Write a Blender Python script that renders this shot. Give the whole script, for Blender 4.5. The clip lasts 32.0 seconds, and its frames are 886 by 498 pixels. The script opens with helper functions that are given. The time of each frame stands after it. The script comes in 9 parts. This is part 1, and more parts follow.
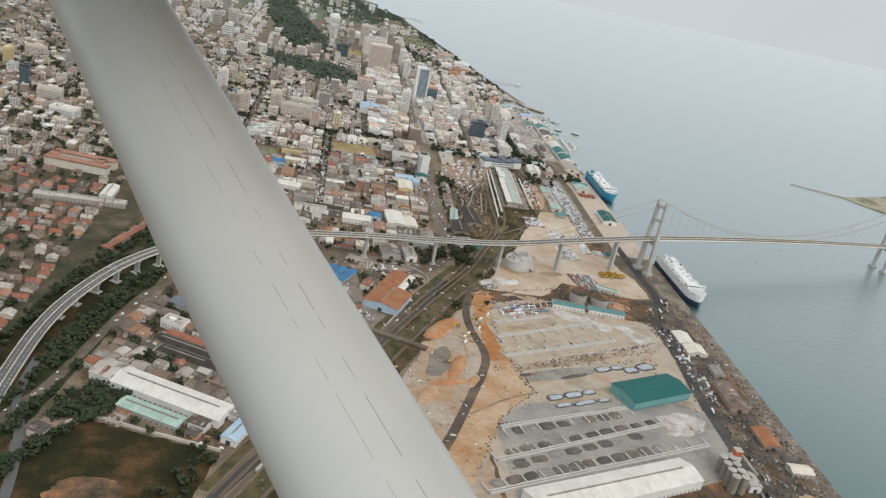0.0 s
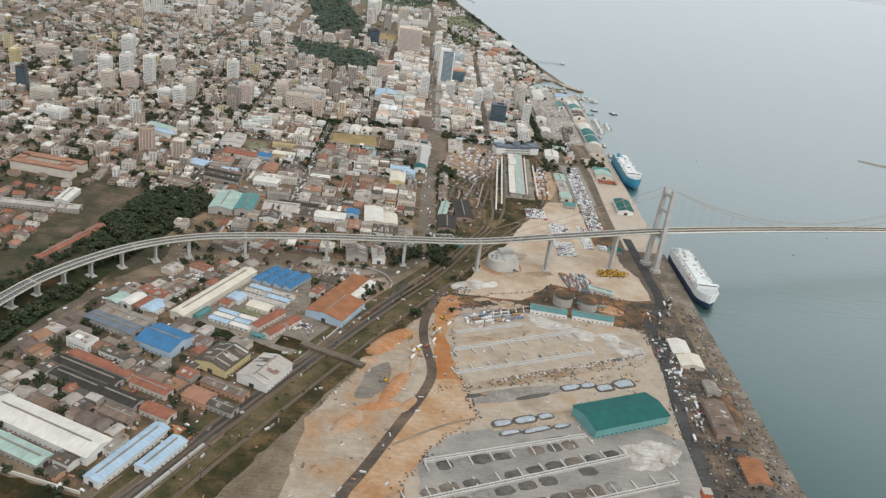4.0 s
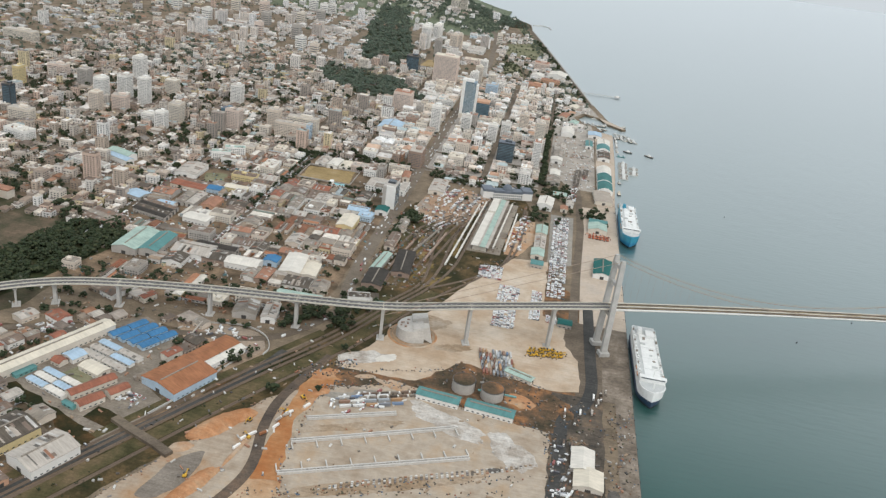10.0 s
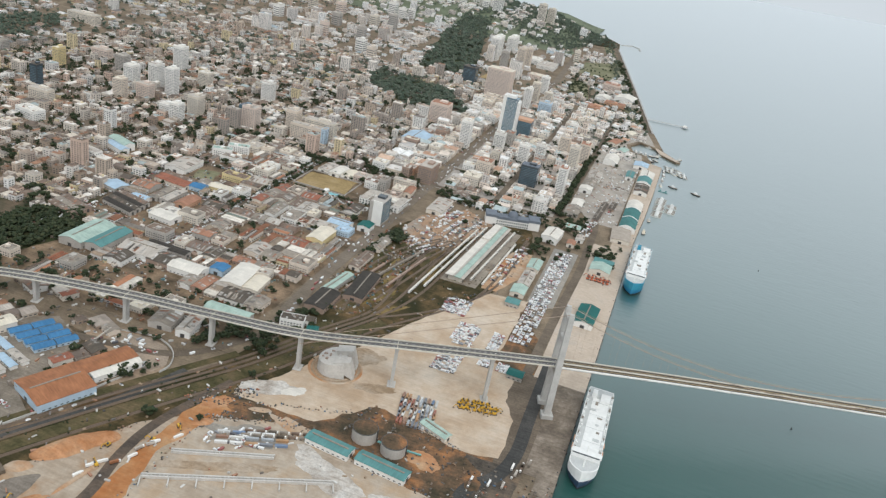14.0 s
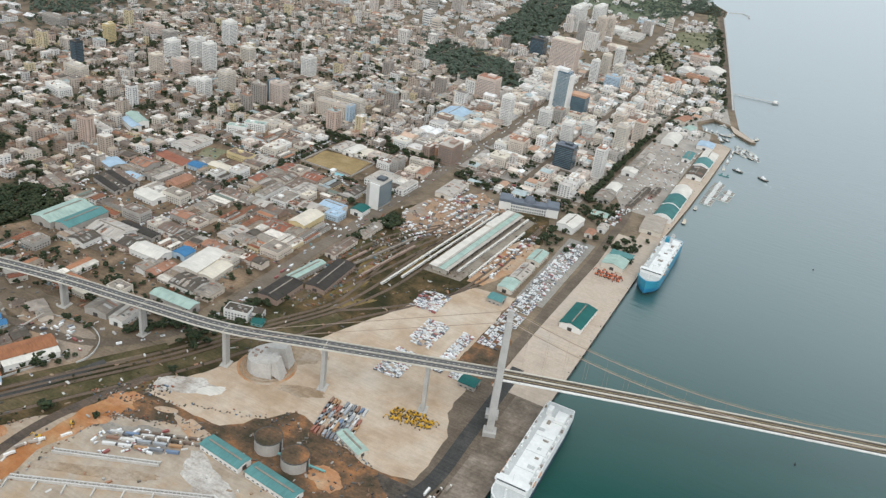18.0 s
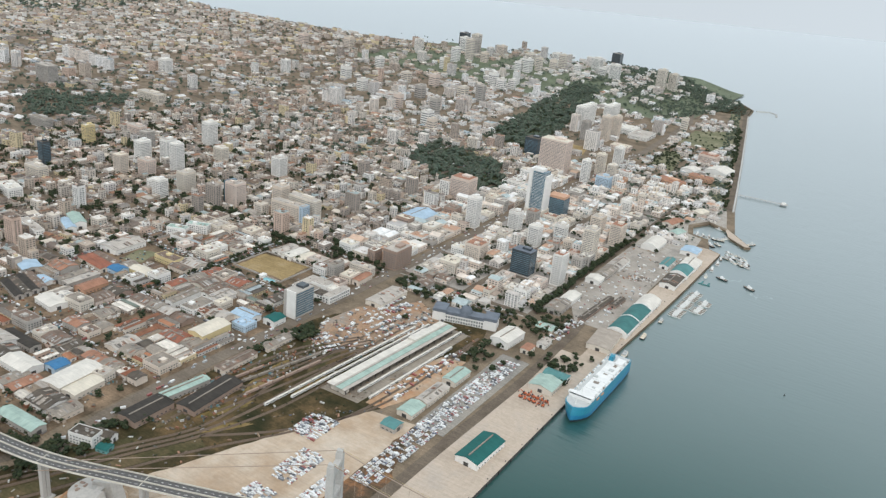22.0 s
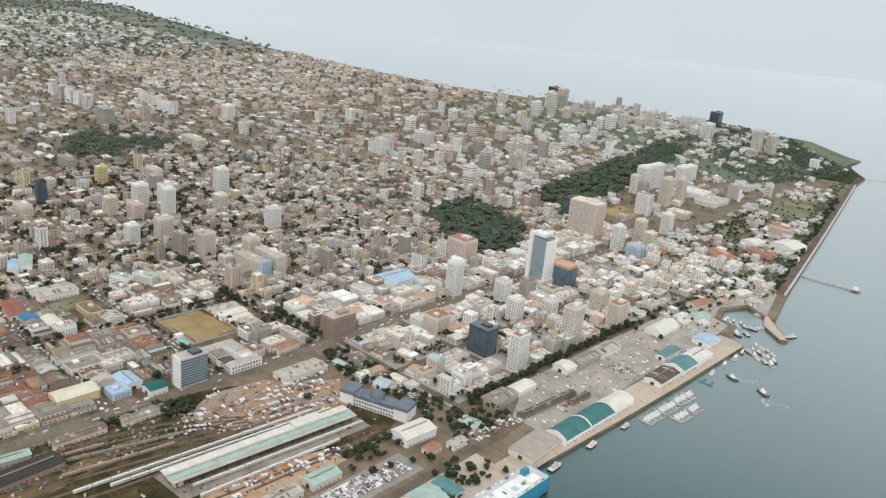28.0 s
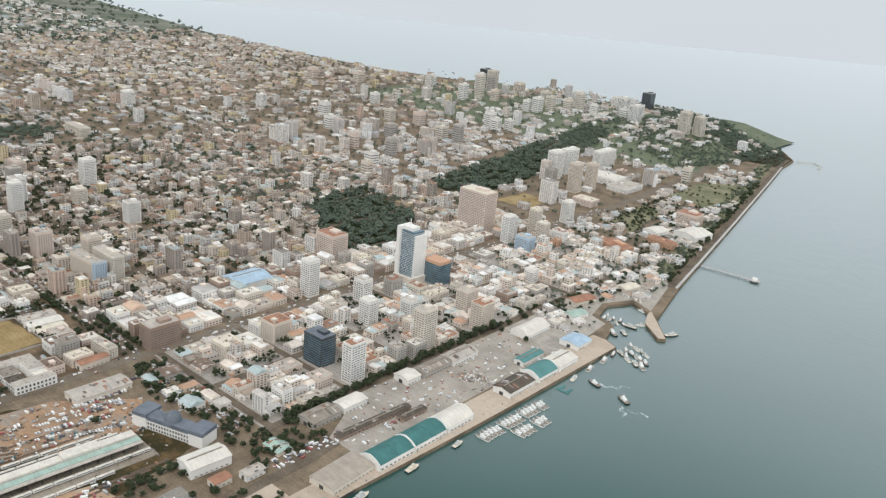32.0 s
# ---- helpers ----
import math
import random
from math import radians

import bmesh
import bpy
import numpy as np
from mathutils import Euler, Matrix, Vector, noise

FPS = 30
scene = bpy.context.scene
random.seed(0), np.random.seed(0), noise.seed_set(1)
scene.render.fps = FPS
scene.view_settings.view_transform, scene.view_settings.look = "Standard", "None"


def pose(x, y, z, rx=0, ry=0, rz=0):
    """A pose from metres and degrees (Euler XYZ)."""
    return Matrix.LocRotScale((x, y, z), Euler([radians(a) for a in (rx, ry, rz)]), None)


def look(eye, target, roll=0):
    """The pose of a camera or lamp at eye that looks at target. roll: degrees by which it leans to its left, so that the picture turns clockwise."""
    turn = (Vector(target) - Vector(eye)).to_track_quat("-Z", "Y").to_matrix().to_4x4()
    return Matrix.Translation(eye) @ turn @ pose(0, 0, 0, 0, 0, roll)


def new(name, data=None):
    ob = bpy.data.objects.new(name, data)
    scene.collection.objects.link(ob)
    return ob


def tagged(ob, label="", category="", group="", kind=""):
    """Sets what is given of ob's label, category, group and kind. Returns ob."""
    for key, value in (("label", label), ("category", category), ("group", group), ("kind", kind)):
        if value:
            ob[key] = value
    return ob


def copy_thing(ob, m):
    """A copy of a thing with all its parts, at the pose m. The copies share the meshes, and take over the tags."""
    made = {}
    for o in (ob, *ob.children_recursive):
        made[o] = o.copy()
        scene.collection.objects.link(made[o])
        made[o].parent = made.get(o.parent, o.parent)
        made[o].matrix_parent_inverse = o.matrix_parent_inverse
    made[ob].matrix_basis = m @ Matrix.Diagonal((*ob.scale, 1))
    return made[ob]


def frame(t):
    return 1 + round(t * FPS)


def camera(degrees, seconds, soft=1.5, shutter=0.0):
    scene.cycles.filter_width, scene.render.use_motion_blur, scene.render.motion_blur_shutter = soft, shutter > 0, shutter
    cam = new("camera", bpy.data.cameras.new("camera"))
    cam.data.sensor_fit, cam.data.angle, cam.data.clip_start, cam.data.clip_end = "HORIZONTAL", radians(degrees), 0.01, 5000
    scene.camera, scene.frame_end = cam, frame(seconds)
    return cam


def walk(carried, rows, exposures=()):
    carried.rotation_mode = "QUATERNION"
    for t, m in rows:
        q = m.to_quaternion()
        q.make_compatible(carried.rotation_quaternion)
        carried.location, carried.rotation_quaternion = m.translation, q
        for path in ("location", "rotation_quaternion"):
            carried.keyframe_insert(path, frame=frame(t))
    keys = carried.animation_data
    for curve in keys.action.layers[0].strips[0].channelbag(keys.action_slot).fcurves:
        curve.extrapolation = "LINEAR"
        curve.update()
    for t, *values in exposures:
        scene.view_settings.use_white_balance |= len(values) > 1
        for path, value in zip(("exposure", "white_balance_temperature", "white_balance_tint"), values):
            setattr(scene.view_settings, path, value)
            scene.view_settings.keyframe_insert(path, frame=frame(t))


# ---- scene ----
cam = camera(57.49, 32.0, soft=1.35)
PATH = [
    (0.0, -415.55, -943.74, 339.80, 67.594, -11.146, -5.551),
    (0.5, -398.92, -934.89, 339.69, 67.455, -11.675, -4.855),
    (1.0, -382.53, -925.96, 339.75, 67.343, -11.565, -4.041),
    (1.5, -366.34, -916.93, 339.99, 67.407, -11.316, -3.411),
    (2.0, -350.33, -907.81, 340.37, 66.884, -11.251, -3.037),
    (2.5, -334.48, -898.59, 340.88, 65.072, -10.352, -2.002),
    (4.5, -272.23, -860.54, 344.01, 66.360, -6.783, 0.616),
    (5.0, -256.88, -850.70, 344.98, 67.906, -6.490, 1.016),
    (5.5, -241.60, -840.71, 346.01, 68.400, -6.727, 1.707),
    (6.0, -226.38, -830.56, 347.08, 68.329, -7.298, 1.968),
    (6.5, -211.21, -820.26, 348.18, 68.152, -7.598, 2.771),
    (7.0, -196.10, -809.78, 349.31, 68.146, -7.996, 3.597),
    (7.5, -181.04, -799.13, 350.44, 68.204, -8.389, 4.090),
    (8.0, -166.03, -788.30, 351.57, 67.827, -9.565, 4.697),
    (8.5, -151.08, -777.27, 352.69, 66.443, -8.789, 6.433),
    (9.0, -136.18, -766.05, 353.80, 66.277, -7.198, 8.079),
    (9.5, -121.36, -754.62, 354.88, 66.184, -6.860, 8.826),
    (10.0, -106.60, -742.98, 355.93, 65.909, -7.334, 9.477),
    (10.5, -91.93, -731.13, 356.94, 65.326, -7.648, 10.296),
    (11.0, -77.34, -719.06, 357.90, 65.240, -7.331, 11.037),
    (11.5, -62.85, -706.77, 358.81, 65.877, -6.825, 11.777),
    (12.0, -48.48, -694.24, 359.67, 69.320, -5.694, 13.134),
    (12.5, -34.22, -681.49, 360.47, 70.819, -5.049, 14.743),
    (13.0, -20.10, -668.50, 361.20, 70.849, -5.651, 15.573),
    (13.5, -6.13, -655.28, 361.86, 67.114, -8.871, 17.571),
    (14.0, 7.69, -641.81, 362.45, 65.256, -9.676, 18.779),
    (14.5, 21.33, -628.11, 362.97, 62.449, -11.246, 20.107),
    (15.0, 34.79, -614.17, 363.41, 61.088, -11.979, 20.531),
    (15.5, 48.05, -599.99, 363.78, 60.296, -12.156, 21.141),
    (17.5, 98.85, -540.91, 364.45, 59.761, -9.600, 25.470),
    (18.0, 110.93, -525.56, 364.43, 62.216, -6.871, 27.869),
    (18.5, 122.73, -509.99, 364.33, 63.741, -6.456, 28.475),
    (19.0, 134.25, -494.20, 364.16, 65.436, -5.991, 29.254),
    (19.5, 145.48, -478.20, 363.92, 66.880, -5.340, 29.558),
    (20.0, 156.41, -462.00, 363.62, 67.793, -5.114, 30.241),
    (20.5, 167.04, -445.60, 363.25, 68.004, -4.968, 31.044),
    (21.0, 177.35, -429.01, 362.83, 67.954, -4.877, 32.054),
    (21.5, 187.34, -412.23, 362.35, 67.848, -5.615, 32.354),
    (22.0, 197.01, -395.29, 361.83, 68.566, -5.622, 32.390),
    (22.5, 206.36, -378.19, 361.27, 69.574, -5.707, 32.626),
    (23.0, 215.39, -360.93, 360.67, 70.198, -5.599, 32.764),
    (23.5, 224.09, -343.53, 360.05, 70.269, -5.729, 32.887),
    (24.0, 232.48, -326.01, 359.41, 70.935, -5.491, 33.497),
    (24.5, 240.56, -308.38, 358.76, 70.585, -4.974, 37.023),
    (25.0, 248.33, -290.64, 358.11, 71.088, -4.872, 39.713),
    (25.5, 255.80, -272.81, 357.47, 68.760, -5.546, 43.656),
    (27.5, 283.03, -200.92, 355.18, 71.665, -4.931, 44.851),
    (28.0, 289.26, -182.88, 354.73, 71.408, -5.422, 42.912),
    (28.5, 295.30, -164.84, 354.37, 71.250, -5.625, 42.074),
    (29.0, 301.19, -146.82, 354.09, 70.824, -5.316, 39.827),
    (29.5, 306.95, -128.84, 353.91, 70.894, -5.161, 39.175),
    (30.0, 312.62, -110.92, 353.85, 70.900, -5.048, 39.006),
    (30.5, 318.24, -93.07, 353.93, 70.766, -5.011, 39.012),
    (31.0, 323.84, -75.31, 354.15, 70.679, -4.985, 39.346),
    (31.5, 329.47, -57.65, 354.53, 70.550, -5.134, 40.300),
    (32.0, 335.18, -40.13, 355.09, 70.457, -5.193, 40.928),
]
walk(cam, [(r[0], pose(*r[1:])) for r in PATH], [(0.0, -0.03, 6500, 10), (4.0, 0.0, 6480, 10), (12.0, 0.06, 6450, 10), (16.0, 0.09, 6280, 9), (21.0, 0.12, 6280, 9), (26.0, 0.12, 6420, 10), (32.0, 0.12, 6480, 10)])
RND = random.Random(7)


# ---- world and sun: a bright overcast day over the bay ----
world = bpy.data.worlds.new("overcast_sky")
scene.world = world
world.use_nodes = True
wn, wl = world.node_tree.nodes, world.node_tree.links
sky = wn.new("ShaderNodeTexSky")
sky.sky_type = "NISHITA"
sky.sun_disc = False
sky.sun_elevation, sky.sun_rotation = radians(52), radians(145)
sky.dust_density, sky.air_density = 6.0, 1.0
sky_low = wn.new("ShaderNodeVectorMath")
sky_low.operation = "SCALE"
sky_low.inputs["Scale"].default_value = 0.1
wl.new(sky.outputs[0], sky_low.inputs[0])
way = wn.new("ShaderNodeTexCoord")
split = wn.new("ShaderNodeSeparateXYZ")
wl.new(way.outputs["Generated"], split.inputs[0])
cloud = wn.new("ShaderNodeTexNoise")
cloud.inputs["Scale"].default_value = 1.6
cloud.inputs["Detail"].default_value = 3
wl.new(way.outputs["Generated"], cloud.inputs["Vector"])
veil = wn.new("ShaderNodeValToRGB")
veil.color_ramp.elements[0].position, veil.color_ramp.elements[0].color = 0.0, (0.572, 0.618, 0.650, 1)
veil.color_ramp.elements[1].position, veil.color_ramp.elements[1].color = 0.45, (0.70, 0.76, 0.80, 1)
wl.new(split.outputs["Z"], veil.inputs[0])
puff = wn.new("ShaderNodeMapRange")
puff.inputs["From Min"].default_value, puff.inputs["From Max"].default_value = 0.3, 0.7
puff.inputs["To Min"].default_value, puff.inputs["To Max"].default_value = 0.95, 1.05
wl.new(cloud.outputs[0], puff.inputs["Value"])
shade = wn.new("ShaderNodeVectorMath")
shade.operation = "SCALE"
wl.new(veil.outputs[0], shade.inputs[0])
wl.new(puff.outputs[0], shade.inputs["Scale"])
both = wn.new("ShaderNodeMix")
both.data_type = "RGBA"
both.inputs["Factor"].default_value = 0.92
wl.new(sky_low.outputs[0], both.inputs[6])
wl.new(shade.outputs[0], both.inputs[7])
wl.new(both.outputs[2], wn["Background"].inputs[0])
wn["Background"].inputs[1].default_value = 1.16

sun = bpy.data.lights.new("sun", "SUN")
sun.energy, sun.angle, sun.color = 1.35, radians(40), (1.0, 0.96, 0.90)
sun_ob = new("sun", sun)
sun_ob.matrix_world = look((450, -650, 1010), (0, 0, 0))


# ---- materials ----
def colour_nodes(m, cols, source, small, large, depth, streak=False):
    """Base colour: one of cols by object or by island, with grain and stains over it."""
    n, l = m.node_tree.nodes, m.node_tree.links
    geo = n.new("ShaderNodeNewGeometry")
    if len(cols) > 1:
        ramp = n.new("ShaderNodeValToRGB")
        ramp.color_ramp.interpolation = "CONSTANT"
        while len(ramp.color_ramp.elements) < len(cols):
            ramp.color_ramp.elements.new(0.5)
        for i, c in enumerate(cols):
            ramp.color_ramp.elements[i].position = i / len(cols)
            ramp.color_ramp.elements[i].color = (*c, 1)
        if source == "object":
            info = n.new("ShaderNodeObjectInfo")
            l.new(info.outputs["Random"], ramp.inputs[0])
        else:
            l.new(geo.outputs["Random Per Island"], ramp.inputs[0])
        base = ramp.outputs[0]
    else:
        rgb = n.new("ShaderNodeRGB")
        rgb.outputs[0].default_value = (*cols[0], 1)
        base = rgb.outputs[0]
    fine = n.new("ShaderNodeTexNoise")
    fine.inputs["Scale"].default_value, fine.inputs["Detail"].default_value = small, 4
    wide = n.new("ShaderNodeTexNoise")
    wide.inputs["Scale"].default_value, wide.inputs["Detail"].default_value = large, 5
    if streak:
        local, run = n.new("ShaderNodeTexCoord"), n.new("ShaderNodeMapping")
        run.inputs["Scale"].default_value = (0.14, 1.0, 0.14)
        l.new(local.outputs["Object"], run.inputs["Vector"])
        l.new(run.outputs[0], fine.inputs["Vector"])
    else:
        l.new(geo.outputs["Position"], fine.inputs["Vector"])
    l.new(geo.outputs["Position"], wide.inputs["Vector"])
    add = n.new("ShaderNodeMath")
    add.operation = "ADD"
    l.new(fine.outputs[0], add.inputs[0])
    l.new(wide.outputs[0], add.inputs[1])
    rng = n.new("ShaderNodeMapRange")
    rng.inputs["From Min"].default_value, rng.inputs["From Max"].default_value = 0.65, 1.35
    rng.inputs["To Min"].default_value, rng.inputs["To Max"].default_value = 1 - depth, 1 + depth
    l.new(add.outputs[0], rng.inputs["Value"])
    mul = n.new("ShaderNodeVectorMath")
    mul.operation = "SCALE"
    l.new(base, mul.inputs[0])
    l.new(rng.outputs[0], mul.inputs["Scale"])
    return mul.outputs[0], fine.outputs[0], wide.outputs[0], geo


def mat(name, *cols, rough=0.75, metal=0.0, source="island", small=1.5, large=0.12, depth=0.22, bump=0.0, spec=0.3):
    m = bpy.data.materials.new(name)
    m.use_nodes = True
    p = m.node_tree.nodes["Principled BSDF"]
    out, fine, wide, geo = colour_nodes(m, cols, source, max(small, 1.1) if "roof" in name else small, large, depth * 1.25 if "roof" in name else depth, "roof" in name)
    m.node_tree.links.new(out, p.inputs["Base Color"])
    p.inputs["Roughness"].default_value, p.inputs["Metallic"].default_value = rough, metal
    p.inputs["Specular IOR Level"].default_value = spec
    if bump:
        b = m.node_tree.nodes.new("ShaderNodeBump")
        b.inputs["Strength"].default_value, b.inputs["Distance"].default_value = 0.6, bump
        m.node_tree.links.new(fine, b.inputs["Height"])
        m.node_tree.links.new(b.outputs[0], p.inputs["Normal"])
    return m


def patchy(name, a, b, c, size=0.02, rough=0.9, grain=0.6, speck=0.19):
    """Bare ground of three soils that run into each other."""
    m = bpy.data.materials.new(name)
    m.use_nodes = True
    n, l = m.node_tree.nodes, m.node_tree.links
    geo = n.new("ShaderNodeNewGeometry")
    one, two = n.new("ShaderNodeTexNoise"), n.new("ShaderNodeTexNoise")
    one.inputs["Scale"].default_value, one.inputs["Detail"].default_value = size, 8
    two.inputs["Scale"].default_value, two.inputs["Detail"].default_value = grain, 6
    one.inputs["Roughness"].default_value = two.inputs["Roughness"].default_value = 0.65
    l.new(geo.outputs["Position"], one.inputs["Vector"])
    l.new(geo.outputs["Position"], two.inputs["Vector"])
    ramp = n.new("ShaderNodeValToRGB")
    ramp.color_ramp.elements[0].position, ramp.color_ramp.elements[0].color = 0.36, (*a, 1)
    ramp.color_ramp.elements[1].position, ramp.color_ramp.elements[1].color = 0.64, (*c, 1)
    mid = ramp.color_ramp.elements.new(0.5)
    mid.color = (*b, 1)
    l.new(one.outputs[0], ramp.inputs[0])
    rng = n.new("ShaderNodeMapRange")
    rng.inputs["From Min"].default_value, rng.inputs["From Max"].default_value = 0.3, 0.7
    rng.inputs["To Min"].default_value, rng.inputs["To Max"].default_value = 1 - speck, 1 + speck
    l.new(two.outputs[0], rng.inputs["Value"])
    clod, rut, lie = n.new("ShaderNodeTexNoise"), n.new("ShaderNodeTexNoise"), n.new("ShaderNodeMapping")
    clod.inputs["Scale"].default_value, clod.inputs["Detail"].default_value, clod.inputs["Roughness"].default_value = 0.9, 5, 0.75
    lie.inputs["Rotation"].default_value, lie.inputs["Scale"].default_value = (0, 0, radians(-27)), (0.05, 0.6, 0.3)
    rut.inputs["Scale"].default_value, rut.inputs["Detail"].default_value = 1.0, 4
    l.new(geo.outputs["Position"], clod.inputs["Vector"])
    l.new(geo.outputs["Position"], lie.inputs["Vector"])
    l.new(lie.outputs[0], rut.inputs["Vector"])
    both_up = n.new("ShaderNodeMath")
    both_up.operation = "ADD"
    l.new(clod.outputs[0], both_up.inputs[0])
    l.new(rut.outputs[0], both_up.inputs[1])
    worn = n.new("ShaderNodeMapRange")
    worn.inputs["From Min"].default_value, worn.inputs["From Max"].default_value = 0.7, 1.3
    worn.inputs["To Min"].default_value, worn.inputs["To Max"].default_value = 1 - speck * 1.1, 1 + speck * 1.1
    l.new(both_up.outputs[0], worn.inputs["Value"])
    wear = n.new("ShaderNodeMath")
    wear.operation = "MULTIPLY"
    l.new(rng.outputs[0], wear.inputs[0])
    l.new(worn.outputs[0], wear.inputs[1])
    mul = n.new("ShaderNodeVectorMath")
    mul.operation = "SCALE"
    l.new(ramp.outputs[0], mul.inputs[0])
    l.new(wear.outputs[0], mul.inputs["Scale"])
    p = n["Principled BSDF"]
    l.new(mul.outputs[0], p.inputs["Base Color"])
    p.inputs["Roughness"].default_value = rough
    p.inputs["Specular IOR Level"].default_value = 0.15
    return m


def glassy(name, col, rough=0.12):
    m = bpy.data.materials.new(name)
    m.use_nodes = True
    p = m.node_tree.nodes["Principled BSDF"]
    out, fine, wide, geo = colour_nodes(m, [col], "island", 0.8, 0.1, 0.3)
    m.node_tree.links.new(out, p.inputs["Base Color"])
    p.inputs["Roughness"].default_value = rough
    return m


def water_material():
    m = bpy.data.materials.new("bay_water")
    m.use_nodes = True
    n, l = m.node_tree.nodes, m.node_tree.links
    p = n["Principled BSDF"]
    geo = n.new("ShaderNodeNewGeometry")
    silt = n.new("ShaderNodeTexNoise")
    silt.inputs["Scale"].default_value, silt.inputs["Detail"].default_value = 0.0035, 4
    l.new(geo.outputs["Position"], silt.inputs["Vector"])
    ramp = n.new("ShaderNodeValToRGB")
    ramp.color_ramp.elements[0].position, ramp.color_ramp.elements[0].color = 0.35, (0.012, 0.062, 0.054, 1)
    ramp.color_ramp.elements[1].position, ramp.color_ramp.elements[1].color = 0.68, (0.024, 0.080, 0.069, 1)
    l.new(silt.outputs[0], ramp.inputs[0])
    l.new(ramp.outputs[0], p.inputs["Base Color"])
    p.inputs["Roughness"].default_value = 0.6
    p.inputs["Specular IOR Level"].default_value = 0.0
    face = n.new("ShaderNodeLayerWeight")
    face.inputs["Blend"].default_value = 0.5
    steep = n.new("ShaderNodeMath")
    steep.operation = "POWER"
    steep.inputs[1].default_value = 1.12
    gloss = n.new("ShaderNodeBsdfGlossy")
    gloss.inputs["Roughness"].default_value = 0.3
    gloss.inputs["Color"].default_value = (0.873, 0.888, 0.888, 1)
    blend = n.new("ShaderNodeMixShader")
    slant = n.new("ShaderNodeMapRange")
    slant.inputs["From Min"].default_value, slant.inputs["From Max"].default_value = 0.33, 0.95
    l.new(face.outputs["Facing"], slant.inputs["Value"])
    l.new(slant.outputs[0], steep.inputs[0])
    l.new(steep.outputs[0], blend.inputs[0])
    l.new(p.outputs[0], blend.inputs[1])
    l.new(gloss.outputs[0], blend.inputs[2])
    l.new(blend.outputs[0], n["Material Output"].inputs["Surface"])
    waves, swell = n.new("ShaderNodeTexNoise"), n.new("ShaderNodeTexNoise")
    waves.inputs["Scale"].default_value, waves.inputs["Detail"].default_value = 0.14, 5
    turn = n.new("ShaderNodeMapping")
    turn.inputs["Rotation"].default_value = (0, 0, radians(28))
    turn.inputs["Scale"].default_value = (0.3, 1.6, 1.0)
    l.new(geo.outputs["Position"], turn.inputs["Vector"])
    swell.inputs["Scale"].default_value, swell.inputs["Detail"].default_value = 0.03, 3
    l.new(turn.outputs[0], waves.inputs["Vector"])
    l.new(geo.outputs["Position"], swell.inputs["Vector"])
    add = n.new("ShaderNodeMath")
    add.operation = "ADD"
    l.new(waves.outputs[0], add.inputs[0])
    l.new(swell.outputs[0], add.inputs[1])
    bump = n.new("ShaderNodeBump")
    bump.inputs["Strength"].default_value, bump.inputs["Distance"].default_value = 0.6, 1.25
    l.new(add.outputs[0], bump.inputs["Height"])
    l.new(bump.outputs[0], p.inputs["Normal"])
    l.new(bump.outputs[0], gloss.inputs["Normal"])
    return m


WATER = water_material()
GROUND = patchy("city_ground", (0.126, 0.099, 0.070), (0.185, 0.144, 0.102), (0.244, 0.187, 0.131), 0.04)
SAND = patchy("yard_sand", (0.41, 0.30, 0.205), (0.48, 0.38, 0.285), (0.555, 0.47, 0.38), 0.022, grain=0.15, speck=0.09)
PALE_SAND = patchy("levelled_pale_ground", (0.315, 0.245, 0.18), (0.41, 0.345, 0.275), (0.40, 0.295, 0.20), 0.03, grain=0.15, speck=0.10)
YARD = patchy("yard_concrete", (0.225, 0.21, 0.19), (0.28, 0.26, 0.23), (0.33, 0.295, 0.25), 0.025)
EARTH = patchy("orange_earth", (0.40, 0.195, 0.09), (0.42, 0.285, 0.185), (0.43, 0.36, 0.285), 0.03, grain=0.2, speck=0.12)
BROWN_SOIL = patchy("brown_soil", (0.055, 0.047, 0.031), (0.132, 0.085, 0.053), (0.323, 0.153, 0.068), 0.05)
RAILBED = patchy("rail_bed", (0.026, 0.027, 0.011), (0.058, 0.045, 0.021), (0.136, 0.090, 0.044), 0.045)
GRASS = patchy("rough_grass", (0.016, 0.021, 0.008), (0.031, 0.027, 0.011), (0.094, 0.053, 0.023), 0.035)
LAWN = patchy("park_lawn", (0.136, 0.143, 0.080), (0.187, 0.182, 0.111), (0.255, 0.234, 0.153), 0.03)
DRY_FIELD = patchy("dry_sports_turf", (0.25, 0.18, 0.085), (0.31, 0.225, 0.11), (0.36, 0.27, 0.15), 0.04)
# Dark floor colours with the shade under the trees put in.
SHADED_FLOOR = patchy("shaded_wood_floor", (0.022, 0.03, 0.014), (0.035, 0.045, 0.018), (0.06, 0.055, 0.03), 0.05)
ASPHALT = patchy("street_asphalt", (0.111, 0.088, 0.066), (0.143, 0.114, 0.087), (0.180, 0.144, 0.108), 0.04)
PALE_STREET = patchy("dusty_avenue_asphalt", (0.151, 0.123, 0.095), (0.177, 0.146, 0.115), (0.199, 0.164, 0.129), 0.04)
DARK_ROAD = patchy("dark_asphalt", (0.05, 0.05, 0.048), (0.065, 0.063, 0.06), (0.09, 0.085, 0.078), 0.04)
QUAY = patchy("quay_concrete", (0.42, 0.345, 0.275), (0.49, 0.405, 0.325), (0.445, 0.38, 0.32), 0.03, grain=0.3, speck=0.09)
APRON = patchy("harbour_apron", (0.25, 0.235, 0.22), (0.30, 0.28, 0.26), (0.34, 0.31, 0.28), 0.03)
CONCRETE = mat("concrete", (0.46, 0.445, 0.42), depth=0.18)
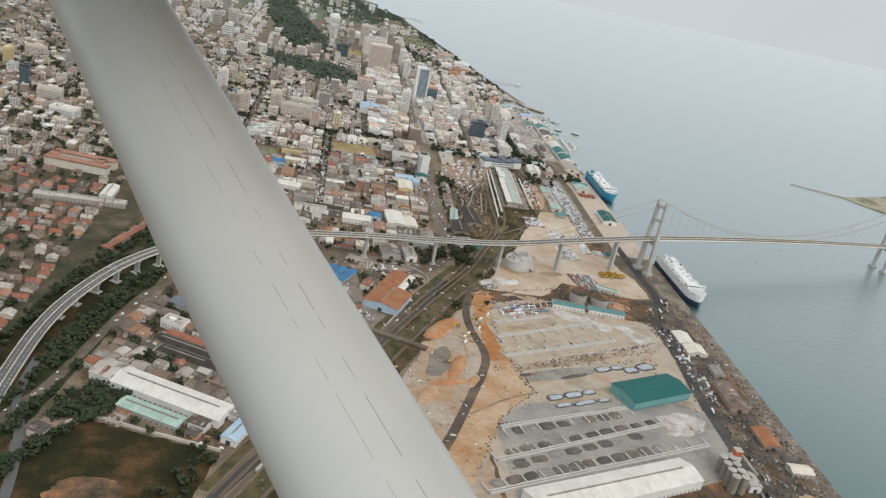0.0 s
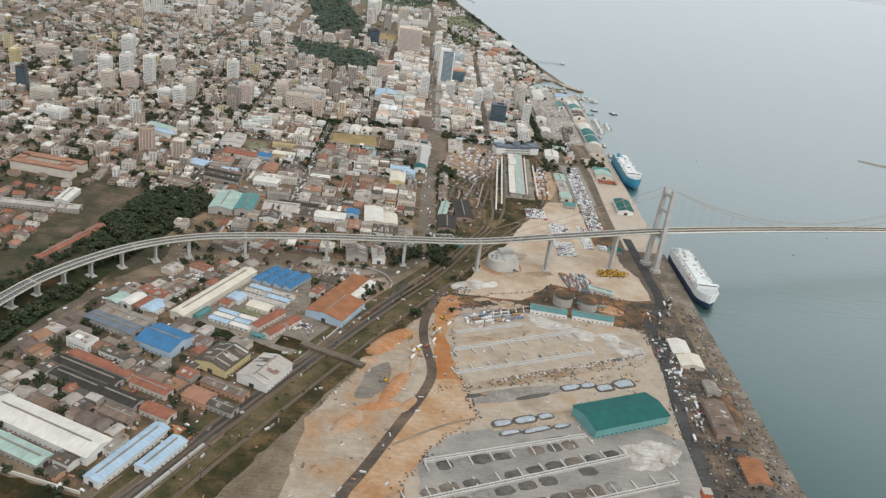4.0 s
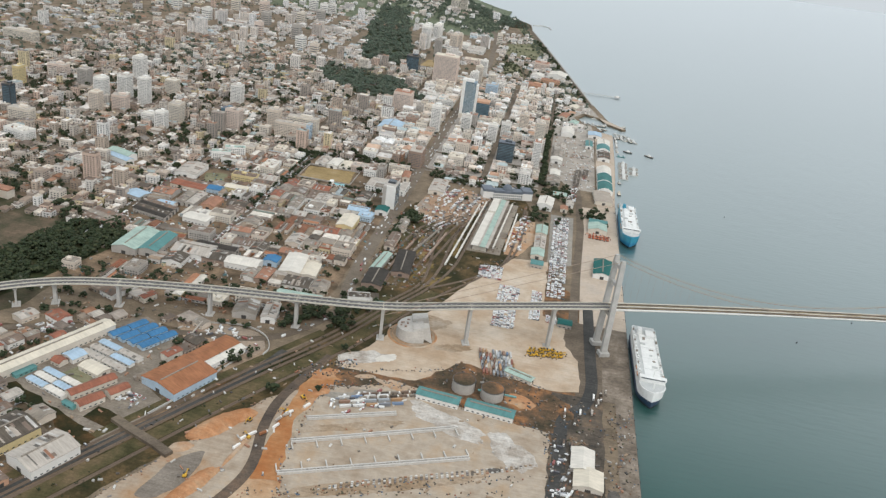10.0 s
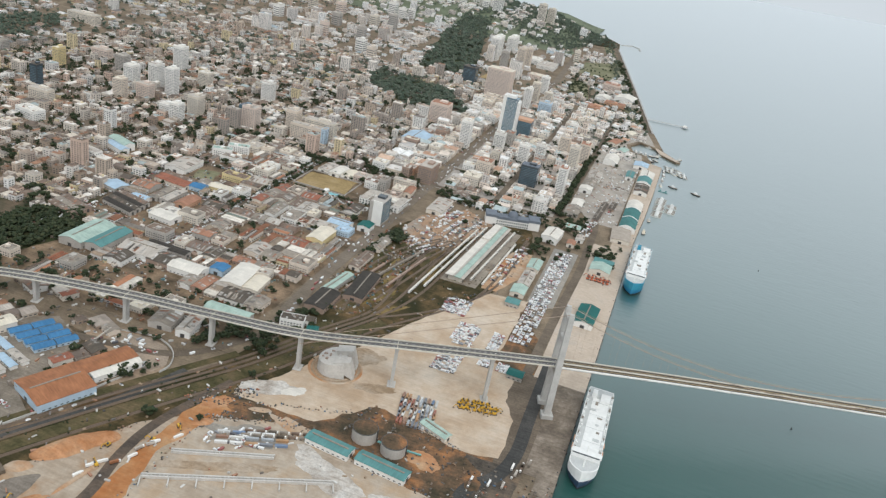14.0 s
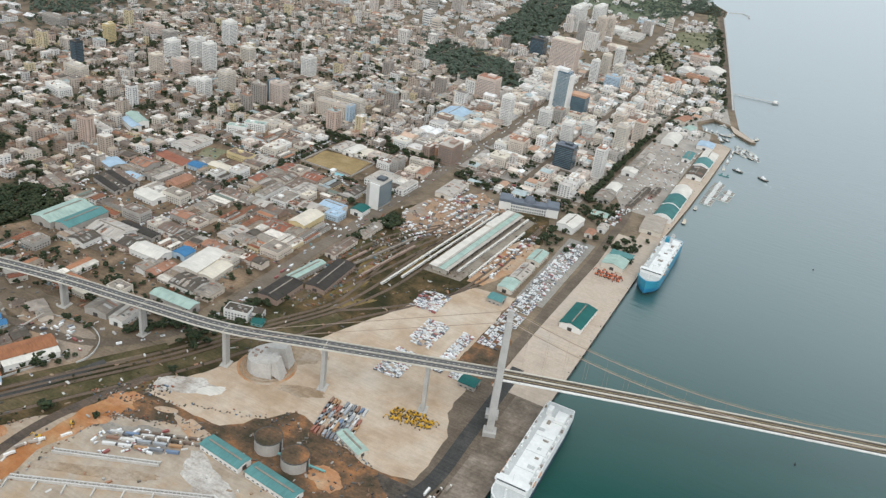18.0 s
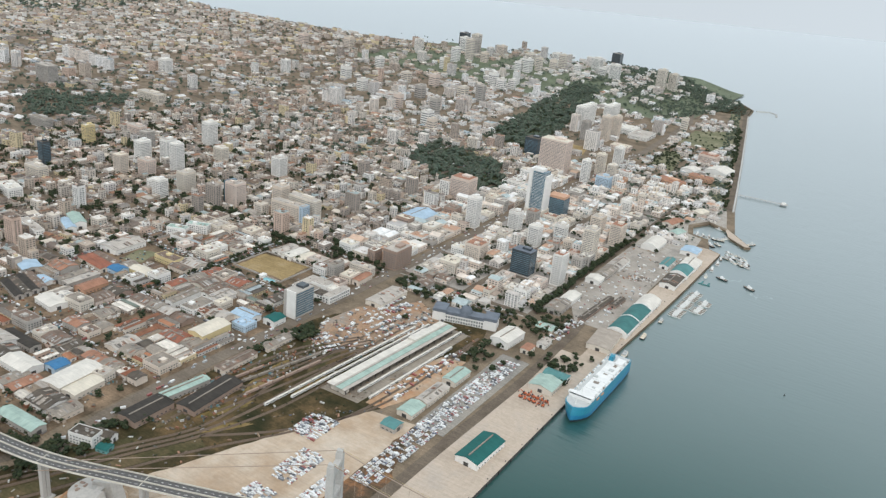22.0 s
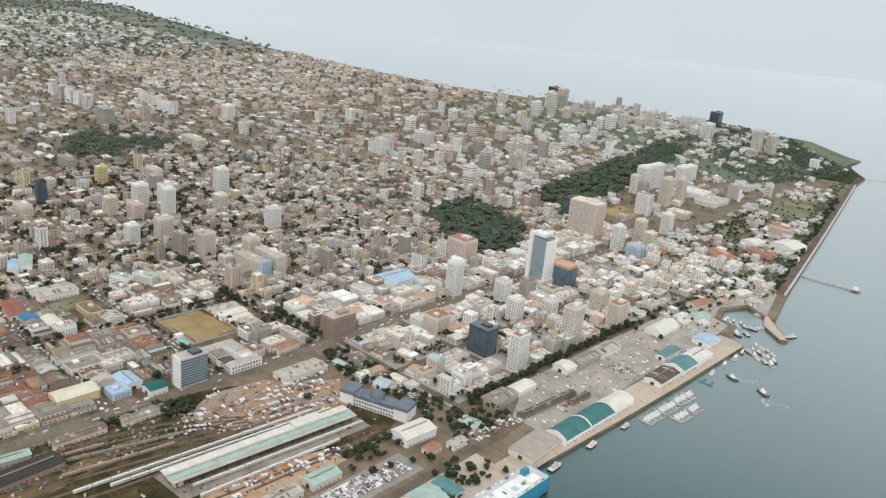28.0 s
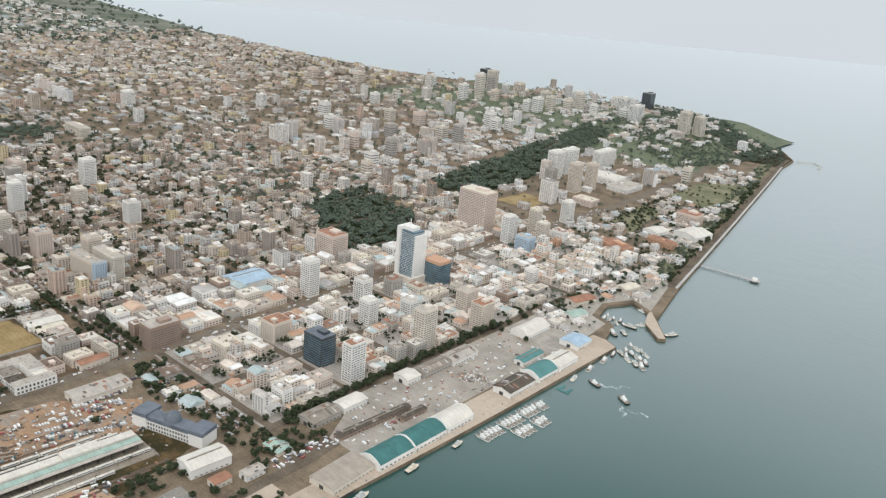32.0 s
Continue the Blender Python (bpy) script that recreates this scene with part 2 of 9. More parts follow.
SPAN_DECK = mat("brown_unfinished_deck", (0.105, 0.085, 0.066), small=0.4, large=0.05, depth=0.3)
DECK_GREY = mat("bridge_deck_asphalt", (0.112, 0.108, 0.105), depth=0.15)
PRIMER = mat("ochre_steel_primer", (0.420, 0.330, 0.165), rough=0.6, depth=0.25)
CABLE = mat("cable_steel", (0.35, 0.27, 0.21), rough=0.5)
PALE_RAIL = mat("pale_barrier", (0.60, 0.56, 0.48), depth=0.12)
STEEL_DARK = mat("dark_steel", (0.07, 0.068, 0.065), rough=0.5, depth=0.3)
RAIL = mat("rail_steel", (0.17, 0.125, 0.10), rough=0.45)
PANE = glassy("window_pane", (0.070, 0.081, 0.087))
# Paler panes: haze over far and downtown fronts is put into the colour.
HAZED_PANE = glassy("hazed_pane", (0.124, 0.130, 0.133), 0.3)
GLASS_BLUE = glassy("blue_curtain_glass", (0.11, 0.175, 0.215), 0.08)
GLASS_DARK = glassy("dark_curtain_glass", (0.06, 0.072, 0.082), 0.08)
WHITE = mat("white_paint", (0.77, 0.75, 0.715), depth=0.10)
OFFWHITE = mat("cream_render", (0.66, 0.60, 0.52), depth=0.14)
BEIGE = mat("beige_render", (0.66, 0.575, 0.49), depth=0.14)
PINKISH = mat("pink_beige_render", (0.66, 0.55, 0.48), depth=0.12)
GREYWALL = mat("grey_render", (0.422, 0.391, 0.356), depth=0.18)
YELLOWWALL = mat("yellow_render", (0.66, 0.54, 0.30), depth=0.12)
BLUEWALL = mat("pale_blue_render", (0.45, 0.56, 0.66), depth=0.12)
BROWNWALL = mat("brown_render", (0.34, 0.25, 0.20), depth=0.16)
ORANGEWALL = mat("orange_brick_render", (0.55, 0.33, 0.22), depth=0.14)
TEAL_WALL = mat("teal_sheet_wall", (0.16, 0.36, 0.35), depth=0.12)
R_WHITE = mat("white_roof_sheet", (0.630, 0.592, 0.530), small=0.5, depth=0.14)
R_CREAM = mat("cream_roof_sheet", (0.62, 0.56, 0.46), small=0.5, depth=0.14)
R_LGREY = mat("light_grey_roof_sheet", (0.427, 0.384, 0.337), small=0.5, depth=0.2)
R_GREY = mat("weathered_grey_roof", (0.257, 0.222, 0.184), small=0.5, depth=0.25)
R_DARK = mat("dark_weathered_roof", (0.095, 0.078, 0.061), small=0.5, depth=0.35)
R_TAR = mat("tarred_roof_sheet", (0.042, 0.036, 0.030), small=0.5, depth=0.35)
R_BROWN = mat("brown_fibre_cement_roof", (0.18, 0.13, 0.10), small=0.5, depth=0.35)
R_RUST = mat("rusted_red_roof", (0.27, 0.105, 0.065), small=0.5, depth=0.28)
R_TILE = mat("terracotta_roof", (0.328, 0.168, 0.108), small=0.8, depth=0.25)
R_ORANGE = mat("orange_rust_roof", (0.302, 0.128, 0.061), small=0.3, depth=0.25)
R_TEAL = mat("teal_roof_sheet", (0.095, 0.225, 0.220), small=0.5, depth=0.16)
R_GREEN = mat("dark_green_roof_sheet", (0.016, 0.108, 0.098), small=0.4, depth=0.16)
R_QUAY = mat("faded_quay_roof_sheet", (0.055, 0.165, 0.158), small=0.4, depth=0.2)
R_TAN = mat("tan_roof_sheet", (0.36, 0.31, 0.26), small=0.5, depth=0.2)
R_PGREEN = mat("pale_green_roof_sheet", (0.34, 0.44, 0.385), small=0.4, depth=0.2)
R_BLUE = mat("blue_roof_sheet", (0.05, 0.165, 0.315), small=0.4, depth=0.18)
R_LBLUE = mat("pale_blue_roof_sheet", (0.36, 0.47, 0.57), small=0.4, depth=0.16)
R_SLATE = mat("slate_blue_roof", (0.145, 0.165, 0.195), small=0.6, depth=0.2)
NEAR_ROOFS = mat("workshop_roofs", *[(0.679, 0.626, 0.552), (0.349, 0.313, 0.276), (0.194, 0.170, 0.145), (0.126, 0.087, 0.064), (0.233, 0.092, 0.051), (0.349, 0.166, 0.093), (0.242, 0.189, 0.140), (0.184, 0.124, 0.085), (0.543, 0.497, 0.433), (0.097, 0.081, 0.066), (0.145, 0.120, 0.098), (0.330, 0.368, 0.374), (0.281, 0.212, 0.153), (0.718, 0.662, 0.586), (0.165, 0.193, 0.162), (0.291, 0.253, 0.212), (0.213, 0.097, 0.056)], small=0.5, depth=0.25)
PATCH_SHEETS = mat("patched_roof_sheets", (0.20, 0.15, 0.12), (0.32, 0.30, 0.275), (0.48, 0.46, 0.43), (0.28, 0.14, 0.09), (0.14, 0.125, 0.11), (0.38, 0.33, 0.28), (0.24, 0.22, 0.20), small=0.5, depth=0.25)
YARD_JUNK = mat("yard_clutter", (0.180, 0.135, 0.099), (0.288, 0.261, 0.225), (0.495, 0.477, 0.450), (0.243, 0.117, 0.072), (0.090, 0.081, 0.072), (0.108, 0.198, 0.216), (0.144, 0.117, 0.090), small=0.4, depth=0.25)
# Walls of the far quarters, whitened so haze is put into their colours.
CITY_WALLS = mat("city_walls", (0.74, 0.72, 0.70), (0.80, 0.79, 0.78), (0.62, 0.57, 0.53), (0.72, 0.65, 0.59), (0.58, 0.55, 0.53), (0.78, 0.75, 0.72), (0.68, 0.61, 0.55), (0.80, 0.79, 0.78), (0.50, 0.45, 0.41), (0.76, 0.72, 0.68), depth=0.16)
WEST_WALLS = mat("suburb_walls", (0.368, 0.297, 0.237), (0.438, 0.374, 0.310), (0.298, 0.230, 0.180), (0.490, 0.433, 0.375), (0.333, 0.281, 0.237), depth=0.18)
WEST_ROOFS = mat("suburb_roofs", (0.189, 0.129, 0.091), (0.258, 0.137, 0.083), (0.146, 0.113, 0.091), (0.327, 0.281, 0.241), (0.224, 0.161, 0.121), (0.293, 0.161, 0.098), (0.430, 0.386, 0.339), (0.172, 0.137, 0.113), (0.241, 0.193, 0.151), small=0.5, depth=0.28)
MID_WALLS = mat("mid_city_walls", (0.58, 0.52, 0.46), (0.68, 0.635, 0.59), (0.44, 0.37, 0.315), (0.52, 0.44, 0.37), (0.37, 0.32, 0.28), (0.62, 0.56, 0.49), (0.74, 0.72, 0.69), (0.49, 0.40, 0.325), (0.60, 0.57, 0.545), (0.62, 0.52, 0.34), (0.58, 0.44, 0.36), depth=0.18)
CITY_ROOFS = mat("city_roofs", (0.46, 0.43, 0.40), (0.62, 0.60, 0.57), (0.36, 0.33, 0.30), (0.30, 0.225, 0.18), (0.52, 0.45, 0.38), (0.70, 0.68, 0.66), (0.38, 0.235, 0.165), (0.30, 0.28, 0.26), (0.50, 0.44, 0.38), (0.32, 0.37, 0.39), (0.42, 0.34, 0.28), (0.56, 0.51, 0.45), (0.20, 0.165, 0.14), (0.40, 0.37, 0.34), (0.26, 0.235, 0.21), small=0.5, depth=0.2)
MID_ROOFS = mat("mid_city_roofs", (0.388, 0.346, 0.307), (0.640, 0.594, 0.538), (0.262, 0.229, 0.196), (0.194, 0.140, 0.107), (0.427, 0.346, 0.271), (0.718, 0.673, 0.614), (0.310, 0.178, 0.116), (0.213, 0.187, 0.165), (0.407, 0.332, 0.267), (0.330, 0.374, 0.365), (0.301, 0.234, 0.182), (0.563, 0.496, 0.418), (0.116, 0.094, 0.077), (0.330, 0.290, 0.249), (0.165, 0.140, 0.118), (0.679, 0.636, 0.587), small=0.5, depth=0.22)
HOUSE_ROOFS = mat("house_roofs", (0.46, 0.27, 0.18), (0.38, 0.30, 0.24), (0.55, 0.52, 0.48), (0.50, 0.36, 0.26), (0.34, 0.22, 0.16), (0.62, 0.59, 0.55), (0.42, 0.38, 0.34), small=0.5, depth=0.25)
# Leaf colours darkened to hold the self-shade that the plain clumps lack.
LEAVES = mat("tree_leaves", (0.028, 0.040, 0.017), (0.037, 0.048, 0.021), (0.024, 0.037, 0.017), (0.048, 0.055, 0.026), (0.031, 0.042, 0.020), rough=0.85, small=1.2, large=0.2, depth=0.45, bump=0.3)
# Paler, bluer copy of the leaves; distance haze is put into the colour.
HAZED_LEAVES = mat("hazed_tree_leaves", (0.080, 0.112, 0.078), (0.098, 0.12, 0.086), (0.074, 0.104, 0.080), (0.11, 0.12, 0.092), rough=0.85, small=1.2, large=0.2, depth=0.4, bump=0.3)
BARK = mat("bark", (0.16, 0.12, 0.09), depth=0.3)
CAR_PAINT = mat("car_paint", (0.78, 0.78, 0.77), (0.70, 0.70, 0.69), (0.45, 0.46, 0.47), (0.80, 0.80, 0.79), (0.10, 0.10, 0.11), (0.62, 0.63, 0.64), (0.25, 0.26, 0.28), (0.74, 0.73, 0.70), (0.30, 0.10, 0.09), (0.76, 0.76, 0.76), source="island", rough=0.35, depth=0.05, spec=0.5)
CAR_PAINT_ONE = mat("car_paint_single", (0.78, 0.78, 0.77), (0.70, 0.70, 0.69), (0.45, 0.46, 0.47), (0.80, 0.80, 0.79), (0.10, 0.10, 0.11), (0.62, 0.63, 0.64), (0.74, 0.73, 0.70), (0.16, 0.2, 0.3), source="object", rough=0.35, depth=0.05, spec=0.5)
RUBBER = mat("tyre_rubber", (0.03, 0.03, 0.03), rough=0.9)
SHIP_WHITE = mat("ship_white_paint", (0.74, 0.74, 0.72), rough=0.5, small=0.4, depth=0.10)
SHIP_BLUE = mat("ship_blue_paint", (0.03, 0.20, 0.36), rough=0.4, depth=0.12)
SHIP_TEAL = mat("ship_teal_paint", (0.04, 0.25, 0.36), rough=0.4, depth=0.12)
SHIP_GREY = mat("ship_deck_grey", (0.50, 0.51, 0.50), depth=0.16)
SHIP_DARK = mat("dark_hull_paint", (0.035, 0.037, 0.042), rough=0.5, depth=0.2)
CONTAINER = mat("container_paint", source="object", *[(0.16, 0.22, 0.32), (0.32, 0.14, 0.10), (0.52, 0.51, 0.49), (0.40, 0.24, 0.13), (0.26, 0.28, 0.30), (0.20, 0.21, 0.23), (0.62, 0.60, 0.56), (0.28, 0.17, 0.12), (0.66, 0.65, 0.63), (0.36, 0.38, 0.40)], rough=0.5, depth=0.15)
YELLOW_MACHINE = mat("yellow_machine_paint", (0.58, 0.34, 0.04), rough=0.5, depth=0.15)
RED_MACHINE = mat("red_machine_paint", (0.48, 0.13, 0.06), rough=0.5, depth=0.15)
COAL = patchy("grey_aggregate", (0.075, 0.07, 0.064), (0.11, 0.10, 0.09), (0.15, 0.135, 0.12), 0.08)
FOAM = mat("wake_foam", (0.52, 0.58, 0.57), rough=0.6, depth=0.2)
STRUT_PAINT = mat("satin_white_aircraft_paint", (0.52, 0.51, 0.48), rough=0.36, small=6.0, large=1.2, depth=0.05, spec=0.5)
SEAM = mat("dark_sealant_line", (0.34, 0.33, 0.31), rough=0.7)


# ---- mesh helpers ----
class Mesh:
    """Collects faces; obj() turns them into one mesh object."""

    def __init__(self):
        self.v, self.f, self.m = [], [], []

    def face(self, pts, mi=0):
        k = len(self.v)
        self.v.extend(pts)
        self.f.append(tuple(range(k, k + len(pts))))
        self.m.append(mi)

    def solid(self, low, high, mi=0, top=None, bottom=True):
        """A prism between two rings of the same length, shared corners."""
        k, n = len(self.v), len(low)
        self.v.extend(low)
        self.v.extend(high)
        for i in range(n):
            j = (i + 1) % n
            self.f.append((k + i, k + j, k + n + j, k + n + i))
            self.m.append(mi)
        self.f.append(tuple(range(k + n, k + 2 * n)))
        self.m.append(mi if top is None else top)
        if bottom:
            self.f.append(tuple(range(k + n - 1, k - 1, -1)))
            self.m.append(mi)

    def box(self, cx, cy, z, sx, sy, h, a=0.0, mi=0, top=None, taper=1.0):
        c, s = math.cos(a), math.sin(a)
        ring = [(-sx / 2, -sy / 2), (sx / 2, -sy / 2), (sx / 2, sy / 2), (-sx / 2, sy / 2)]
        low = [(cx + x * c - y * s, cy + x * s + y * c, z) for x, y in ring]
        high = [(cx + (x * c - y * s) * taper, cy + (x * s + y * c) * taper, z + h) for x, y in ring]
        self.solid(low, high, mi, top)

    def disc(self, cx, cy, z, r, h, n=16, mi=0, top=None, r2=None, a=0.0):
        r2 = r if r2 is None else r2
        ang = [a + 2 * math.pi * i / n for i in range(n)]
        self.solid([(cx + r * math.cos(t), cy + r * math.sin(t), z) for t in ang], [(cx + r2 * math.cos(t), cy + r2 * math.sin(t), z + h) for t in ang], mi, top)

    def bar(self, p, q, w, h, mi=0):
        """A square bar from p to q."""
        p, q = Vector(p), Vector(q)
        d = (q - p).normalized()
        side = d.cross(Vector((0, 0, 1)))
        side = Vector((1, 0, 0)) if side.length < 1e-4 else side.normalized()
        up = side.cross(d)
        ring = [(-w / 2, -h / 2), (w / 2, -h / 2), (w / 2, h / 2), (-w / 2, h / 2)]
        self.solid([tuple(p + side * x + up * y) for x, y in ring], [tuple(q + side * x + up * y) for x, y in ring], mi)

    def sweep(self, pts, ring, mi=0):
        """A profile ring of (sideways, up) carried level along pts."""
        rings = []
        for i, p in enumerate(pts):
            a, b = pts[max(0, i - 1)], pts[min(len(pts) - 1, i + 1)]
            d = Vector((b[0] - a[0], b[1] - a[1], 0)).normalized()
            side = Vector((d.y, -d.x, 0))
            rings.append([(p[0] + side.x * x, p[1] + side.y * x, p[2] + y) for x, y in ring])
        k, n = len(self.v), len(ring)
        for r in rings:
            self.v.extend(r)
        for i in range(len(rings) - 1):
            for j in range(n):
                jj = (j + 1) % n
                self.f.append((k + i * n + j, k + i * n + jj, k + (i + 1) * n + jj, k + (i + 1) * n + j))
                self.m.append(mi)
        self.f.append(tuple(range(k + n - 1, k - 1, -1)))
        self.f.append(tuple(range(k + (len(rings) - 1) * n, k + len(rings) * n)))
        self.m.extend((mi, mi))

    def data(self, name, mats):
        me = bpy.data.meshes.new(name)
        me.from_pydata(self.v, [], self.f)
        for x in mats if isinstance(mats, (list, tuple)) else [mats]:
            me.materials.append(x)
        if any(self.m):
            me.polygons.foreach_set("material_index", self.m)
        me.update()
        return me

    def obj(self, name, mats, parent=None, label=""):
        ob = new(name, self.data(name, mats))
        if parent:
            ob.parent = parent
        return tagged(ob, label)


def root(name, label, category, group="", kind="", at=(0, 0, 0), turn=0.0):
    """An Empty at the base of a thing; its parts are built round its origin."""
    ob = new(name)
    ob.empty_display_size = 1.0
    ob.matrix_basis = pose(*at, 0, 0, math.degrees(turn))
    return tagged(ob, label, category, group, kind)


def inside(x, y, poly):
    hit, n = False, len(poly)
    for i in range(n):
        (x1, y1), (x2, y2) = poly[i], poly[(i + 1) % n]
        if (y1 > y) != (y2 > y) and x < (x2 - x1) * (y - y1) / (y2 - y1) + x1:
            hit = not hit
    return hit


def near_line(x, y, line, d):
    for (x1, y1), (x2, y2) in zip(line, line[1:]):
        dx, dy = x2 - x1, y2 - y1
        t = max(0, min(1, ((x - x1) * dx + (y - y1) * dy) / (dx * dx + dy * dy)))
        if math.hypot(x - x1 - t * dx, y - y1 - t * dy) < d:
            return True
    return False


def smooth(line, n=6):
    """A rounded line through the given points."""
    out = []
    for i in range(len(line) - 1):
        p0, p1, p2, p3 = line[max(0, i - 1)], line[i], line[i + 1], line[min(len(line) - 1, i + 2)]
        for k in range(n):
            t = k / n
            out.append(tuple(0.5 * (2 * b + (c - a) * t + (2 * a - 5 * b + 4 * c - d) * t * t + (3 * b - a - 3 * c + d) * t ** 3) for a, b, c, d in zip(p0, p1, p2, p3)))
    out.append(tuple(line[-1]))
    return out


G = 3.0  # level of the land above the bay


# ---- large structure: water, land, soils, streets ----
LAND = [(0, -1400), (0, 300), (4, 400), (6, 500), (7, 658), (-10, 666), (-22, 705), (-45, 712), (-55, 748), (-40, 781), (-12, 767), (-2, 738), (26, 712), (33, 718), (2, 758), (-25, 871), (-48, 988), (-94, 1223), (-162, 1562), (-202, 1758), (-214, 1867), (-271, 1960), (-380, 2009), (-545, 2106), (-860, 2150), (-1250, 2050), (-1600, 1920), (-2300, 1860), (-3300, 2030), (-4900, 2300), (-4900, -1400)]


def rise(x, y):
    """The bluff behind the far end of the waterfront, and the slow rise inland."""
    def ramp(t):
        t = max(0.0, min(1.0, t))
        return t * t * (3 - 2 * t)
    return 26 * ramp((y - 1480) / 260) * ramp((-300 - x) / 160) * (1 - 0.6 * ramp((-900 - x) / 700))


def ragged(poly, by=1.6, piece=7.0):
    """The outline with short uneven edges, as soil, sand and grass have them."""
    out = []
    for (x0, y0), (x1, y1) in zip(poly, poly[1:] + poly[:1]):
        n = max(1, int(math.hypot(x1 - x0, y1 - y0) / piece))
        for i in range(n):
            x, y = x0 + (x1 - x0) * i / n, y0 + (y1 - y0) * i / n
            out.append((x + by * noise.noise((x * .09, y * .09, 2.0)) * 2, y + by * noise.noise((x * .09, y * .09, 7.0)) * 2))
    return out


SOILS = ("ground", "verge", "field", "lawn", "pit")


def flat(name, poly, level, material, label="", kind="structure", category=""):
    if category in SOILS and max(p[0] for p in poly) - min(p[0] for p in poly) < 1200:
        poly = ragged(list(poly))
    m = Mesh()
    m.solid([(x, y, G - 0.5) for x, y in poly], [(x, y, G + level) for x, y in poly], bottom=False)
    return tagged(m.obj(name, material), label, category, kind=kind)


def patch(x, y, rx, ry, a, level, material, label, name="ground", category="ground"):
    """A spill of other soil with an uneven round outline."""
    c_, s_ = math.cos(a), math.sin(a)
    pts = []
    for i in range(48):
        t = 2 * math.pi * i / 48
        j = 1 + .38 * noise.noise((x * .1 + math.cos(t) * 1.6, y * .1 + math.sin(t) * 1.6, 5.0)) + .16 * noise.noise((x + math.cos(t) * 5, y + math.sin(t) * 5, 1.0))
        pts.append((x + rx * j * math.cos(t) * c_ - ry * j * math.sin(t) * s_, y + rx * j * math.cos(t) * s_ + ry * j * math.sin(t) * c_))
    m = Mesh()
    m.solid([(u, v, G - .5) for u, v in pts], [(u, v, G + level) for u, v in pts], bottom=False)
    return tagged(m.obj(name, material), label, category, kind="structure")


def strip(name, line, width, level, material, label="", category=""):
    m = Mesh()
    m.sweep([(x, y, G) for x, y in line], [(-width / 2, -0.4), (width / 2, -0.4), (width / 2, level), (-width / 2, level)])
    return tagged(m.obj(name, material), label, category, kind="structure")


w = Mesh()
w.face([(-6500, -6500, 0), (6500, -6500, 0), (6500, 6500, 0), (-6500, 6500, 0)])
tagged(w.obj("water", WATER), "calm grey-green water of a wide bay", "water", kind="structure")

lm = Mesh()
step = [(x, y, G) for x, y in LAND]
lm.solid([(x, y, -8) for x, y in LAND], step, bottom=False)
tagged(lm.obj("ground", GROUND), "dusty grey-brown city ground along the bay", "ground", kind="structure")

# the bluff: a raised sheet of land that falls away to the shore
hv, hf = [], []
hx, hy = [-1320, -1250, -1100, -950, -830, -740, -660, -600, -550, -510, -470, -430, -400, -370, -340, -310, -295], [1478 + 20 * i for i in range(33)]
for y in hy:
    for x in hx:
        edge = 2100 - 0.35 * abs(x + 700) if x > -1250 else 1880
        if x > -560:
            edge = 2096 + (x + 560) * 0.7
        fall = max(0.0, min(1.0, (edge - y) / 45)) * max(0.0, min(1.0, (x + 1320) / 90))
        hv.append((x, y, G - 1 + (rise(x, y) + 1.05) * fall + (noise.noise((x * 0.02, y * 0.02, 0)) * 1.5 if rise(x, y) > 4 else 0)))
for j in range(len(hy) - 1):
    for i in range(len(hx) - 1):
        k = j * len(hx) + i
        hf.append((k, k + 1, k + 1 + len(hx), k + len(hx)))
hm = Mesh()
hm.v, hm.f, hm.m = hv, hf, [0] * len(hf)
tagged(hm.obj("ground", mat("bluff_scrub", (0.12, 0.14, 0.085), small=0.3, large=0.03, depth=0.4)), "low scrub-covered bluff above the shore", "hill", kind="structure")

SAND_YARD = [(-236, -212), (-198, -128), (-176, -84), (-164, -46), (-140, 16), (-116, 58), (-79, 66), (-79, -60), (-58, -66), (-56, -110), (-44, -132), (-42, -180), (-70, -186), (-105, -178), (-141, -170), (-171, -211)]
SOUTH_YARD = [(-262, -300), (-240, -246), (-190, -222), (-66, -243), (-61, -285), (-70, -372), (-70, -480), (-120, -500), (-262, -556), (-275, -430)]
RED_SOIL = [(-225, -222), (-170, -210), (-141, -170), (-105, -178), (-70, -186), (-44, -206), (-58, -240), (-66, -243), (-190, -222), (-238, -244)]
WEST_LAND = [(-560, -235), (-530, -300), (-545, -380), (-560, -450), (-455, -515), (-388, -440), (-290, -235), (-300, -195), (-400, -205), (-470, -232), (-520, -262)]
ORANGE_LAND = [(-338, -420), (-300, -330), (-270, -270), (-238, -240), (-262, -300), (-275, -430), (-268, -556), (-345, -556)]
RAIL_LAND = [(-455, -600), (-345, -352), (-268, -195), (-252, -120), (-255, 20), (-255, 150), (-232, 205), (-120, 262), (-100, 180), (-112, 66), (-140, 16), (-164, -46), (-176, -84), (-198, -128), (-236, -212), (-262, -262), (-318, -365), (-420, -600)]
GRASS_FIELD = [(-610, -640), (-563, -520), (-538, -492), (-452, -514), (-462, -560), (-480, -640)]
RIVER_WOOD = [(-600, -520), (-584, -400), (-572, -330), (-560, -230), (-578, -150), (-560, -60), (-522, -30), (-488, -70), (-505, -130), (-532, -240), (-548, -330), (-556, -400), (-566, -470), (-575, -520)]
WEST_WOOD = [(-612, -330), (-600, -230), (-575, -150), (-560, -150), (-575, -240), (-590, -330)]
PARK = [(-541, 721), (-565, 851), (-409, 806), (-336, 698), (-344, 625), (-417, 633)]
COMPOUND = [(-448, -320), (-354, -356), (-341, -326), (-331, -302), (-360, -283), (-360, -257), (-366, -214), (-402, -196), (-423, -212), (-459, -303)]
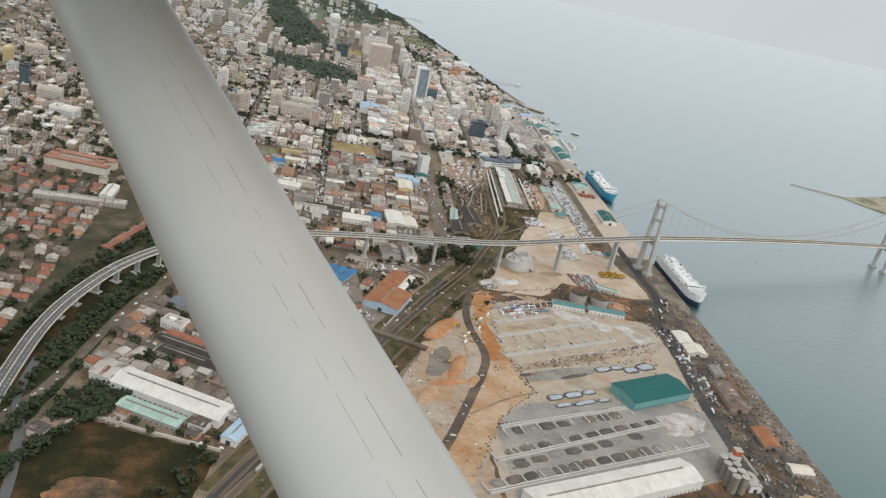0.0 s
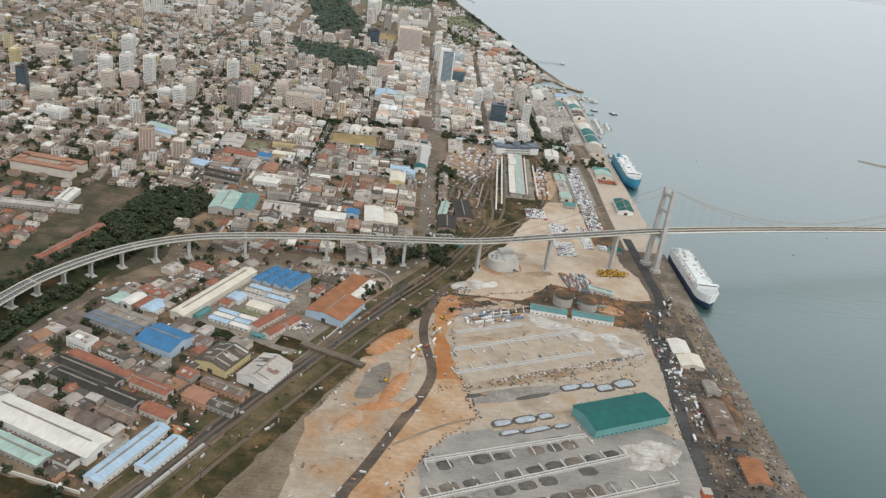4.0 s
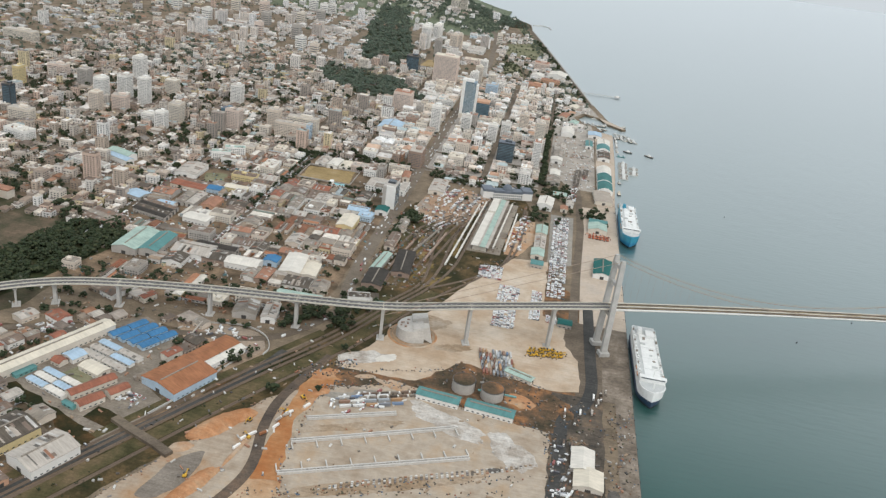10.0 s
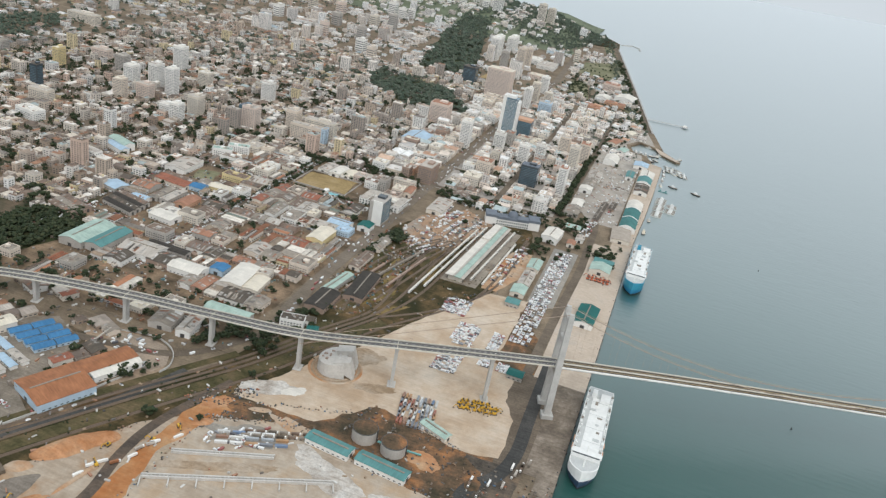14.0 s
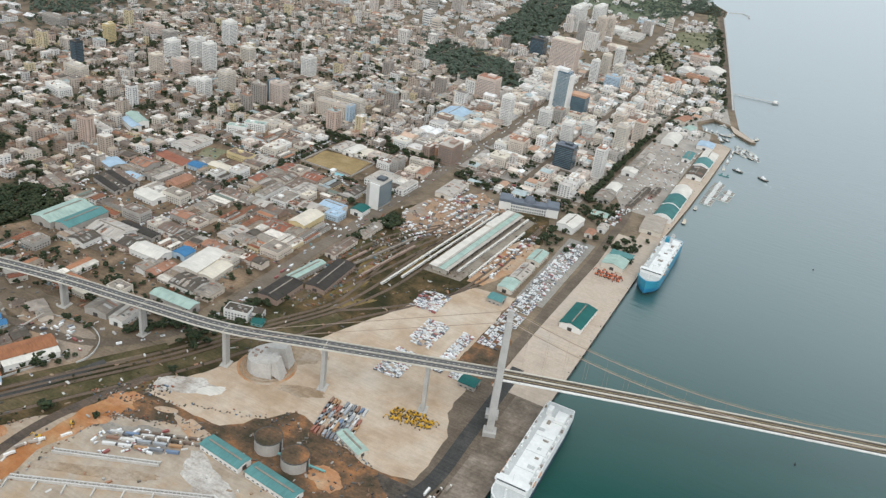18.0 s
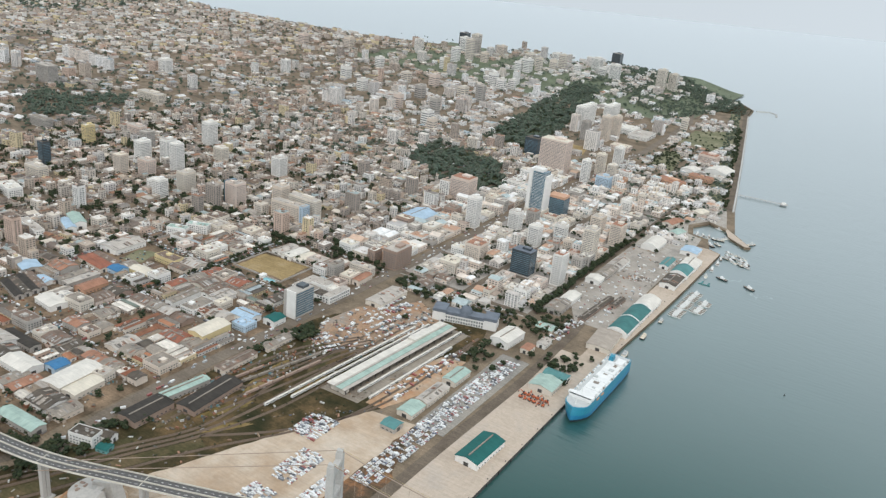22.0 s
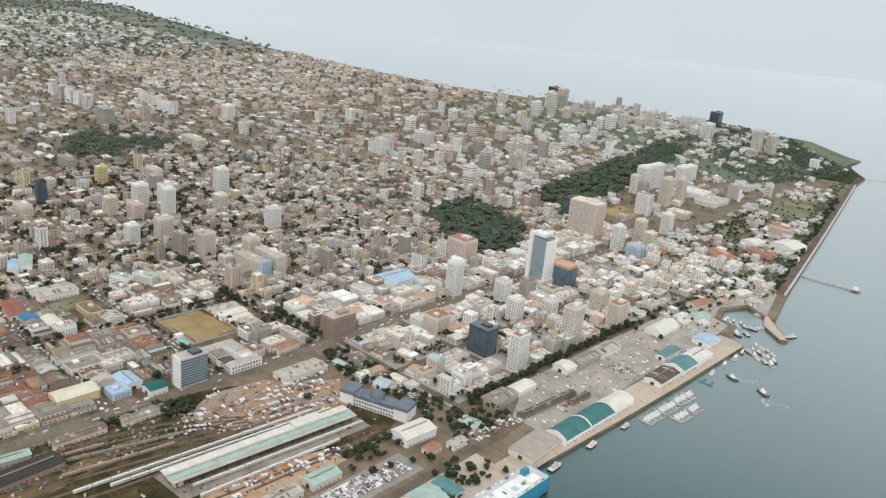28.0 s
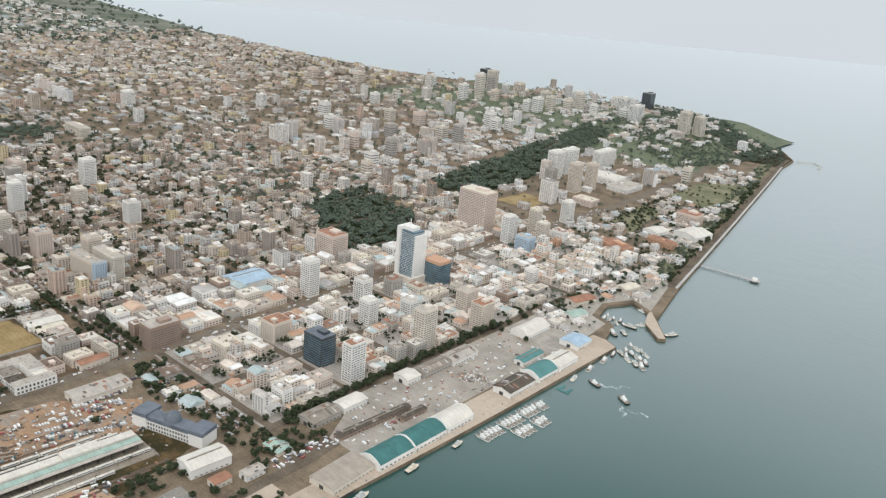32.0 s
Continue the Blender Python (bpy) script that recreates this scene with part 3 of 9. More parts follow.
FAR_WOOD = [(-1208, 442), (-1262, 525), (-1170, 560), (-1160, 640), (-1085, 575), (-1110, 520), (-1040, 463), (-1105, 395)]
VALLEY = [(-528, 962), (-624, 1451), (-640, 1660), (-560, 1640), (-498, 1355), (-440, 1100), (-434, 950)]
LAWN_A = [(-221, 1031), (-238, 1186), (-201, 1180), (-174, 1023)]
LAWN_B = [(-242, 1287), (-249, 1437), (-172, 1524), (-137, 1384), (-164, 1271)]
FIELD = [(-401, 190), (-402, 237), (-341, 240), (-339, 196)]
STADIUM = [(-400, 985), (-395, 1060), (-350, 1060), (-336, 993)]
PLAZA = [(-94, 392), (-94, 600), (-26, 600), (-26, 330), (-60, 330)]
CAR_LAND = [(-80, 66), (-54, 66), (-54, 215), (-82, 215)]
BUS_LAND = [(-246, 152), (-240, 200), (-200, 255), (-160, 228), (-178, 140), (-226, 112)]

SUBURB = [(-530, 22), (-1010, 22), (-1500, -200), (-1500, -900), (-560, -900), (-545, -640), (-560, -560), (-575, -520), (-591, -434), (-582, -391), (-563, -340), (-541, -280), (-500, -215), (-500, -160), (-520, -60)]
flat("ground", SUBURB, 0.03, patchy("suburb_earth", (0.04, 0.046, 0.022), (0.082, 0.07, 0.045), (0.15, 0.108, 0.075), 0.03), "dark earth and rough grass between small houses", category="ground")
flat("ground", [(-640, -640), (-634, -520), (-623, -410), (-618, -356), (-611, -313), (-594, -261), (-566, -232), (-541, -280), (-563, -340), (-582, -391), (-591, -434), (-575, -520), (-555, -640)], 0.045, GRASS, "rough dark grass verge beside the viaduct", category="verge")
# Downtown paving paled: the haze over the centre is put into its colour.
flat("ground", [(-265, 300), (-96, 300), (-96, 905), (-265, 905)], 0.05, patchy("downtown_paving", (0.27, 0.25, 0.22), (0.33, 0.30, 0.27), (0.38, 0.345, 0.305), 0.04), "pale paved ground between downtown blocks", category="pavement")
flat("pavement", [(-94, 600), (-26, 600), (-24, 638), (-30, 700), (-52, 708), (-62, 748), (-44, 789), (-14, 775), (-20, 800), (-36, 865), (-60, 905), (-94, 905)], 0.06, patchy("promenade_paving", (0.34, 0.31, 0.27), (0.40, 0.365, 0.32), (0.30, 0.275, 0.245), 0.03), "paved promenade round the boat basin", category="pavement")
flat("ground", [(-2300, -900), (-2300, 1858), (-3300, 2028), (-4890, 2298), (-4890, -1390), (-2300, -1390)], 0.05, patchy("far_scrub", (0.10, 0.12, 0.085), (0.15, 0.16, 0.12), (0.24, 0.23, 0.19), 0.004, grain=0.02), "far scrub and fields towards the horizon", category="ground")
flat("ground", [(-530, -170), (-273, -170), (-273, 300), (-445, 300), (-530, 300)], 0.035, patchy("workshop_ground", (0.075, 0.056, 0.036), (0.155, 0.112, 0.075), (0.27, 0.19, 0.125), 0.04), "dark brown ground between city workshops", category="ground")
flat("ground", [(-350, -600), (-300, -300), (-262, -195), (-199, -77), (-150, -8), (-79, 60), (-30, -60), (-26, -600)], 0.025, BROWN_SOIL, "brown trodden soil between the yards", category="ground")
flat("ground", WEST_LAND, 0.05, patchy("industrial_dust", (0.05, 0.042, 0.026), (0.115, 0.085, 0.056), (0.24, 0.155, 0.095), 0.05), "dusty orange-brown ground between workshops", category="ground")
flat("pavement", COMPOUND, 0.075, patchy("compound_paving", (0.165, 0.138, 0.108), (0.215, 0.183, 0.148), (0.27, 0.228, 0.182), 0.05), "grey-tan paved barracks compound", category="yard")
flat("ground", RAIL_LAND, 0.06, RAILBED, "rusty railway land with weeds and dark ballast", category="ground")
flat("ground", SOUTH_YARD, 0.10, PALE_SAND, "levelled pale yard with tyre tracks", category="ground")
flat("ground", [(-262, -430), (-118, -372), (-70, -400), (-70, -480), (-120, -498), (-258, -545)], 0.16, patchy("bulk_yard_concrete", (0.22, 0.205, 0.185), (0.29, 0.268, 0.24), (0.34, 0.305, 0.265), 0.03, speck=0.12), "grey concrete bulk yard", category="ground")
flat("ground", RED_SOIL, 0.13, BROWN_SOIL, "churned brown and red soil", category="ground")
flat("ground", ORANGE_LAND, 0.09, patchy("worked_earth", (0.37, 0.23, 0.13), (0.35, 0.275, 0.205), (0.40, 0.335, 0.265), 0.025, grain=0.2, speck=0.12), "bare orange earth works", category="ground")
flat("ground", SAND_YARD, 0.14, SAND, "open sandy storage yard", category="ground")
flat("ground", [(-64, -186), (-24, -186), (-24, -560), (-64, -560)], 0.11, patchy("dock_soil", (0.055, 0.048, 0.04), (0.105, 0.087, 0.07), (0.18, 0.13, 0.09), 0.06), "dark stained dockside soil", category="ground")
flat("pavement", [(-62, -60), (-24, -60), (-24, -196), (-44, -196), (-56, -112)], 0.05, ASPHALT, "worn grey paving under the bridge tower", category="yard")
flat("pavement", [(-24, -62), (0, -62), (0, -900), (-14, -900), (-14, -186), (-24, -186)], 0.20, patchy("stained_quay_edge", (0.13, 0.105, 0.082), (0.19, 0.155, 0.122), (0.28, 0.235, 0.19), 0.06, grain=0.4, speck=0.2), "dark stained quay edge", category="quay")
flat("pavement", [(-44, -62), (-44, 262), (0, 262), (0, -62)], 0.19, QUAY, "pale concrete quay apron", category="quay")
flat("pavement", [(-24, 262), (-24, 664), (-10, 664), (6.6, 657), (5.6, 500), (3.6, 400), (0, 300), (0, 262)], 0.18, QUAY, "tan concrete quay apron", category="quay")
flat("ground", GRASS_FIELD, 0.07, GRASS, "rough dark grass with bare patches", category="field")
flat("ground", RIVER_WOOD, 0.08, SHADED_FLOOR, "shaded floor of a thicket", category="ground")
flat("ground", PARK, 0.08, SHADED_FLOOR, "shaded park ground", category="ground")
flat("ground", VALLEY[:2] + VALLEY[4:], 0.08, SHADED_FLOOR, "shaded valley ground", category="ground")
flat("ground", LAWN_A, 0.08, LAWN, "dry park lawn", category="lawn")
flat("ground", LAWN_B, 0.08, LAWN, "dry park lawn by the shore", category="lawn")
flat("ground", FIELD, 0.12, DRY_FIELD, "dry yellow sports field", category="field")
flat("ground", STADIUM, 0.10, DRY_FIELD, "dry oval sports ground", category="field")
flat("pavement", PLAZA, 0.12, patchy("worn_yard_paving", (0.28, 0.25, 0.215), (0.345, 0.31, 0.27), (0.40, 0.355, 0.31), 0.03, speck=0.12), "wide grey harbour yard", category="yard")
flat("pavement", [(-3, 739), (26, 713.5), (32, 718.5), (1, 757), (-13, 774), (-13, 766)], 0.15, QUAY, "pale concrete mole of the boat basin", category="mole")
flat("ground", CAR_LAND, 0.13, YARD, "paved car storage strip", category="yard")
flat("ground", BUS_LAND, 0.15, patchy("dusty_lot", (0.22, 0.165, 0.12), (0.36, 0.23, 0.145), (0.29, 0.25, 0.21), 0.035), "dusty vehicle lot", category="yard")
flat("ground", [(-128, 66), (-112, 66), (-96, 120), (-100, 178), (-122, 170), (-130, 110)], 0.16, EARTH, "bare orange ground beside the tracks", category="ground")
flat("ground", [(-381, -190), (-341, -183), (-305, -190), (-290, -222), (-312, -250), (-350, -230)], 0.10, patchy("packed_dust", (0.24, 0.18, 0.13), (0.32, 0.235, 0.165), (0.36, 0.25, 0.165), 0.03), "dusty turning yard", category="yard")

flat("ground", [(-328, -318), (-308, -263), (-289, -226), (-267, -197), (-259, -205), (-281, -235), (-300, -268), (-318, -322)], 0.09, GRASS, "dark grass strip along the railway", category="verge")
flat("ground", [(-411, -279), (-407, -268), (-388, -276), (-393, -286)], 0.105, SAND, "bare sandy pad between barracks", category="ground")
flat("ground", [(-376, -331), (-373, -318), (-351, -325), (-351, -338), (-367, -335)], 0.10, GRASS, "rough green corner beside the railway bridge", category="lawn")
flat("ground", [(-416, -291), (-412, -279), (-394, -288), (-397, -301)], 0.10, LAWN, "worn green lawn between barracks", category="lawn")
flat("ground", [(-142, 690), (-107, 694), (-101, 659), (-139, 655)], 0.09, GRASS, "small green park with low walls", category="lawn")
flat("ground", [(-354, -190), (-328, -183), (-310, -187), (-301, -196), (-296, -207), (-299, -220), (-318, -222), (-332, -208), (-352, -206)], 0.14, patchy("turning_yard_paving", (0.26, 0.21, 0.165), (0.31, 0.25, 0.195), (0.35, 0.27, 0.20), 0.04), "paved lorry turning yard", category="yard")
flat("ground", [(-447, -317), (-441, -310), (-357, -348), (-360, -359)], 0.155, GRASS, "dark grass strip beside a works road", category="verge")
strip("road", [(-452, -324), (-364, -366)], 4, 0.175, ASPHALT, "narrow works road beside grass", "road")
strip("wall", smooth([(-354, -188), (-328, -181), (-310, -185), (-299, -194), (-293, -207), (-294, -218)], 5), .6, 1.4, CONCRETE, "curved pale boundary wall", "wall")
strip("wall", [(-562, -514), (-540, -488), (-500, -500), (-452, -512)], .8, 2.2, PALE_RAIL, "long pale wall beside rough grass", "wall")
strip("wall", [(-339, -316), (-330, -295), (-316, -250), (-309, -227)], .6, 1.5, CONCRETE, "pale boundary wall along the railway", "wall")
HAUL = smooth([(-244, -199), (-260, -261), (-261, -300), (-254, -339), (-257, -367), (-274, -413), (-296, -468), (-307, -495), (-320, -556)], 6)
strip("road", HAUL, 7.5, 0.19, patchy("haul_road_dirt", (0.075, 0.06, 0.05), (0.11, 0.085, 0.066), (0.17, 0.115, 0.08), 0.06), "dark dirt haul road", "road")
RED_EARTH = patchy("red_orange_earth", (0.36, 0.16, 0.07), (0.42, 0.22, 0.115), (0.44, 0.29, 0.175), 0.05, grain=0.3, speck=0.15)
DELTA_EARTH = patchy("orange_track_earth", (0.34, 0.135, 0.05), (0.39, 0.195, 0.088), (0.41, 0.265, 0.15), 0.03, grain=0.25, speck=0.13)
flat("ground", [(-248, -220), (-226, -229), (-238, -262), (-244, -290), (-235, -330), (-233, -352), (-250, -356), (-254, -290), (-252, -250)], 0.185, DELTA_EARTH, "bright orange earth track beside the haul road", category="ground")
flat("ground", [(-234, -340), (-226, -374), (-219, -399), (-243, -424), (-260, -453), (-284, -509), (-298, -556), (-322, -556), (-297, -476), (-263, -397), (-251, -350)], 0.180, patchy("pale_orange_earth", (0.36, 0.195, 0.095), (0.43, 0.285, 0.175), (0.46, 0.345, 0.24), 0.03, grain=0.25, speck=0.13), "pale orange earth spreading between yards", category="ground")
strip("road", smooth([(-279, -439), (-257, -421), (-240, -409), (-221, -399)], 5), 2.2, 0.2, patchy("trodden_path", (0.20, 0.15, 0.10), (0.26, 0.20, 0.14), (0.32, 0.24, 0.16), 0.08), "narrow trodden path over orange earth", "path")
flat("ground", smooth([(-309, -390), (-300, -350), (-286, -340), (-284, -367), (-296, -388), (-309, -390)], 4)[:-1], 0.17, patchy("pit_gravel", (0.17, 0.145, 0.12), (0.21, 0.18, 0.15), (0.25, 0.215, 0.18), 0.05), "grey gravel floor of a shallow pit", category="pit")
patch(-246, -300, 9, 46, radians(-2), 0.172, patchy("pale_track_dust", (0.30, 0.235, 0.17), (0.36, 0.29, 0.215), (0.42, 0.345, 0.265), 0.05), "pale dusty shoulder of the haul road")
STONY = patchy("white_stony_ground", (0.33, 0.285, 0.24), (0.45, 0.41, 0.365), (0.55, 0.52, 0.48), 0.09, grain=0.5, speck=0.2)
STAIN = patchy("brown_stained_yard", (0.27, 0.19, 0.12), (0.33, 0.25, 0.175), (0.385, 0.315, 0.245), 0.05, grain=0.4, speck=0.14)
OIL = patchy("grey_yard_stain", (0.20, 0.18, 0.155), (0.25, 0.225, 0.195), (0.31, 0.28, 0.24), 0.05, grain=0.4, speck=0.14)
patch(-138, -256, 36, 10, radians(-25), 0.134, STONY, "white stony spill beside the teal sheds")
patch(-90, -275, 22, 12, radians(-48), 0.138, STONY, "white stony ground near the dock road")
patch(-200, -281, 38, 5, radians(26), 0.142, STAIN, "brown stained strip between yard walls")
patch(-172, -338, 70, 6, radians(25), 0.146, STAIN, "brown wheel-marked strip of yard")
patch(-205, -249, 24, 12, radians(12), 0.150, OIL, "dark oily ground of a lorry park")
patch(-190, -364, 58, 8, radians(22), 0.130, OIL, "grey trodden strip of yard")
patch(-100, -420, 22, 16, radians(30), 0.168, STONY, "pale scraped corner of the bulk yard")
patch(-170, -392, 46, 7, radians(22), 0.172, STAIN, "muddy lane between covered heaps")
patch(-220, -193, 24, 9, radians(28), 0.165, STONY, "bleached sand tipped beside the tracks")
patch(-200, -186, 9, 5, radians(40), 0.170, R_WHITE, "white lime spill on the sand")
patch(-181, -120, 12, 22, radians(-55), 0.165, STAIN, "churned brown sand round the anchorage")
patch(-150, -150, 18, 6, radians(20), 0.160, STAIN, "wheel-churned brown sand")
patch(-90, -210, 13, 8, radians(-20), 0.165, RED_EARTH, "raw red slope in the brown soil")
patch(-175, -224, 26, 6, radians(-10), 0.160, EARTH, "orange shoulder of bare earth")
patch(-240, -226, 12, 7, radians(40), 0.195, RED_EARTH, "churned red earth at the bend of the haul road")
patch(-520, -560, 24, 12, radians(10), 0.09, BROWN_SOIL, "bare brown patch in rough grass")
patch(-560, -590, 14, 22, radians(30), 0.09, BROWN_SOIL, "worn brown patch in rough grass")
patch(-500, -600, 12, 9, radians(0), 0.094, EARTH, "pale bare patch in rough grass")
patch(-462, -440, 20, 5, radians(-23), 0.07, EARTH, "orange yard between sheds")
patch(-410, -450, 14, 6, radians(-23), 0.07, RED_EARTH, "orange-red yard beside the railway road")
patch(-380, -330, 10, 6, radians(-23), 0.07, EARTH, "dusty orange yard")
strip("road", [(-356, -328), (-342, -335), (-320, -344), (-306, -351)], 6, 2.6, ASPHALT, "low road bridge over the railway", "road")

VIADUCT = smooth([(-588, -600, 3.6), (-597, -520, 3.8), (-601, -450, 5.0), (-600, -395, 8.0), (-592, -350, 11.5), (-574, -300, 15.5), (-550, -262, 18.5), (-520, -228, 20.5), (-480, -202, 22.5), (-432, -187, 24.5), (-358, -173, 27), (-285, -165, 30), (-213, -157, 34), (-142, -138, 39.5), (-72, -117, 44), (-26, -103, 46.5)], 8)
VIADUCT_LINE = [(x, y) for x, y, z in VIADUCT]
RIVER_ROAD = smooth([(-592, -640), (-588, -510), (-575, -466), (-567, -428), (-556, -367), (-543, -314), (-520, -275), (-470, -240), (-380, -212), (-300, -192), (-262, -130), (-262, -60)], 5)
AVENUE = [(-252, -135), (-263, -78), (-266, -20), (-266, 24), (-266, 266), (-267, 534), (-267, 949), (-262, 1119), (-284, 1515), (-330, 1700)]
DARK_WAY = smooth([(-36, -30), (-34, -120), (-33, -170), (-40, -200), (-55, -225), (-57, -290), (-64, -362), (-66, -436), (-68, -560)], 6)
HARBOUR_WAY = [(-50, -60), (-48, 60), (-45, 181), (-49, 301), (-52, 330)]
YARD_ROAD = smooth([(-455, -565), (-413, -486), (-391, -435), (-345, -345), (-300, -262), (-280, -205)], 5)
STREETS_Y = [-412, -530, -615, -700, -800, -900, -1010]
STREETS_X = [-20, 75, 171, 290, 390, 470, 560, 650, 740]
strip("road", RIVER_ROAD, 8, 0.20, ASPHALT, "dusty two-lane street", "road")
strip("road", AVENUE, 13, 0.22, PALE_STREET, "wide straight city avenue", "road")
strip("road", DARK_WAY, 10, 0.24, DARK_ROAD, "dark asphalt dock road", "road")
strip("road", HARBOUR_WAY, 9, 0.23, ASPHALT, "straight harbour road", "road")
strip("road", YARD_ROAD, 7, 0.21, DARK_ROAD, "dusty road beside the tracks", "road")
for x in STREETS_Y:
    strip("road", [(x, -100 if x > -500 else 20), (x, 290 if x > -500 else 900)], 9, 0.19, ASPHALT, "straight city street", "road")
for x in (-355, -445):
    strip("road", [(x, 290), (x, 900)], 8, 0.19, ASPHALT, "straight city street", "road")
for y in STREETS_X:
    strip("road", [(-1100, y), (-262 if y > 0 else -360, y)], {171: 13, 290: 19}.get(y, 8), 0.205, ASPHALT, "straight cross street", "road")
for y in (306, 390, 470, 560, 650, 740, 830):
    strip("road", [(-262, y), (-100, y)], 7, 0.205, ASPHALT, "downtown cross street", "road")
for x in (-100, -180):
    strip("road", [(x, 300), (x, 900)], 8, 0.195, ASPHALT, "downtown street", "road")
strip("road", [(-34, 865), (-57, 990), (-103, 1225), (-171, 1562), (-212, 1760), (-225, 1860)], 9, 0.2, ASPHALT, "shore road", "road")
strip("pavement", [(-27, 868), (-50, 988), (-96, 1223), (-164, 1562), (-204, 1758)], 3, 1.2, CONCRETE, "pale sea wall along the shore", "sea wall")


flat("ground", [(-46, 866), (-69, 990), (-115, 1225), (-183, 1562), (-223, 1755), (-246, 1750), (-206, 1560), (-138, 1222), (-92, 985), (-70, 866)], 0.16, LAWN, "worn green strip beside the shore road", category="lawn")
flat("ground", [(-222, 1745), (-206, 1762), (-217, 1866), (-272, 1956), (-380, 2004), (-345, 1880), (-300, 1745)], 0.13, GRASS, "dark scrub on the tip of the headland", category="field")


# ---- buildings ----
WORDS = {WHITE: "white", OFFWHITE: "cream", BEIGE: "beige", PINKISH: "pink-beige", GREYWALL: "grey", YELLOWWALL: "yellow", BLUEWALL: "pale blue", BROWNWALL: "brown", ORANGEWALL: "orange-brown", TEAL_WALL: "teal", CONCRETE: "concrete", GLASS_BLUE: "blue glass", GLASS_DARK: "dark glass",
         R_WHITE: "white", R_TAN: "tan", R_QUAY: "faded green", R_TAR: "tarred black", R_CREAM: "cream", R_LGREY: "light grey", R_GREY: "weathered grey", R_DARK: "dark weathered", R_BROWN: "brown", R_RUST: "rusted red", R_TILE: "terracotta", R_ORANGE: "orange-rust", R_TEAL: "teal", R_GREEN: "dark green", R_PGREEN: "pale green", R_BLUE: "blue", R_LBLUE: "pale blue", R_SLATE: "slate blue"}
ROOFS = [R_WHITE] * 4 + [R_LGREY] * 5 + [R_GREY] * 10 + [R_BROWN] * 14 + [R_DARK] * 11 + [R_RUST] * 6 + [R_TILE] * 4 + [R_CREAM] * 2 + [R_PGREEN, R_TEAL, R_LBLUE]
WALLS = [WHITE] * 6 + [OFFWHITE] * 6 + [BEIGE] * 6 + [GREYWALL] * 5 + [PINKISH] * 3 + [BROWNWALL] * 4 + [ORANGEWALL]


def panes(m, sx, sy, z, h, storey=2.3, bay=2.6, mi=0, size=(1.3, 1.05), sides="nsew"):
    """Window panes a little proud of the four walls, storey by storey."""
    rows = max(1, int((h - 0.6) / storey))
    for r in range(rows):
        z0 = z + r * storey + 0.75
        z1 = z0 + size[1]
        for side in sides:
            long = sx if side in "ns" else sy
            n = max(1, int((long - 0.8) / bay))
            for i in range(n):
                c = (i - (n - 1) / 2) * bay
                a, b = c - size[0] / 2, c + size[0] / 2
                if side == "s":
                    m.face([(a, -sy / 2 - .05, z0), (b, -sy / 2 - .05, z0), (b, -sy / 2 - .05, z1), (a, -sy / 2 - .05, z1)], mi)
                elif side == "n":
                    m.face([(b, sy / 2 + .05, z0), (a, sy / 2 + .05, z0), (a, sy / 2 + .05, z1), (b, sy / 2 + .05, z1)], mi)
                elif side == "e":
                    m.face([(sx / 2 + .05, a, z0), (sx / 2 + .05, b, z0), (sx / 2 + .05, b, z1), (sx / 2 + .05, a, z1)], mi)
                else:
                    m.face([(-sx / 2 - .05, b, z0), (-sx / 2 - .05, a, z0), (-sx / 2 - .05, a, z1), (-sx / 2 - .05, b, z1)], mi)


def gable_shell(m, sx, sy, h, rise_by, mi=0):
    """Walls with gable ends; the ridge runs along y."""
    a, b = sx / 2, sy / 2
    for y, flip in ((-b, 1), (b, -1)):
        pts = [(-a, y, 0), (a, y, 0), (a, y, h), (0, y, h + rise_by), (-a, y, h)]
        m.face(pts if flip > 0 else pts[::-1], mi)
    m.face([(a, -b, 0), (a, b, 0), (a, b, h), (a, -b, h)], mi)
    m.face([(-a, b, 0), (-a, -b, 0), (-a, -b, h), (-a, b, h)], mi)


def gable_slab(m, sx, sy, h, rise_by, side, over=0.5, t=0.18, mi=0):
    """One slope of a gable roof as a thin slab."""
    a, b = sx / 2 + over, sy / 2 + over
    drop = rise_by * over / (sx / 2)
    low = [(0, -b, h + rise_by + .03), (side * a, -b, h - drop + .03), (side * a, b, h - drop + .03), (0, b, h + rise_by + .03)]
    if side < 0:
        low = low[::-1]
    m.solid(low, [(x, y, z + t) for x, y, z in low], mi)


SHEETS = random.Random(77)
PATCHES = Mesh()


def lay_out(m, r):
    """Moves loose roof sheets from a building's own axes into the common layer."""
    k = len(PATCHES.v)
    PATCHES.v.extend([tuple(r.matrix_basis @ Vector(p)) for p in m.v])
    PATCHES.f.extend([tuple(i + k for i in f) for f in m.f])
    PATCHES.m.extend(m.m)



def roof_sheets(m, sx, sy, h, up, t=0.21):
    """Replaced and rusted sheets lying on both slopes of a gable roof."""
    for _ in range(min(14, int(sx * sy / 28))):
        side, wide, deep = SHEETS.choice((1, -1)), SHEETS.uniform(.9, 3.2), SHEETS.uniform(.25, .9) * sx / 2
        xa = SHEETS.uniform(.03, .97 - deep / (sx / 2)) * sx / 2 if deep < sx * .46 else .2
        y = SHEETS.uniform(-.46, .46) * (sy - wide)
        xb = xa + deep
        za, zb = h + up * (1 - xa / (sx / 2)) + t, h + up * (1 - xb / (sx / 2)) + t
        low = [(side * xa, y, za), (side * xb, y, zb), (side * xb, y + wide, zb), (side * xa, y + wide, za)]
        if side < 0:
            low = low[::-1]
        m.solid(low, [(p, q, z + .05) for p, q, z in low])


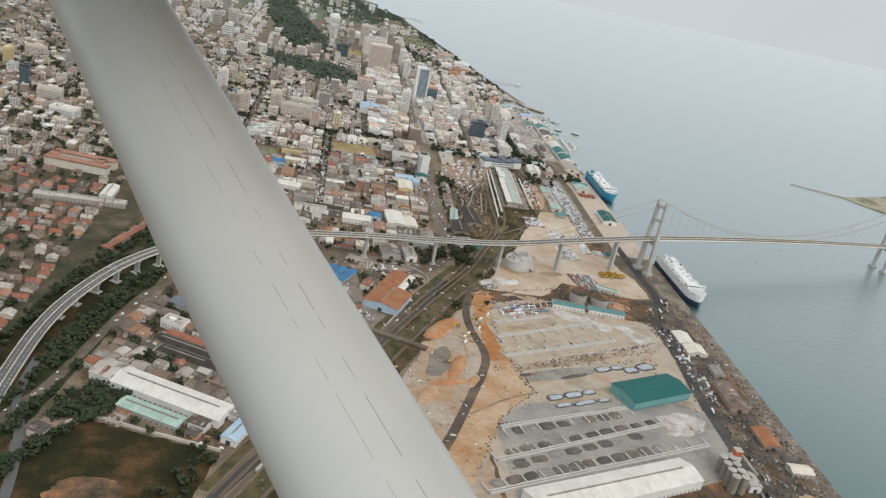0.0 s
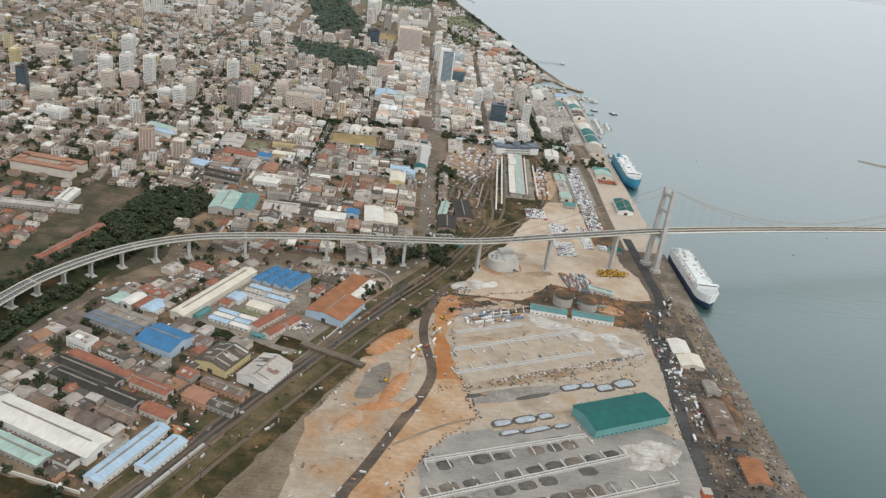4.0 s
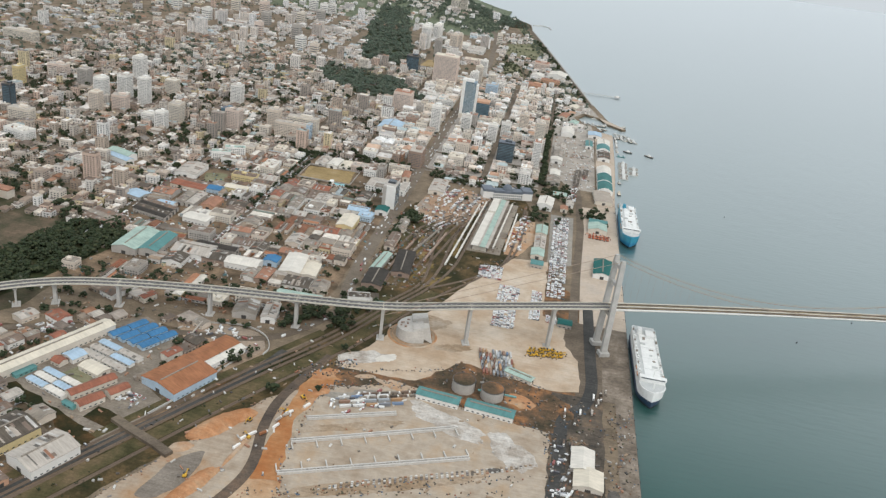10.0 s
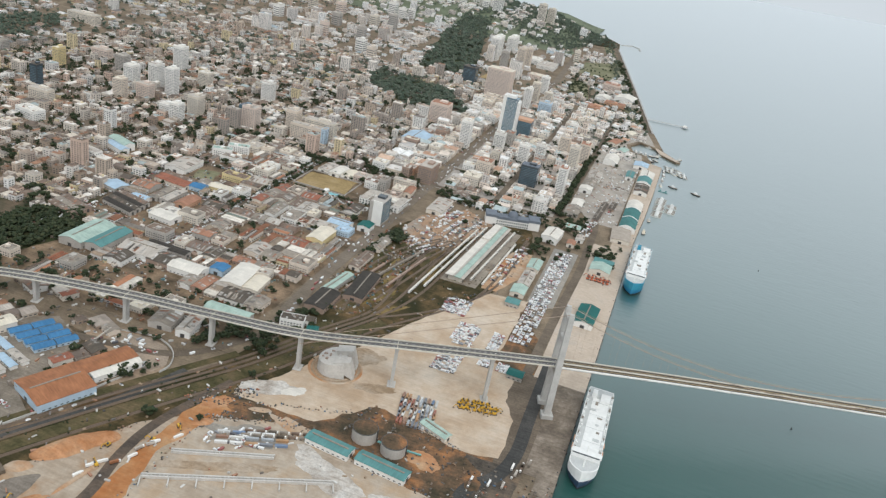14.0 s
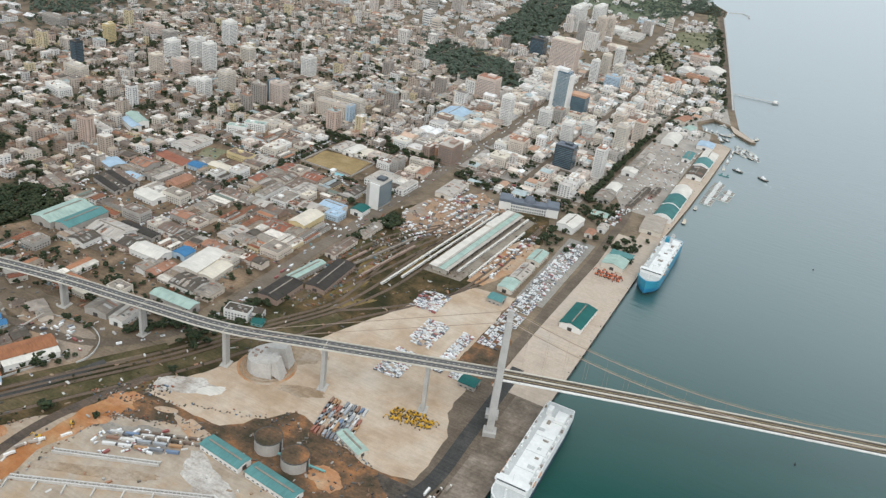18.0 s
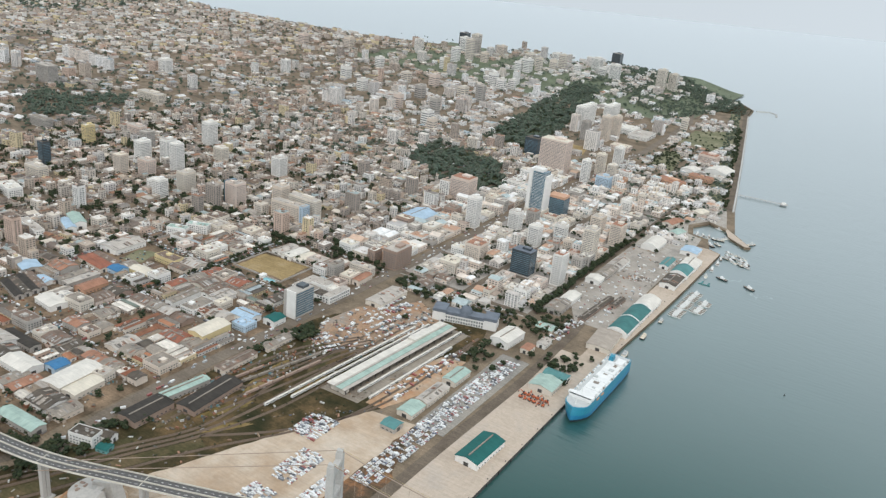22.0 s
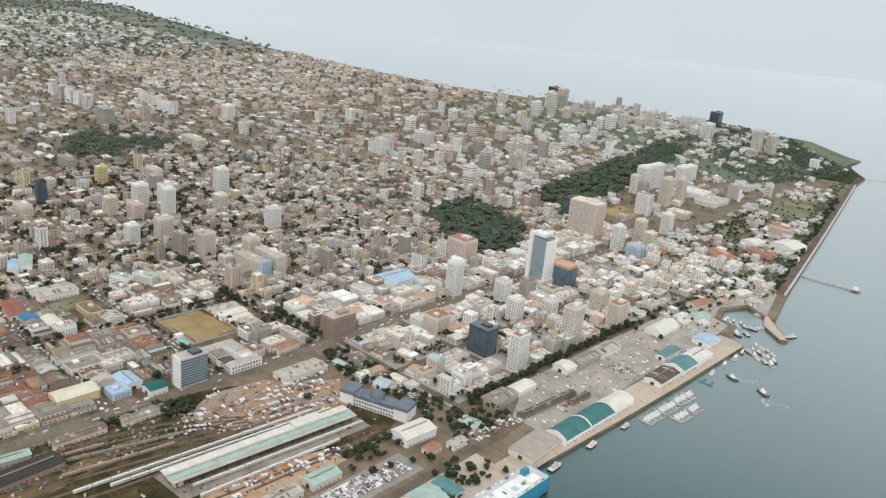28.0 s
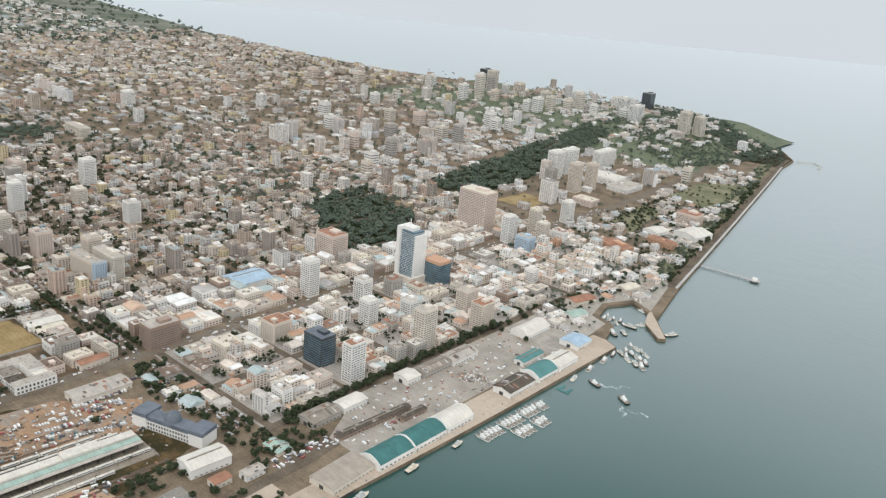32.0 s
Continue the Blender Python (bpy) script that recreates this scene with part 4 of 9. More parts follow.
def warehouse(at, sx, sy, h, turn, wall, roof, label="", group="sheds and workshops", vents=True, name="warehouse", pitch=0.16):
    """A low hall with a ridged sheet roof."""
    r = root(name, label or "low %s workshop hall with a %s sheet roof" % (WORDS[wall], WORDS[roof]), "warehouse", group, at=(at[0], at[1], G), turn=turn)
    long = max(sx, sy)
    if sx > sy:
        r.matrix_basis = r.matrix_basis @ pose(0, 0, 0, 0, 0, 90)
        sx, sy = sy, sx
    up = sx / 2 * pitch * 2 * 0.75
    m = Mesh()
    gable_shell(m, sx, sy, h, up)
    shell = m.obj("wall", wall, r)
    m = Mesh()
    for side in (1, -1):
        gable_slab(m, sx, sy, h, up, side)
    cover = m.obj("roof", roof, r)
    if name == "workshop" or roof in (R_GREY, R_BROWN, R_DARK, R_LGREY):
        m = Mesh()
        roof_sheets(m, sx, sy, h, up)
        lay_out(m, r)
    if vents and long > 22:
        m = Mesh()
        m.box(0, 0, h + up + 0.1, 1.1, sy * 0.86, 0.5)
        m.obj("ridge_vent", R_GREY, cover)
    if name == "warehouse":
        m = Mesh()
        m.box(0, -sy / 2 - 0.04, 0, min(4, sx * .3), 0.16, min(3.4, h * .75))
        m.obj("door", STEEL_DARK, shell)
    m = Mesh()
    panes(m, sx, sy, 0, min(h, 3.0), bay=4.0, size=(1.8, 0.9), sides="ew")
    if m.f:
        tagged(m.obj("glazing", PANE, shell), kind="stuff")
    return r


def flat_building(at, sx, sy, h, turn, wall, roof, label="", group="", name="building", storey=2.3, bay=2.6, hut=True, category="building", base=None, size=(1.3, 1.05)):
    """A flat-roofed building with parapet, roof hut and rows of windows."""
    r = root(name, label or "%s flat-roofed building with rows of windows" % WORDS[wall], category, group, at=(at[0], at[1], G if base is None else base), turn=turn)
    m = Mesh()
    m.box(0, 0, 0, sx, sy, h)
    shell = m.obj("wall", wall, r)
    m = Mesh()
    m.box(0, 0, h, sx - 0.5, sy - 0.5, 0.12)
    cover = m.obj("roof", roof, r)
    m = Mesh()
    for _ in range(min(9, int(sx * sy / 30))):
        a, b = SHEETS.uniform(.5, 2.6), SHEETS.uniform(.5, 2.0)
        m.box(SHEETS.uniform(-.42, .42) * (sx - a - 1), SHEETS.uniform(-.42, .42) * (sy - b - 1), h + .12, a, b, SHEETS.uniform(.15, 1.1))
    lay_out(m, r)
    m = Mesh()
    for x, y, a, b in ((0, -sy / 2 + .12, sx, .24), (0, sy / 2 - .12, sx, .24), (sx / 2 - .12, 0, .24, sy - .48), (-sx / 2 + .12, 0, .24, sy - .48)):
        m.box(x, y, h, a, b, 0.75)
    m.obj("parapet", wall, r)
    m = Mesh()
    panes(m, sx, sy, 0, h, storey, bay, size=size)
    tagged(m.obj("glazing", PANE, shell), kind="stuff")
    if hut and sx > 7 and sy > 7:
        m = Mesh()
        m.box(sx * RND.uniform(-.2, .2), sy * RND.uniform(-.2, .2), h + .12, min(5, sx * .3), min(5, sy * .3), 2.0)
        m.obj("roof_hut", wall, cover)
    return r


def tower_block(at, sx, sy, h, turn, wall, roof, label, name="tower_block", band=None, storey=2.3, fins=True, group="downtown towers", base=None):
    """A tall block: one window band and slab edge for each storey, end piers, crown and lift house."""
    r = root(name, label, "tower", group, at=(at[0], at[1], G if base is None else base), turn=turn)
    band = band or PANE
    m = Mesh()
    m.box(0, 0, 0, sx, sy, h)
    core = m.obj("core", wall, r)
    n = int((h - 2.5) / storey)
    for i in range(n):
        z = 2.2 + i * storey
        m = Mesh()
        m.box(0, 0, z, sx - 1.6, sy + 0.16, storey * 0.36)
        m.box(0, 0, z + 0.01, sx + 0.16, sy - 1.6, storey * 0.34)
        m.obj("window_band", band, core)
    if fins:
        k = max(2, int(sx / 3.2))
        m = Mesh()
        for i in range(k + 1):
            x = -sx / 2 + sx * i / k
            for y in (-sy / 2, sy / 2):
                m.box(x, y, 0, 0.5, 0.7, h)
        k = max(2, int(sy / 3.2))
        for i in range(k + 1):
            y = -sy / 2 + sy * i / k
            for x in (-sx / 2, sx / 2):
                m.box(x, y, 0, 0.7, 0.5, h)
        m.obj("facade_frame", wall, r)
    m = Mesh()
    m.box(0, 0, h, sx + .3, sy + .3, 0.8, top=0)
    m.obj("parapet", wall, r)
    m = Mesh()
    m.box(0, 0, h + .8, sx - 1, sy - 1, 0.1)
    m.obj("roof", roof, r)
    m = Mesh()
    m.box(sx * .1, sy * .1, h + .9, sx * .4, sy * .4, 2.6)
    m.obj("lift_house", wall, r)
    return r


def split_lot(x0, y0, x1, y1, size, rnd):
    wx, wy = x1 - x0, y1 - y0
    if max(wx, wy) > size * 1.5:
        t = rnd.uniform(.38, .62)
        if wx > wy:
            return split_lot(x0, y0, x0 + wx * t, y1, size, rnd) + split_lot(x0 + wx * t, y0, x1, y1, size, rnd)
        return split_lot(x0, y0, x1, y0 + wy * t, size, rnd) + split_lot(x0, y0 + wy * t, x1, y1, size, rnd)
    return [(x0, y0, x1, y1)]


TAKEN = []      # circles of ground that hold a placed building
KEEP_OUT = [COMPOUND, FAR_WOOD, SAND_YARD, SOUTH_YARD, RED_SOIL, ORANGE_LAND, RAIL_LAND, GRASS_FIELD, RIVER_WOOD, PARK, VALLEY, LAWN_A, LAWN_B, FIELD, STADIUM, BUS_LAND]
RAILWAY = [(-442, -553), (-337, -339), (-246, -172), (-200, -70), (-170, 0)]


def take(x, y, r):
    TAKEN.append((x, y, r))


def is_free(x, y, r):
    if any((x - a) ** 2 + (y - b) ** 2 < (r + c) ** 2 for a, b, c in TAKEN):
        return False
    if any(inside(x, y, p) for p in KEEP_OUT):
        return False
    if near_line(x, y, AVENUE, 7 + r) or near_line(x, y, RIVER_ROAD, 4 + r) or near_line(x, y, VIADUCT_LINE, 9 + r) or near_line(x, y, YARD_ROAD, 4 + r):
        return False
    return inside(x, y, LAND)


def placed(f, at, sx, sy, *args, **kw):
    """A building from the plan; later fill keeps off its ground."""
    n = max(1, round(max(sx, sy) / max(1, min(sx, sy))))
    turn = args[1]
    for i in range(n):
        d = (i - (n - 1) / 2) * min(sx, sy)
        dx, dy = (d, 0) if sx > sy else (0, d)
        take(at[0] + dx * math.cos(turn) - dy * math.sin(turn), at[1] + dx * math.sin(turn) + dy * math.cos(turn), min(sx, sy) * .55)
    return f(at, sx, sy, *args, **kw)


W23, Y25 = radians(-23), radians(25)
take(-560, -478, 16), take(-545, -470, 16), take(-530, -462, 9), take(-562, -446, 12), take(-541, -492, 10)

# the industrial quarter inside the bend of the viaduct
placed(warehouse, (-492, -463), 84, 21, 6.5, W23, WHITE, R_WHITE, "long white factory hall with a ribbed white roof")
placed(warehouse, (-537, -441), 22, 21, 5.5, W23, WHITE, R_LGREY, "grey-roofed end hall of a white factory")
placed(warehouse, (-501, -483), 46, 12, 4.5, W23, GREYWALL, R_PGREEN, "long shed with a faded pale green roof")
placed(warehouse, (-437, -477), 11, 60, 5.0, W23, WHITE, R_LBLUE, "long shed with a pale blue roof")
placed(warehouse, (-418, -475), 11, 34, 4.5, W23, WHITE, R_LBLUE, "short shed with a pale blue roof")
placed(warehouse, (-455, -350), 32, 28, 6.5, W23, BLUEWALL, R_BLUE, "square hall with a bright blue roof")
placed(warehouse, (-498.6, -334.3), 45, 13, 5.2, W23, GREYWALL, R_SLATE, "large workshop with a slate grey sheet roof", pitch=.1)
placed(warehouse, (-493.2, -321.7), 44, 12.5, 5.0, W23, GREYWALL, R_GREY, "large workshop with a weathered grey roof", pitch=.1)
placed(warehouse, (-493, -398), 55, 9, 4.8, W23, GREYWALL, R_TAR, "long shed with a dark stained roof")
placed(warehouse, (-494.5, -410.8), 40, 9.5, 4.8, W23, GREYWALL, R_TAR, "long low shed with a dark stained roof")
placed(warehouse, (-461, -424), 30, 11, 4.8, W23, GREYWALL, R_TAR, "dark-roofed shed in a long row")
placed(warehouse, (-433, -434.5), 22, 10, 4.6, W23, OFFWHITE, R_RUST, "cream shed with a rusted red roof")
placed(warehouse, (-487, -388), 53, 7.5, 4.2, W23, BEIGE, R_RUST, "narrow shed row under a rusted red roof", vents=False)
placed(warehouse, (-456, -441.5), 26, 10.5, 4.4, W23, BROWNWALL, R_BROWN, "brown workshop with a corroded sheet roof")
placed(warehouse, (-446, -408), 31, 9, 4.6, W23, BEIGE, R_RUST, "shed under a rusted red roof")
placed(warehouse, (-412, -413.5), 19, 14, 4.8, W23, ORANGEWALL, R_TILE, "workshop under a terracotta red roof", vents=False)
placed(warehouse, (-396, -421), 24, 9, 4.6, W23, GREYWALL, R_DARK, "dark-roofed shed by the railway road")
placed(warehouse, (-398, -400.5), 35, 9, 4.8, W23, ORANGEWALL, R_BROWN, "brick shed with a corroded brown roof")
placed(flat_building, (-510, -364), 19, 12, 6.9, W23, WHITE, R_LGREY, "white two-storey works office with a flat roof")
placed(warehouse, (-478, -375.5), 34, 8.5, 4.6, W23, WHITE, R_DARK, "white-walled workshop with a dark roof", vents=False)
placed(warehouse, (-478, -303), 13, 18, 5.0, W23, WHITE, R_LBLUE, "workshop with a pale blue sheet roof")
placed(warehouse, (-497, -295.5), 10, 19, 5.0, W23, WHITE, R_WHITE, "small white store with a bright roof", vents=False)
placed(warehouse, (-509, -296), 11, 16, 4.6, W23, GREYWALL, R_PGREEN, "store with a faded pale green roof", vents=False)
placed(warehouse, (-488, -299), 7, 18, 4.6, W23, BROWNWALL, R_RUST, "narrow shed with a rusted roof", vents=False)
placed(warehouse, (-438, -269), 13, 98, 6.5, W23, OFFWHITE, R_CREAM, "very long cream-roofed transit hall")
placed(warehouse, (-337, -272), 34, 40, 6.5, W23, BLUEWALL, R_ORANGE, "big hall with an orange rusted roof", pitch=.1)
placed(warehouse, (-330, -233), 16, 44, 6.0, W23, OFFWHITE, R_ORANGE, "long wing with an orange rusted roof", pitch=.1, vents=False)
placed(warehouse, (-319, -234), 9, 36, 5.0, W23, WHITE, R_WHITE, "white gabled annex of a rusted hall", vents=False)
r = root("conveyor", "long pale inclined conveyor in the turning yard", "conveyor", at=(0, 0, 0))
m = Mesh()
m.bar((-357, -225, G + 1), (-355, -194, G + 5), 1.2, .9)
m.obj("belt_bridge", R_LGREY, r)
for t in (.3, .6, .95):
    m = Mesh()
    m.box(-357 + 2 * t, -225 + 31 * t, G, .4, 1.0, 1 + 4 * t)
    m.obj("trestle", STEEL_DARK, r)
placed(warehouse, (-331, -158), 20, 24, 5.5, radians(8), GREYWALL, R_GREY, "grey-roofed depot beyond the viaduct")
placed(warehouse, (-310, -157), 12, 26, 6.0, radians(8), WHITE, R_LGREY, "white-fronted depot with ribbed grey roof")
placed(warehouse, (-375, -377), 25, 33, 7.0, W23, WHITE, R_LGREY, "white hall with a pale grey roof")
placed(warehouse, (-408, -366), 27, 30, 6.5, W23, YELLOWWALL, R_DARK, "worn hall with a dark weathered roof")
ROW = math.atan2(-14, 41)
for i in range(3):
    for k in range(2):
        warehouse((-409 + i * 2.5 + k * 20.4, -265 + i * 8 - k * 7), 19.6, 5.2, 2.8, ROW, WHITE, R_LBLUE if k + i == 2 else R_LGREY, "long white prefabricated cabin in a row", "cabin rows", False, "cabin")
for i in range(3):
    for k in range(2):
        warehouse((-425 + i * 2.2 + k * 18.2, -309 + i * 6.6 - k * 6.2), 17, 4.6, 2.8, ROW, WHITE, R_WHITE if (i + k) % 2 else R_LBLUE, "short white prefabricated cabin on grey paving", "cabin rows", False, "cabin")
warehouse((-426, -281), 9, 8, 3.4, ROW, OFFWHITE, R_RUST, "small red-roofed guard house", "small houses", False, "house", .3)
warehouse((-441, -300), 5, 16, 2.6, W23, TEAL_WALL, R_TEAL, "low teal vehicle shelter", "cabin rows", False, "shelter")
warehouse((-391, -325), 10, 3.4, 2.6, ROW, TEAL_WALL, R_TEAL, "small teal container hut", "cabin rows", False, "cabin")
take(-397, -260, 22), take(-408, -306, 18)
placed(warehouse, (-420, -271), 12, 12, 4.0, W23, WHITE, R_LBLUE, "small house with a pale blue roof", vents=False)
placed(warehouse, (-398, -282), 20, 11, 4.0, ROW, OFFWHITE, R_CREAM, "flat cream-roofed hall beside a lawn", vents=False)
B_ROW = math.atan2(29, 15)
for i in range(4):
    for k in range(2):
        warehouse((-408.5 + i * 9.6 + k * 7.6 - i * .1, -229 - i * 2.6 + k * 15), 15, 7.4, 3.0, B_ROW, BLUEWALL, R_BLUE, "long open shelter under bright blue sheeting", "blue shelters", False, "shelter", .22)
take(-392, -224, 24)
for at, l in (((-388, -302), 34), ((-380, -318), 18), ((-369, -301), 15)):
    placed(warehouse, at, l, 8, 4.5, math.atan2(29, 17), OFFWHITE, R_RUST, "red-roofed barrack with cream walls", vents=False, pitch=.3)
# harbour sheds, terminal and the bulk yard
GS = placed(warehouse, (-21, 66), 19, 40, 5.5, radians(-2), WHITE, R_GREEN, "white quay shed with a dark green roof")
placed(warehouse, (-114, -381), 66, 30, 7.5, Y25, TEAL_WALL, R_GREEN, "big storage hall with a dark green roof", pitch=0.12, vents=False)
placed(warehouse, (-150, -230), 33, 11, 4.5, radians(-6), WHITE, R_TEAL, "white shed with a teal roof")
placed(warehouse, (-110, -233), 37, 11, 4.5, radians(-6), WHITE, R_TEAL, "long white shed with a teal roof")
placed(warehouse, (-187, -516), 140, 26, 8.0, radians(22), WHITE, R_WHITE, "very long white storage hall")
placed(warehouse, (-58, -72), 13, 11, 4.0, 0, GREYWALL, R_GREEN, "small gatehouse with green roof")
placed(warehouse, (-92, -176), 24, 8, 3.6, radians(-22), OFFWHITE, R_PGREEN, "long low shed with pale green roof")
placed(warehouse, (-25, 187), 22, 22, 5.0, 0, OFFWHITE, R_PGREEN, "square quay workshop with a green roof")
placed(warehouse, (-24, 208), 22, 12, 4.5, 0, WHITE, R_TEAL, "quay workshop with a teal roof")
placed(warehouse, (-92, 78), 14, 20, 4.5, 0, OFFWHITE, R_PGREEN, "railway store with a faded green roof")
placed(warehouse, (-91, 108), 12, 34, 4.5, 0, OFFWHITE, R_LGREY, "railway store with a grey roof")
placed(warehouse, (-91, 50), 13, 12, 4.5, 0, GREYWALL, R_TEAL, "small store with a teal roof")
placed(warehouse, (-91, 146), 13, 26, 5.0, 0, OFFWHITE, R_PGREEN, "green-roofed store among trees")
placed(warehouse, (-91, 240), 19, 32, 7.5, radians(-4), WHITE, R_WHITE, "tall white hall with arched windows")
placed(warehouse, (-67, 236), 9, 14, 4.5, 0, OFFWHITE, R_TILE, "small harbour office with tiled roof")
placed(warehouse, (-60, 258), 9, 16, 4.5, 0, WHITE, R_LGREY, "small grey-roofed harbour office")
placed(warehouse, (-84, 374), 14, 26, 5.5, 0, WHITE, R_WHITE, "white harbour hall with plain roof", vents=False)
placed(warehouse, (-85, 342), 18, 30, 5.5, 0, GREYWALL, R_GREY, "harbour hall with a weathered grey roof")
placed(warehouse, (-25, 630), 22, 26, 5.0, 0, WHITE, R_LBLUE, "wide quay shed with a blue-grey roof", vents=False, pitch=.1)
placed(warehouse, (-62, 690), 14, 24, 4.5, radians(-14), WHITE, R_PGREEN, "low green-roofed shed by the boat basin", vents=False)
placed(warehouse, (-80, 730), 16, 34, 5.0, radians(-14), OFFWHITE, R_TILE, "long tiled hall behind the boat basin", vents=False)
placed(warehouse, (-64, 812), 16, 26, 5.0, radians(-14), OFFWHITE, R_CREAM, "cream-roofed hall near the sea wall", vents=False)
placed(warehouse, (-84, 443), 17, 17, 5.5, 0, WHITE, R_WHITE, "square white hall on the yard", vents=False)
placed(warehouse, (-82, 474), 15, 38, 5.0, 0, GREYWALL, R_GREY, "long grey-roofed store on the yard")
placed(warehouse, (-81, 512), 17, 36, 5.5, 0, WHITE, R_LGREY, "pale grey roofed yard store")
placed(warehouse, (-52, 370), 7, 76, 3.6, radians(-3), BROWNWALL, R_DARK, "long dark railway wagon shed")
placed(warehouse, (-40, 402), 7, 28, 3.6, radians(-3), BROWNWALL, R_DARK, "short dark wagon shed")
placed(warehouse, (-12, 506), 19, 38, 5.5, 0, WHITE, R_DARK, "quay shed with a dark roof")
placed(warehouse, (-11, 580), 20, 32, 6.0, 0, WHITE, R_WHITE, "white gabled shed on the quay")
placed(warehouse, (-35, 562), 11, 34, 5.0, 0, WHITE, R_TEAL, "yard shed with a pale teal roof")
placed(warehouse, (-230, 234), 19, 47, 5.0, 0, OFFWHITE, R_LGREY, "long low depot roof beside the avenue", vents=False, pitch=.08)


def arched_hall(at, sx, sy, h, turn, wall, roof, label):
    """A quay hall under a segmental arch roof, with pale arched end walls."""
    r = root("arched_hall", label, "warehouse", "arched quay halls", at=(at[0], at[1], G), turn=turn)
    n = 10
    arc = [(-sx / 2 + sx * i / n, h + math.sin(math.pi * i / n) * sx * .20) for i in range(n + 1)]
    for x in (-sx / 2 + .15, sx / 2 - .15):
        m = Mesh()
        m.box(x, 0, 0, .3, sy, h)
        m.obj("side_wall", wall, r)
    for y in (-sy / 2, sy / 2):
        m = Mesh()
        low = [(-sx / 2, y - .3, 0)] + [(x, y - .3, z + .7) for x, z in arc] + [(sx / 2, y - .3, 0)]
        m.solid(low, [(a, b + .6, c) for a, b, c in low])
        m.obj("end_wall", WHITE, r)
    m = Mesh()
    ring = [(x, z) for x, z in arc] + [(x, z + .2) for x, z in arc[::-1]]
    m.sweep([(0, -sy / 2 + .3, 0), (0, sy / 2 - .3, 0)], ring)
    m.obj("arched_roof", roof, r)
    m = Mesh()
    panes(m, sx, sy, 0, 3.2, bay=4.5, size=(2.4, 1.2), sides="ew")
    tagged(m.obj("glazing", PANE, r), kind="stuff")
    take(at[0], at[1], sy * .5)


placed(warehouse, (-17, 304), 23, 42, 5.0, radians(4), OFFWHITE, R_TAN, "wide low quay shed with a tan roof", vents=False, pitch=.08)
arched_hall((-13, 346), 21, 37, 5.0, 0, WHITE, R_QUAY, "arched quay hall with a green roof")
arched_hall((-13, 384), 21, 37, 5.0, 0, WHITE, R_QUAY, "second arched quay hall with a green roof")
arched_hall((-13, 420), 21, 32, 5.0, 0, WHITE, R_WHITE, "arched quay hall with a white roof")
arched_hall((-12, 546), 21, 32, 5.0, 0, WHITE, R_TEAL, "arched quay hall with a teal roof")

arched_hall((-71, 616), 22, 40, 5.0, 0, WHITE, R_WHITE, "wide white arched market hall")

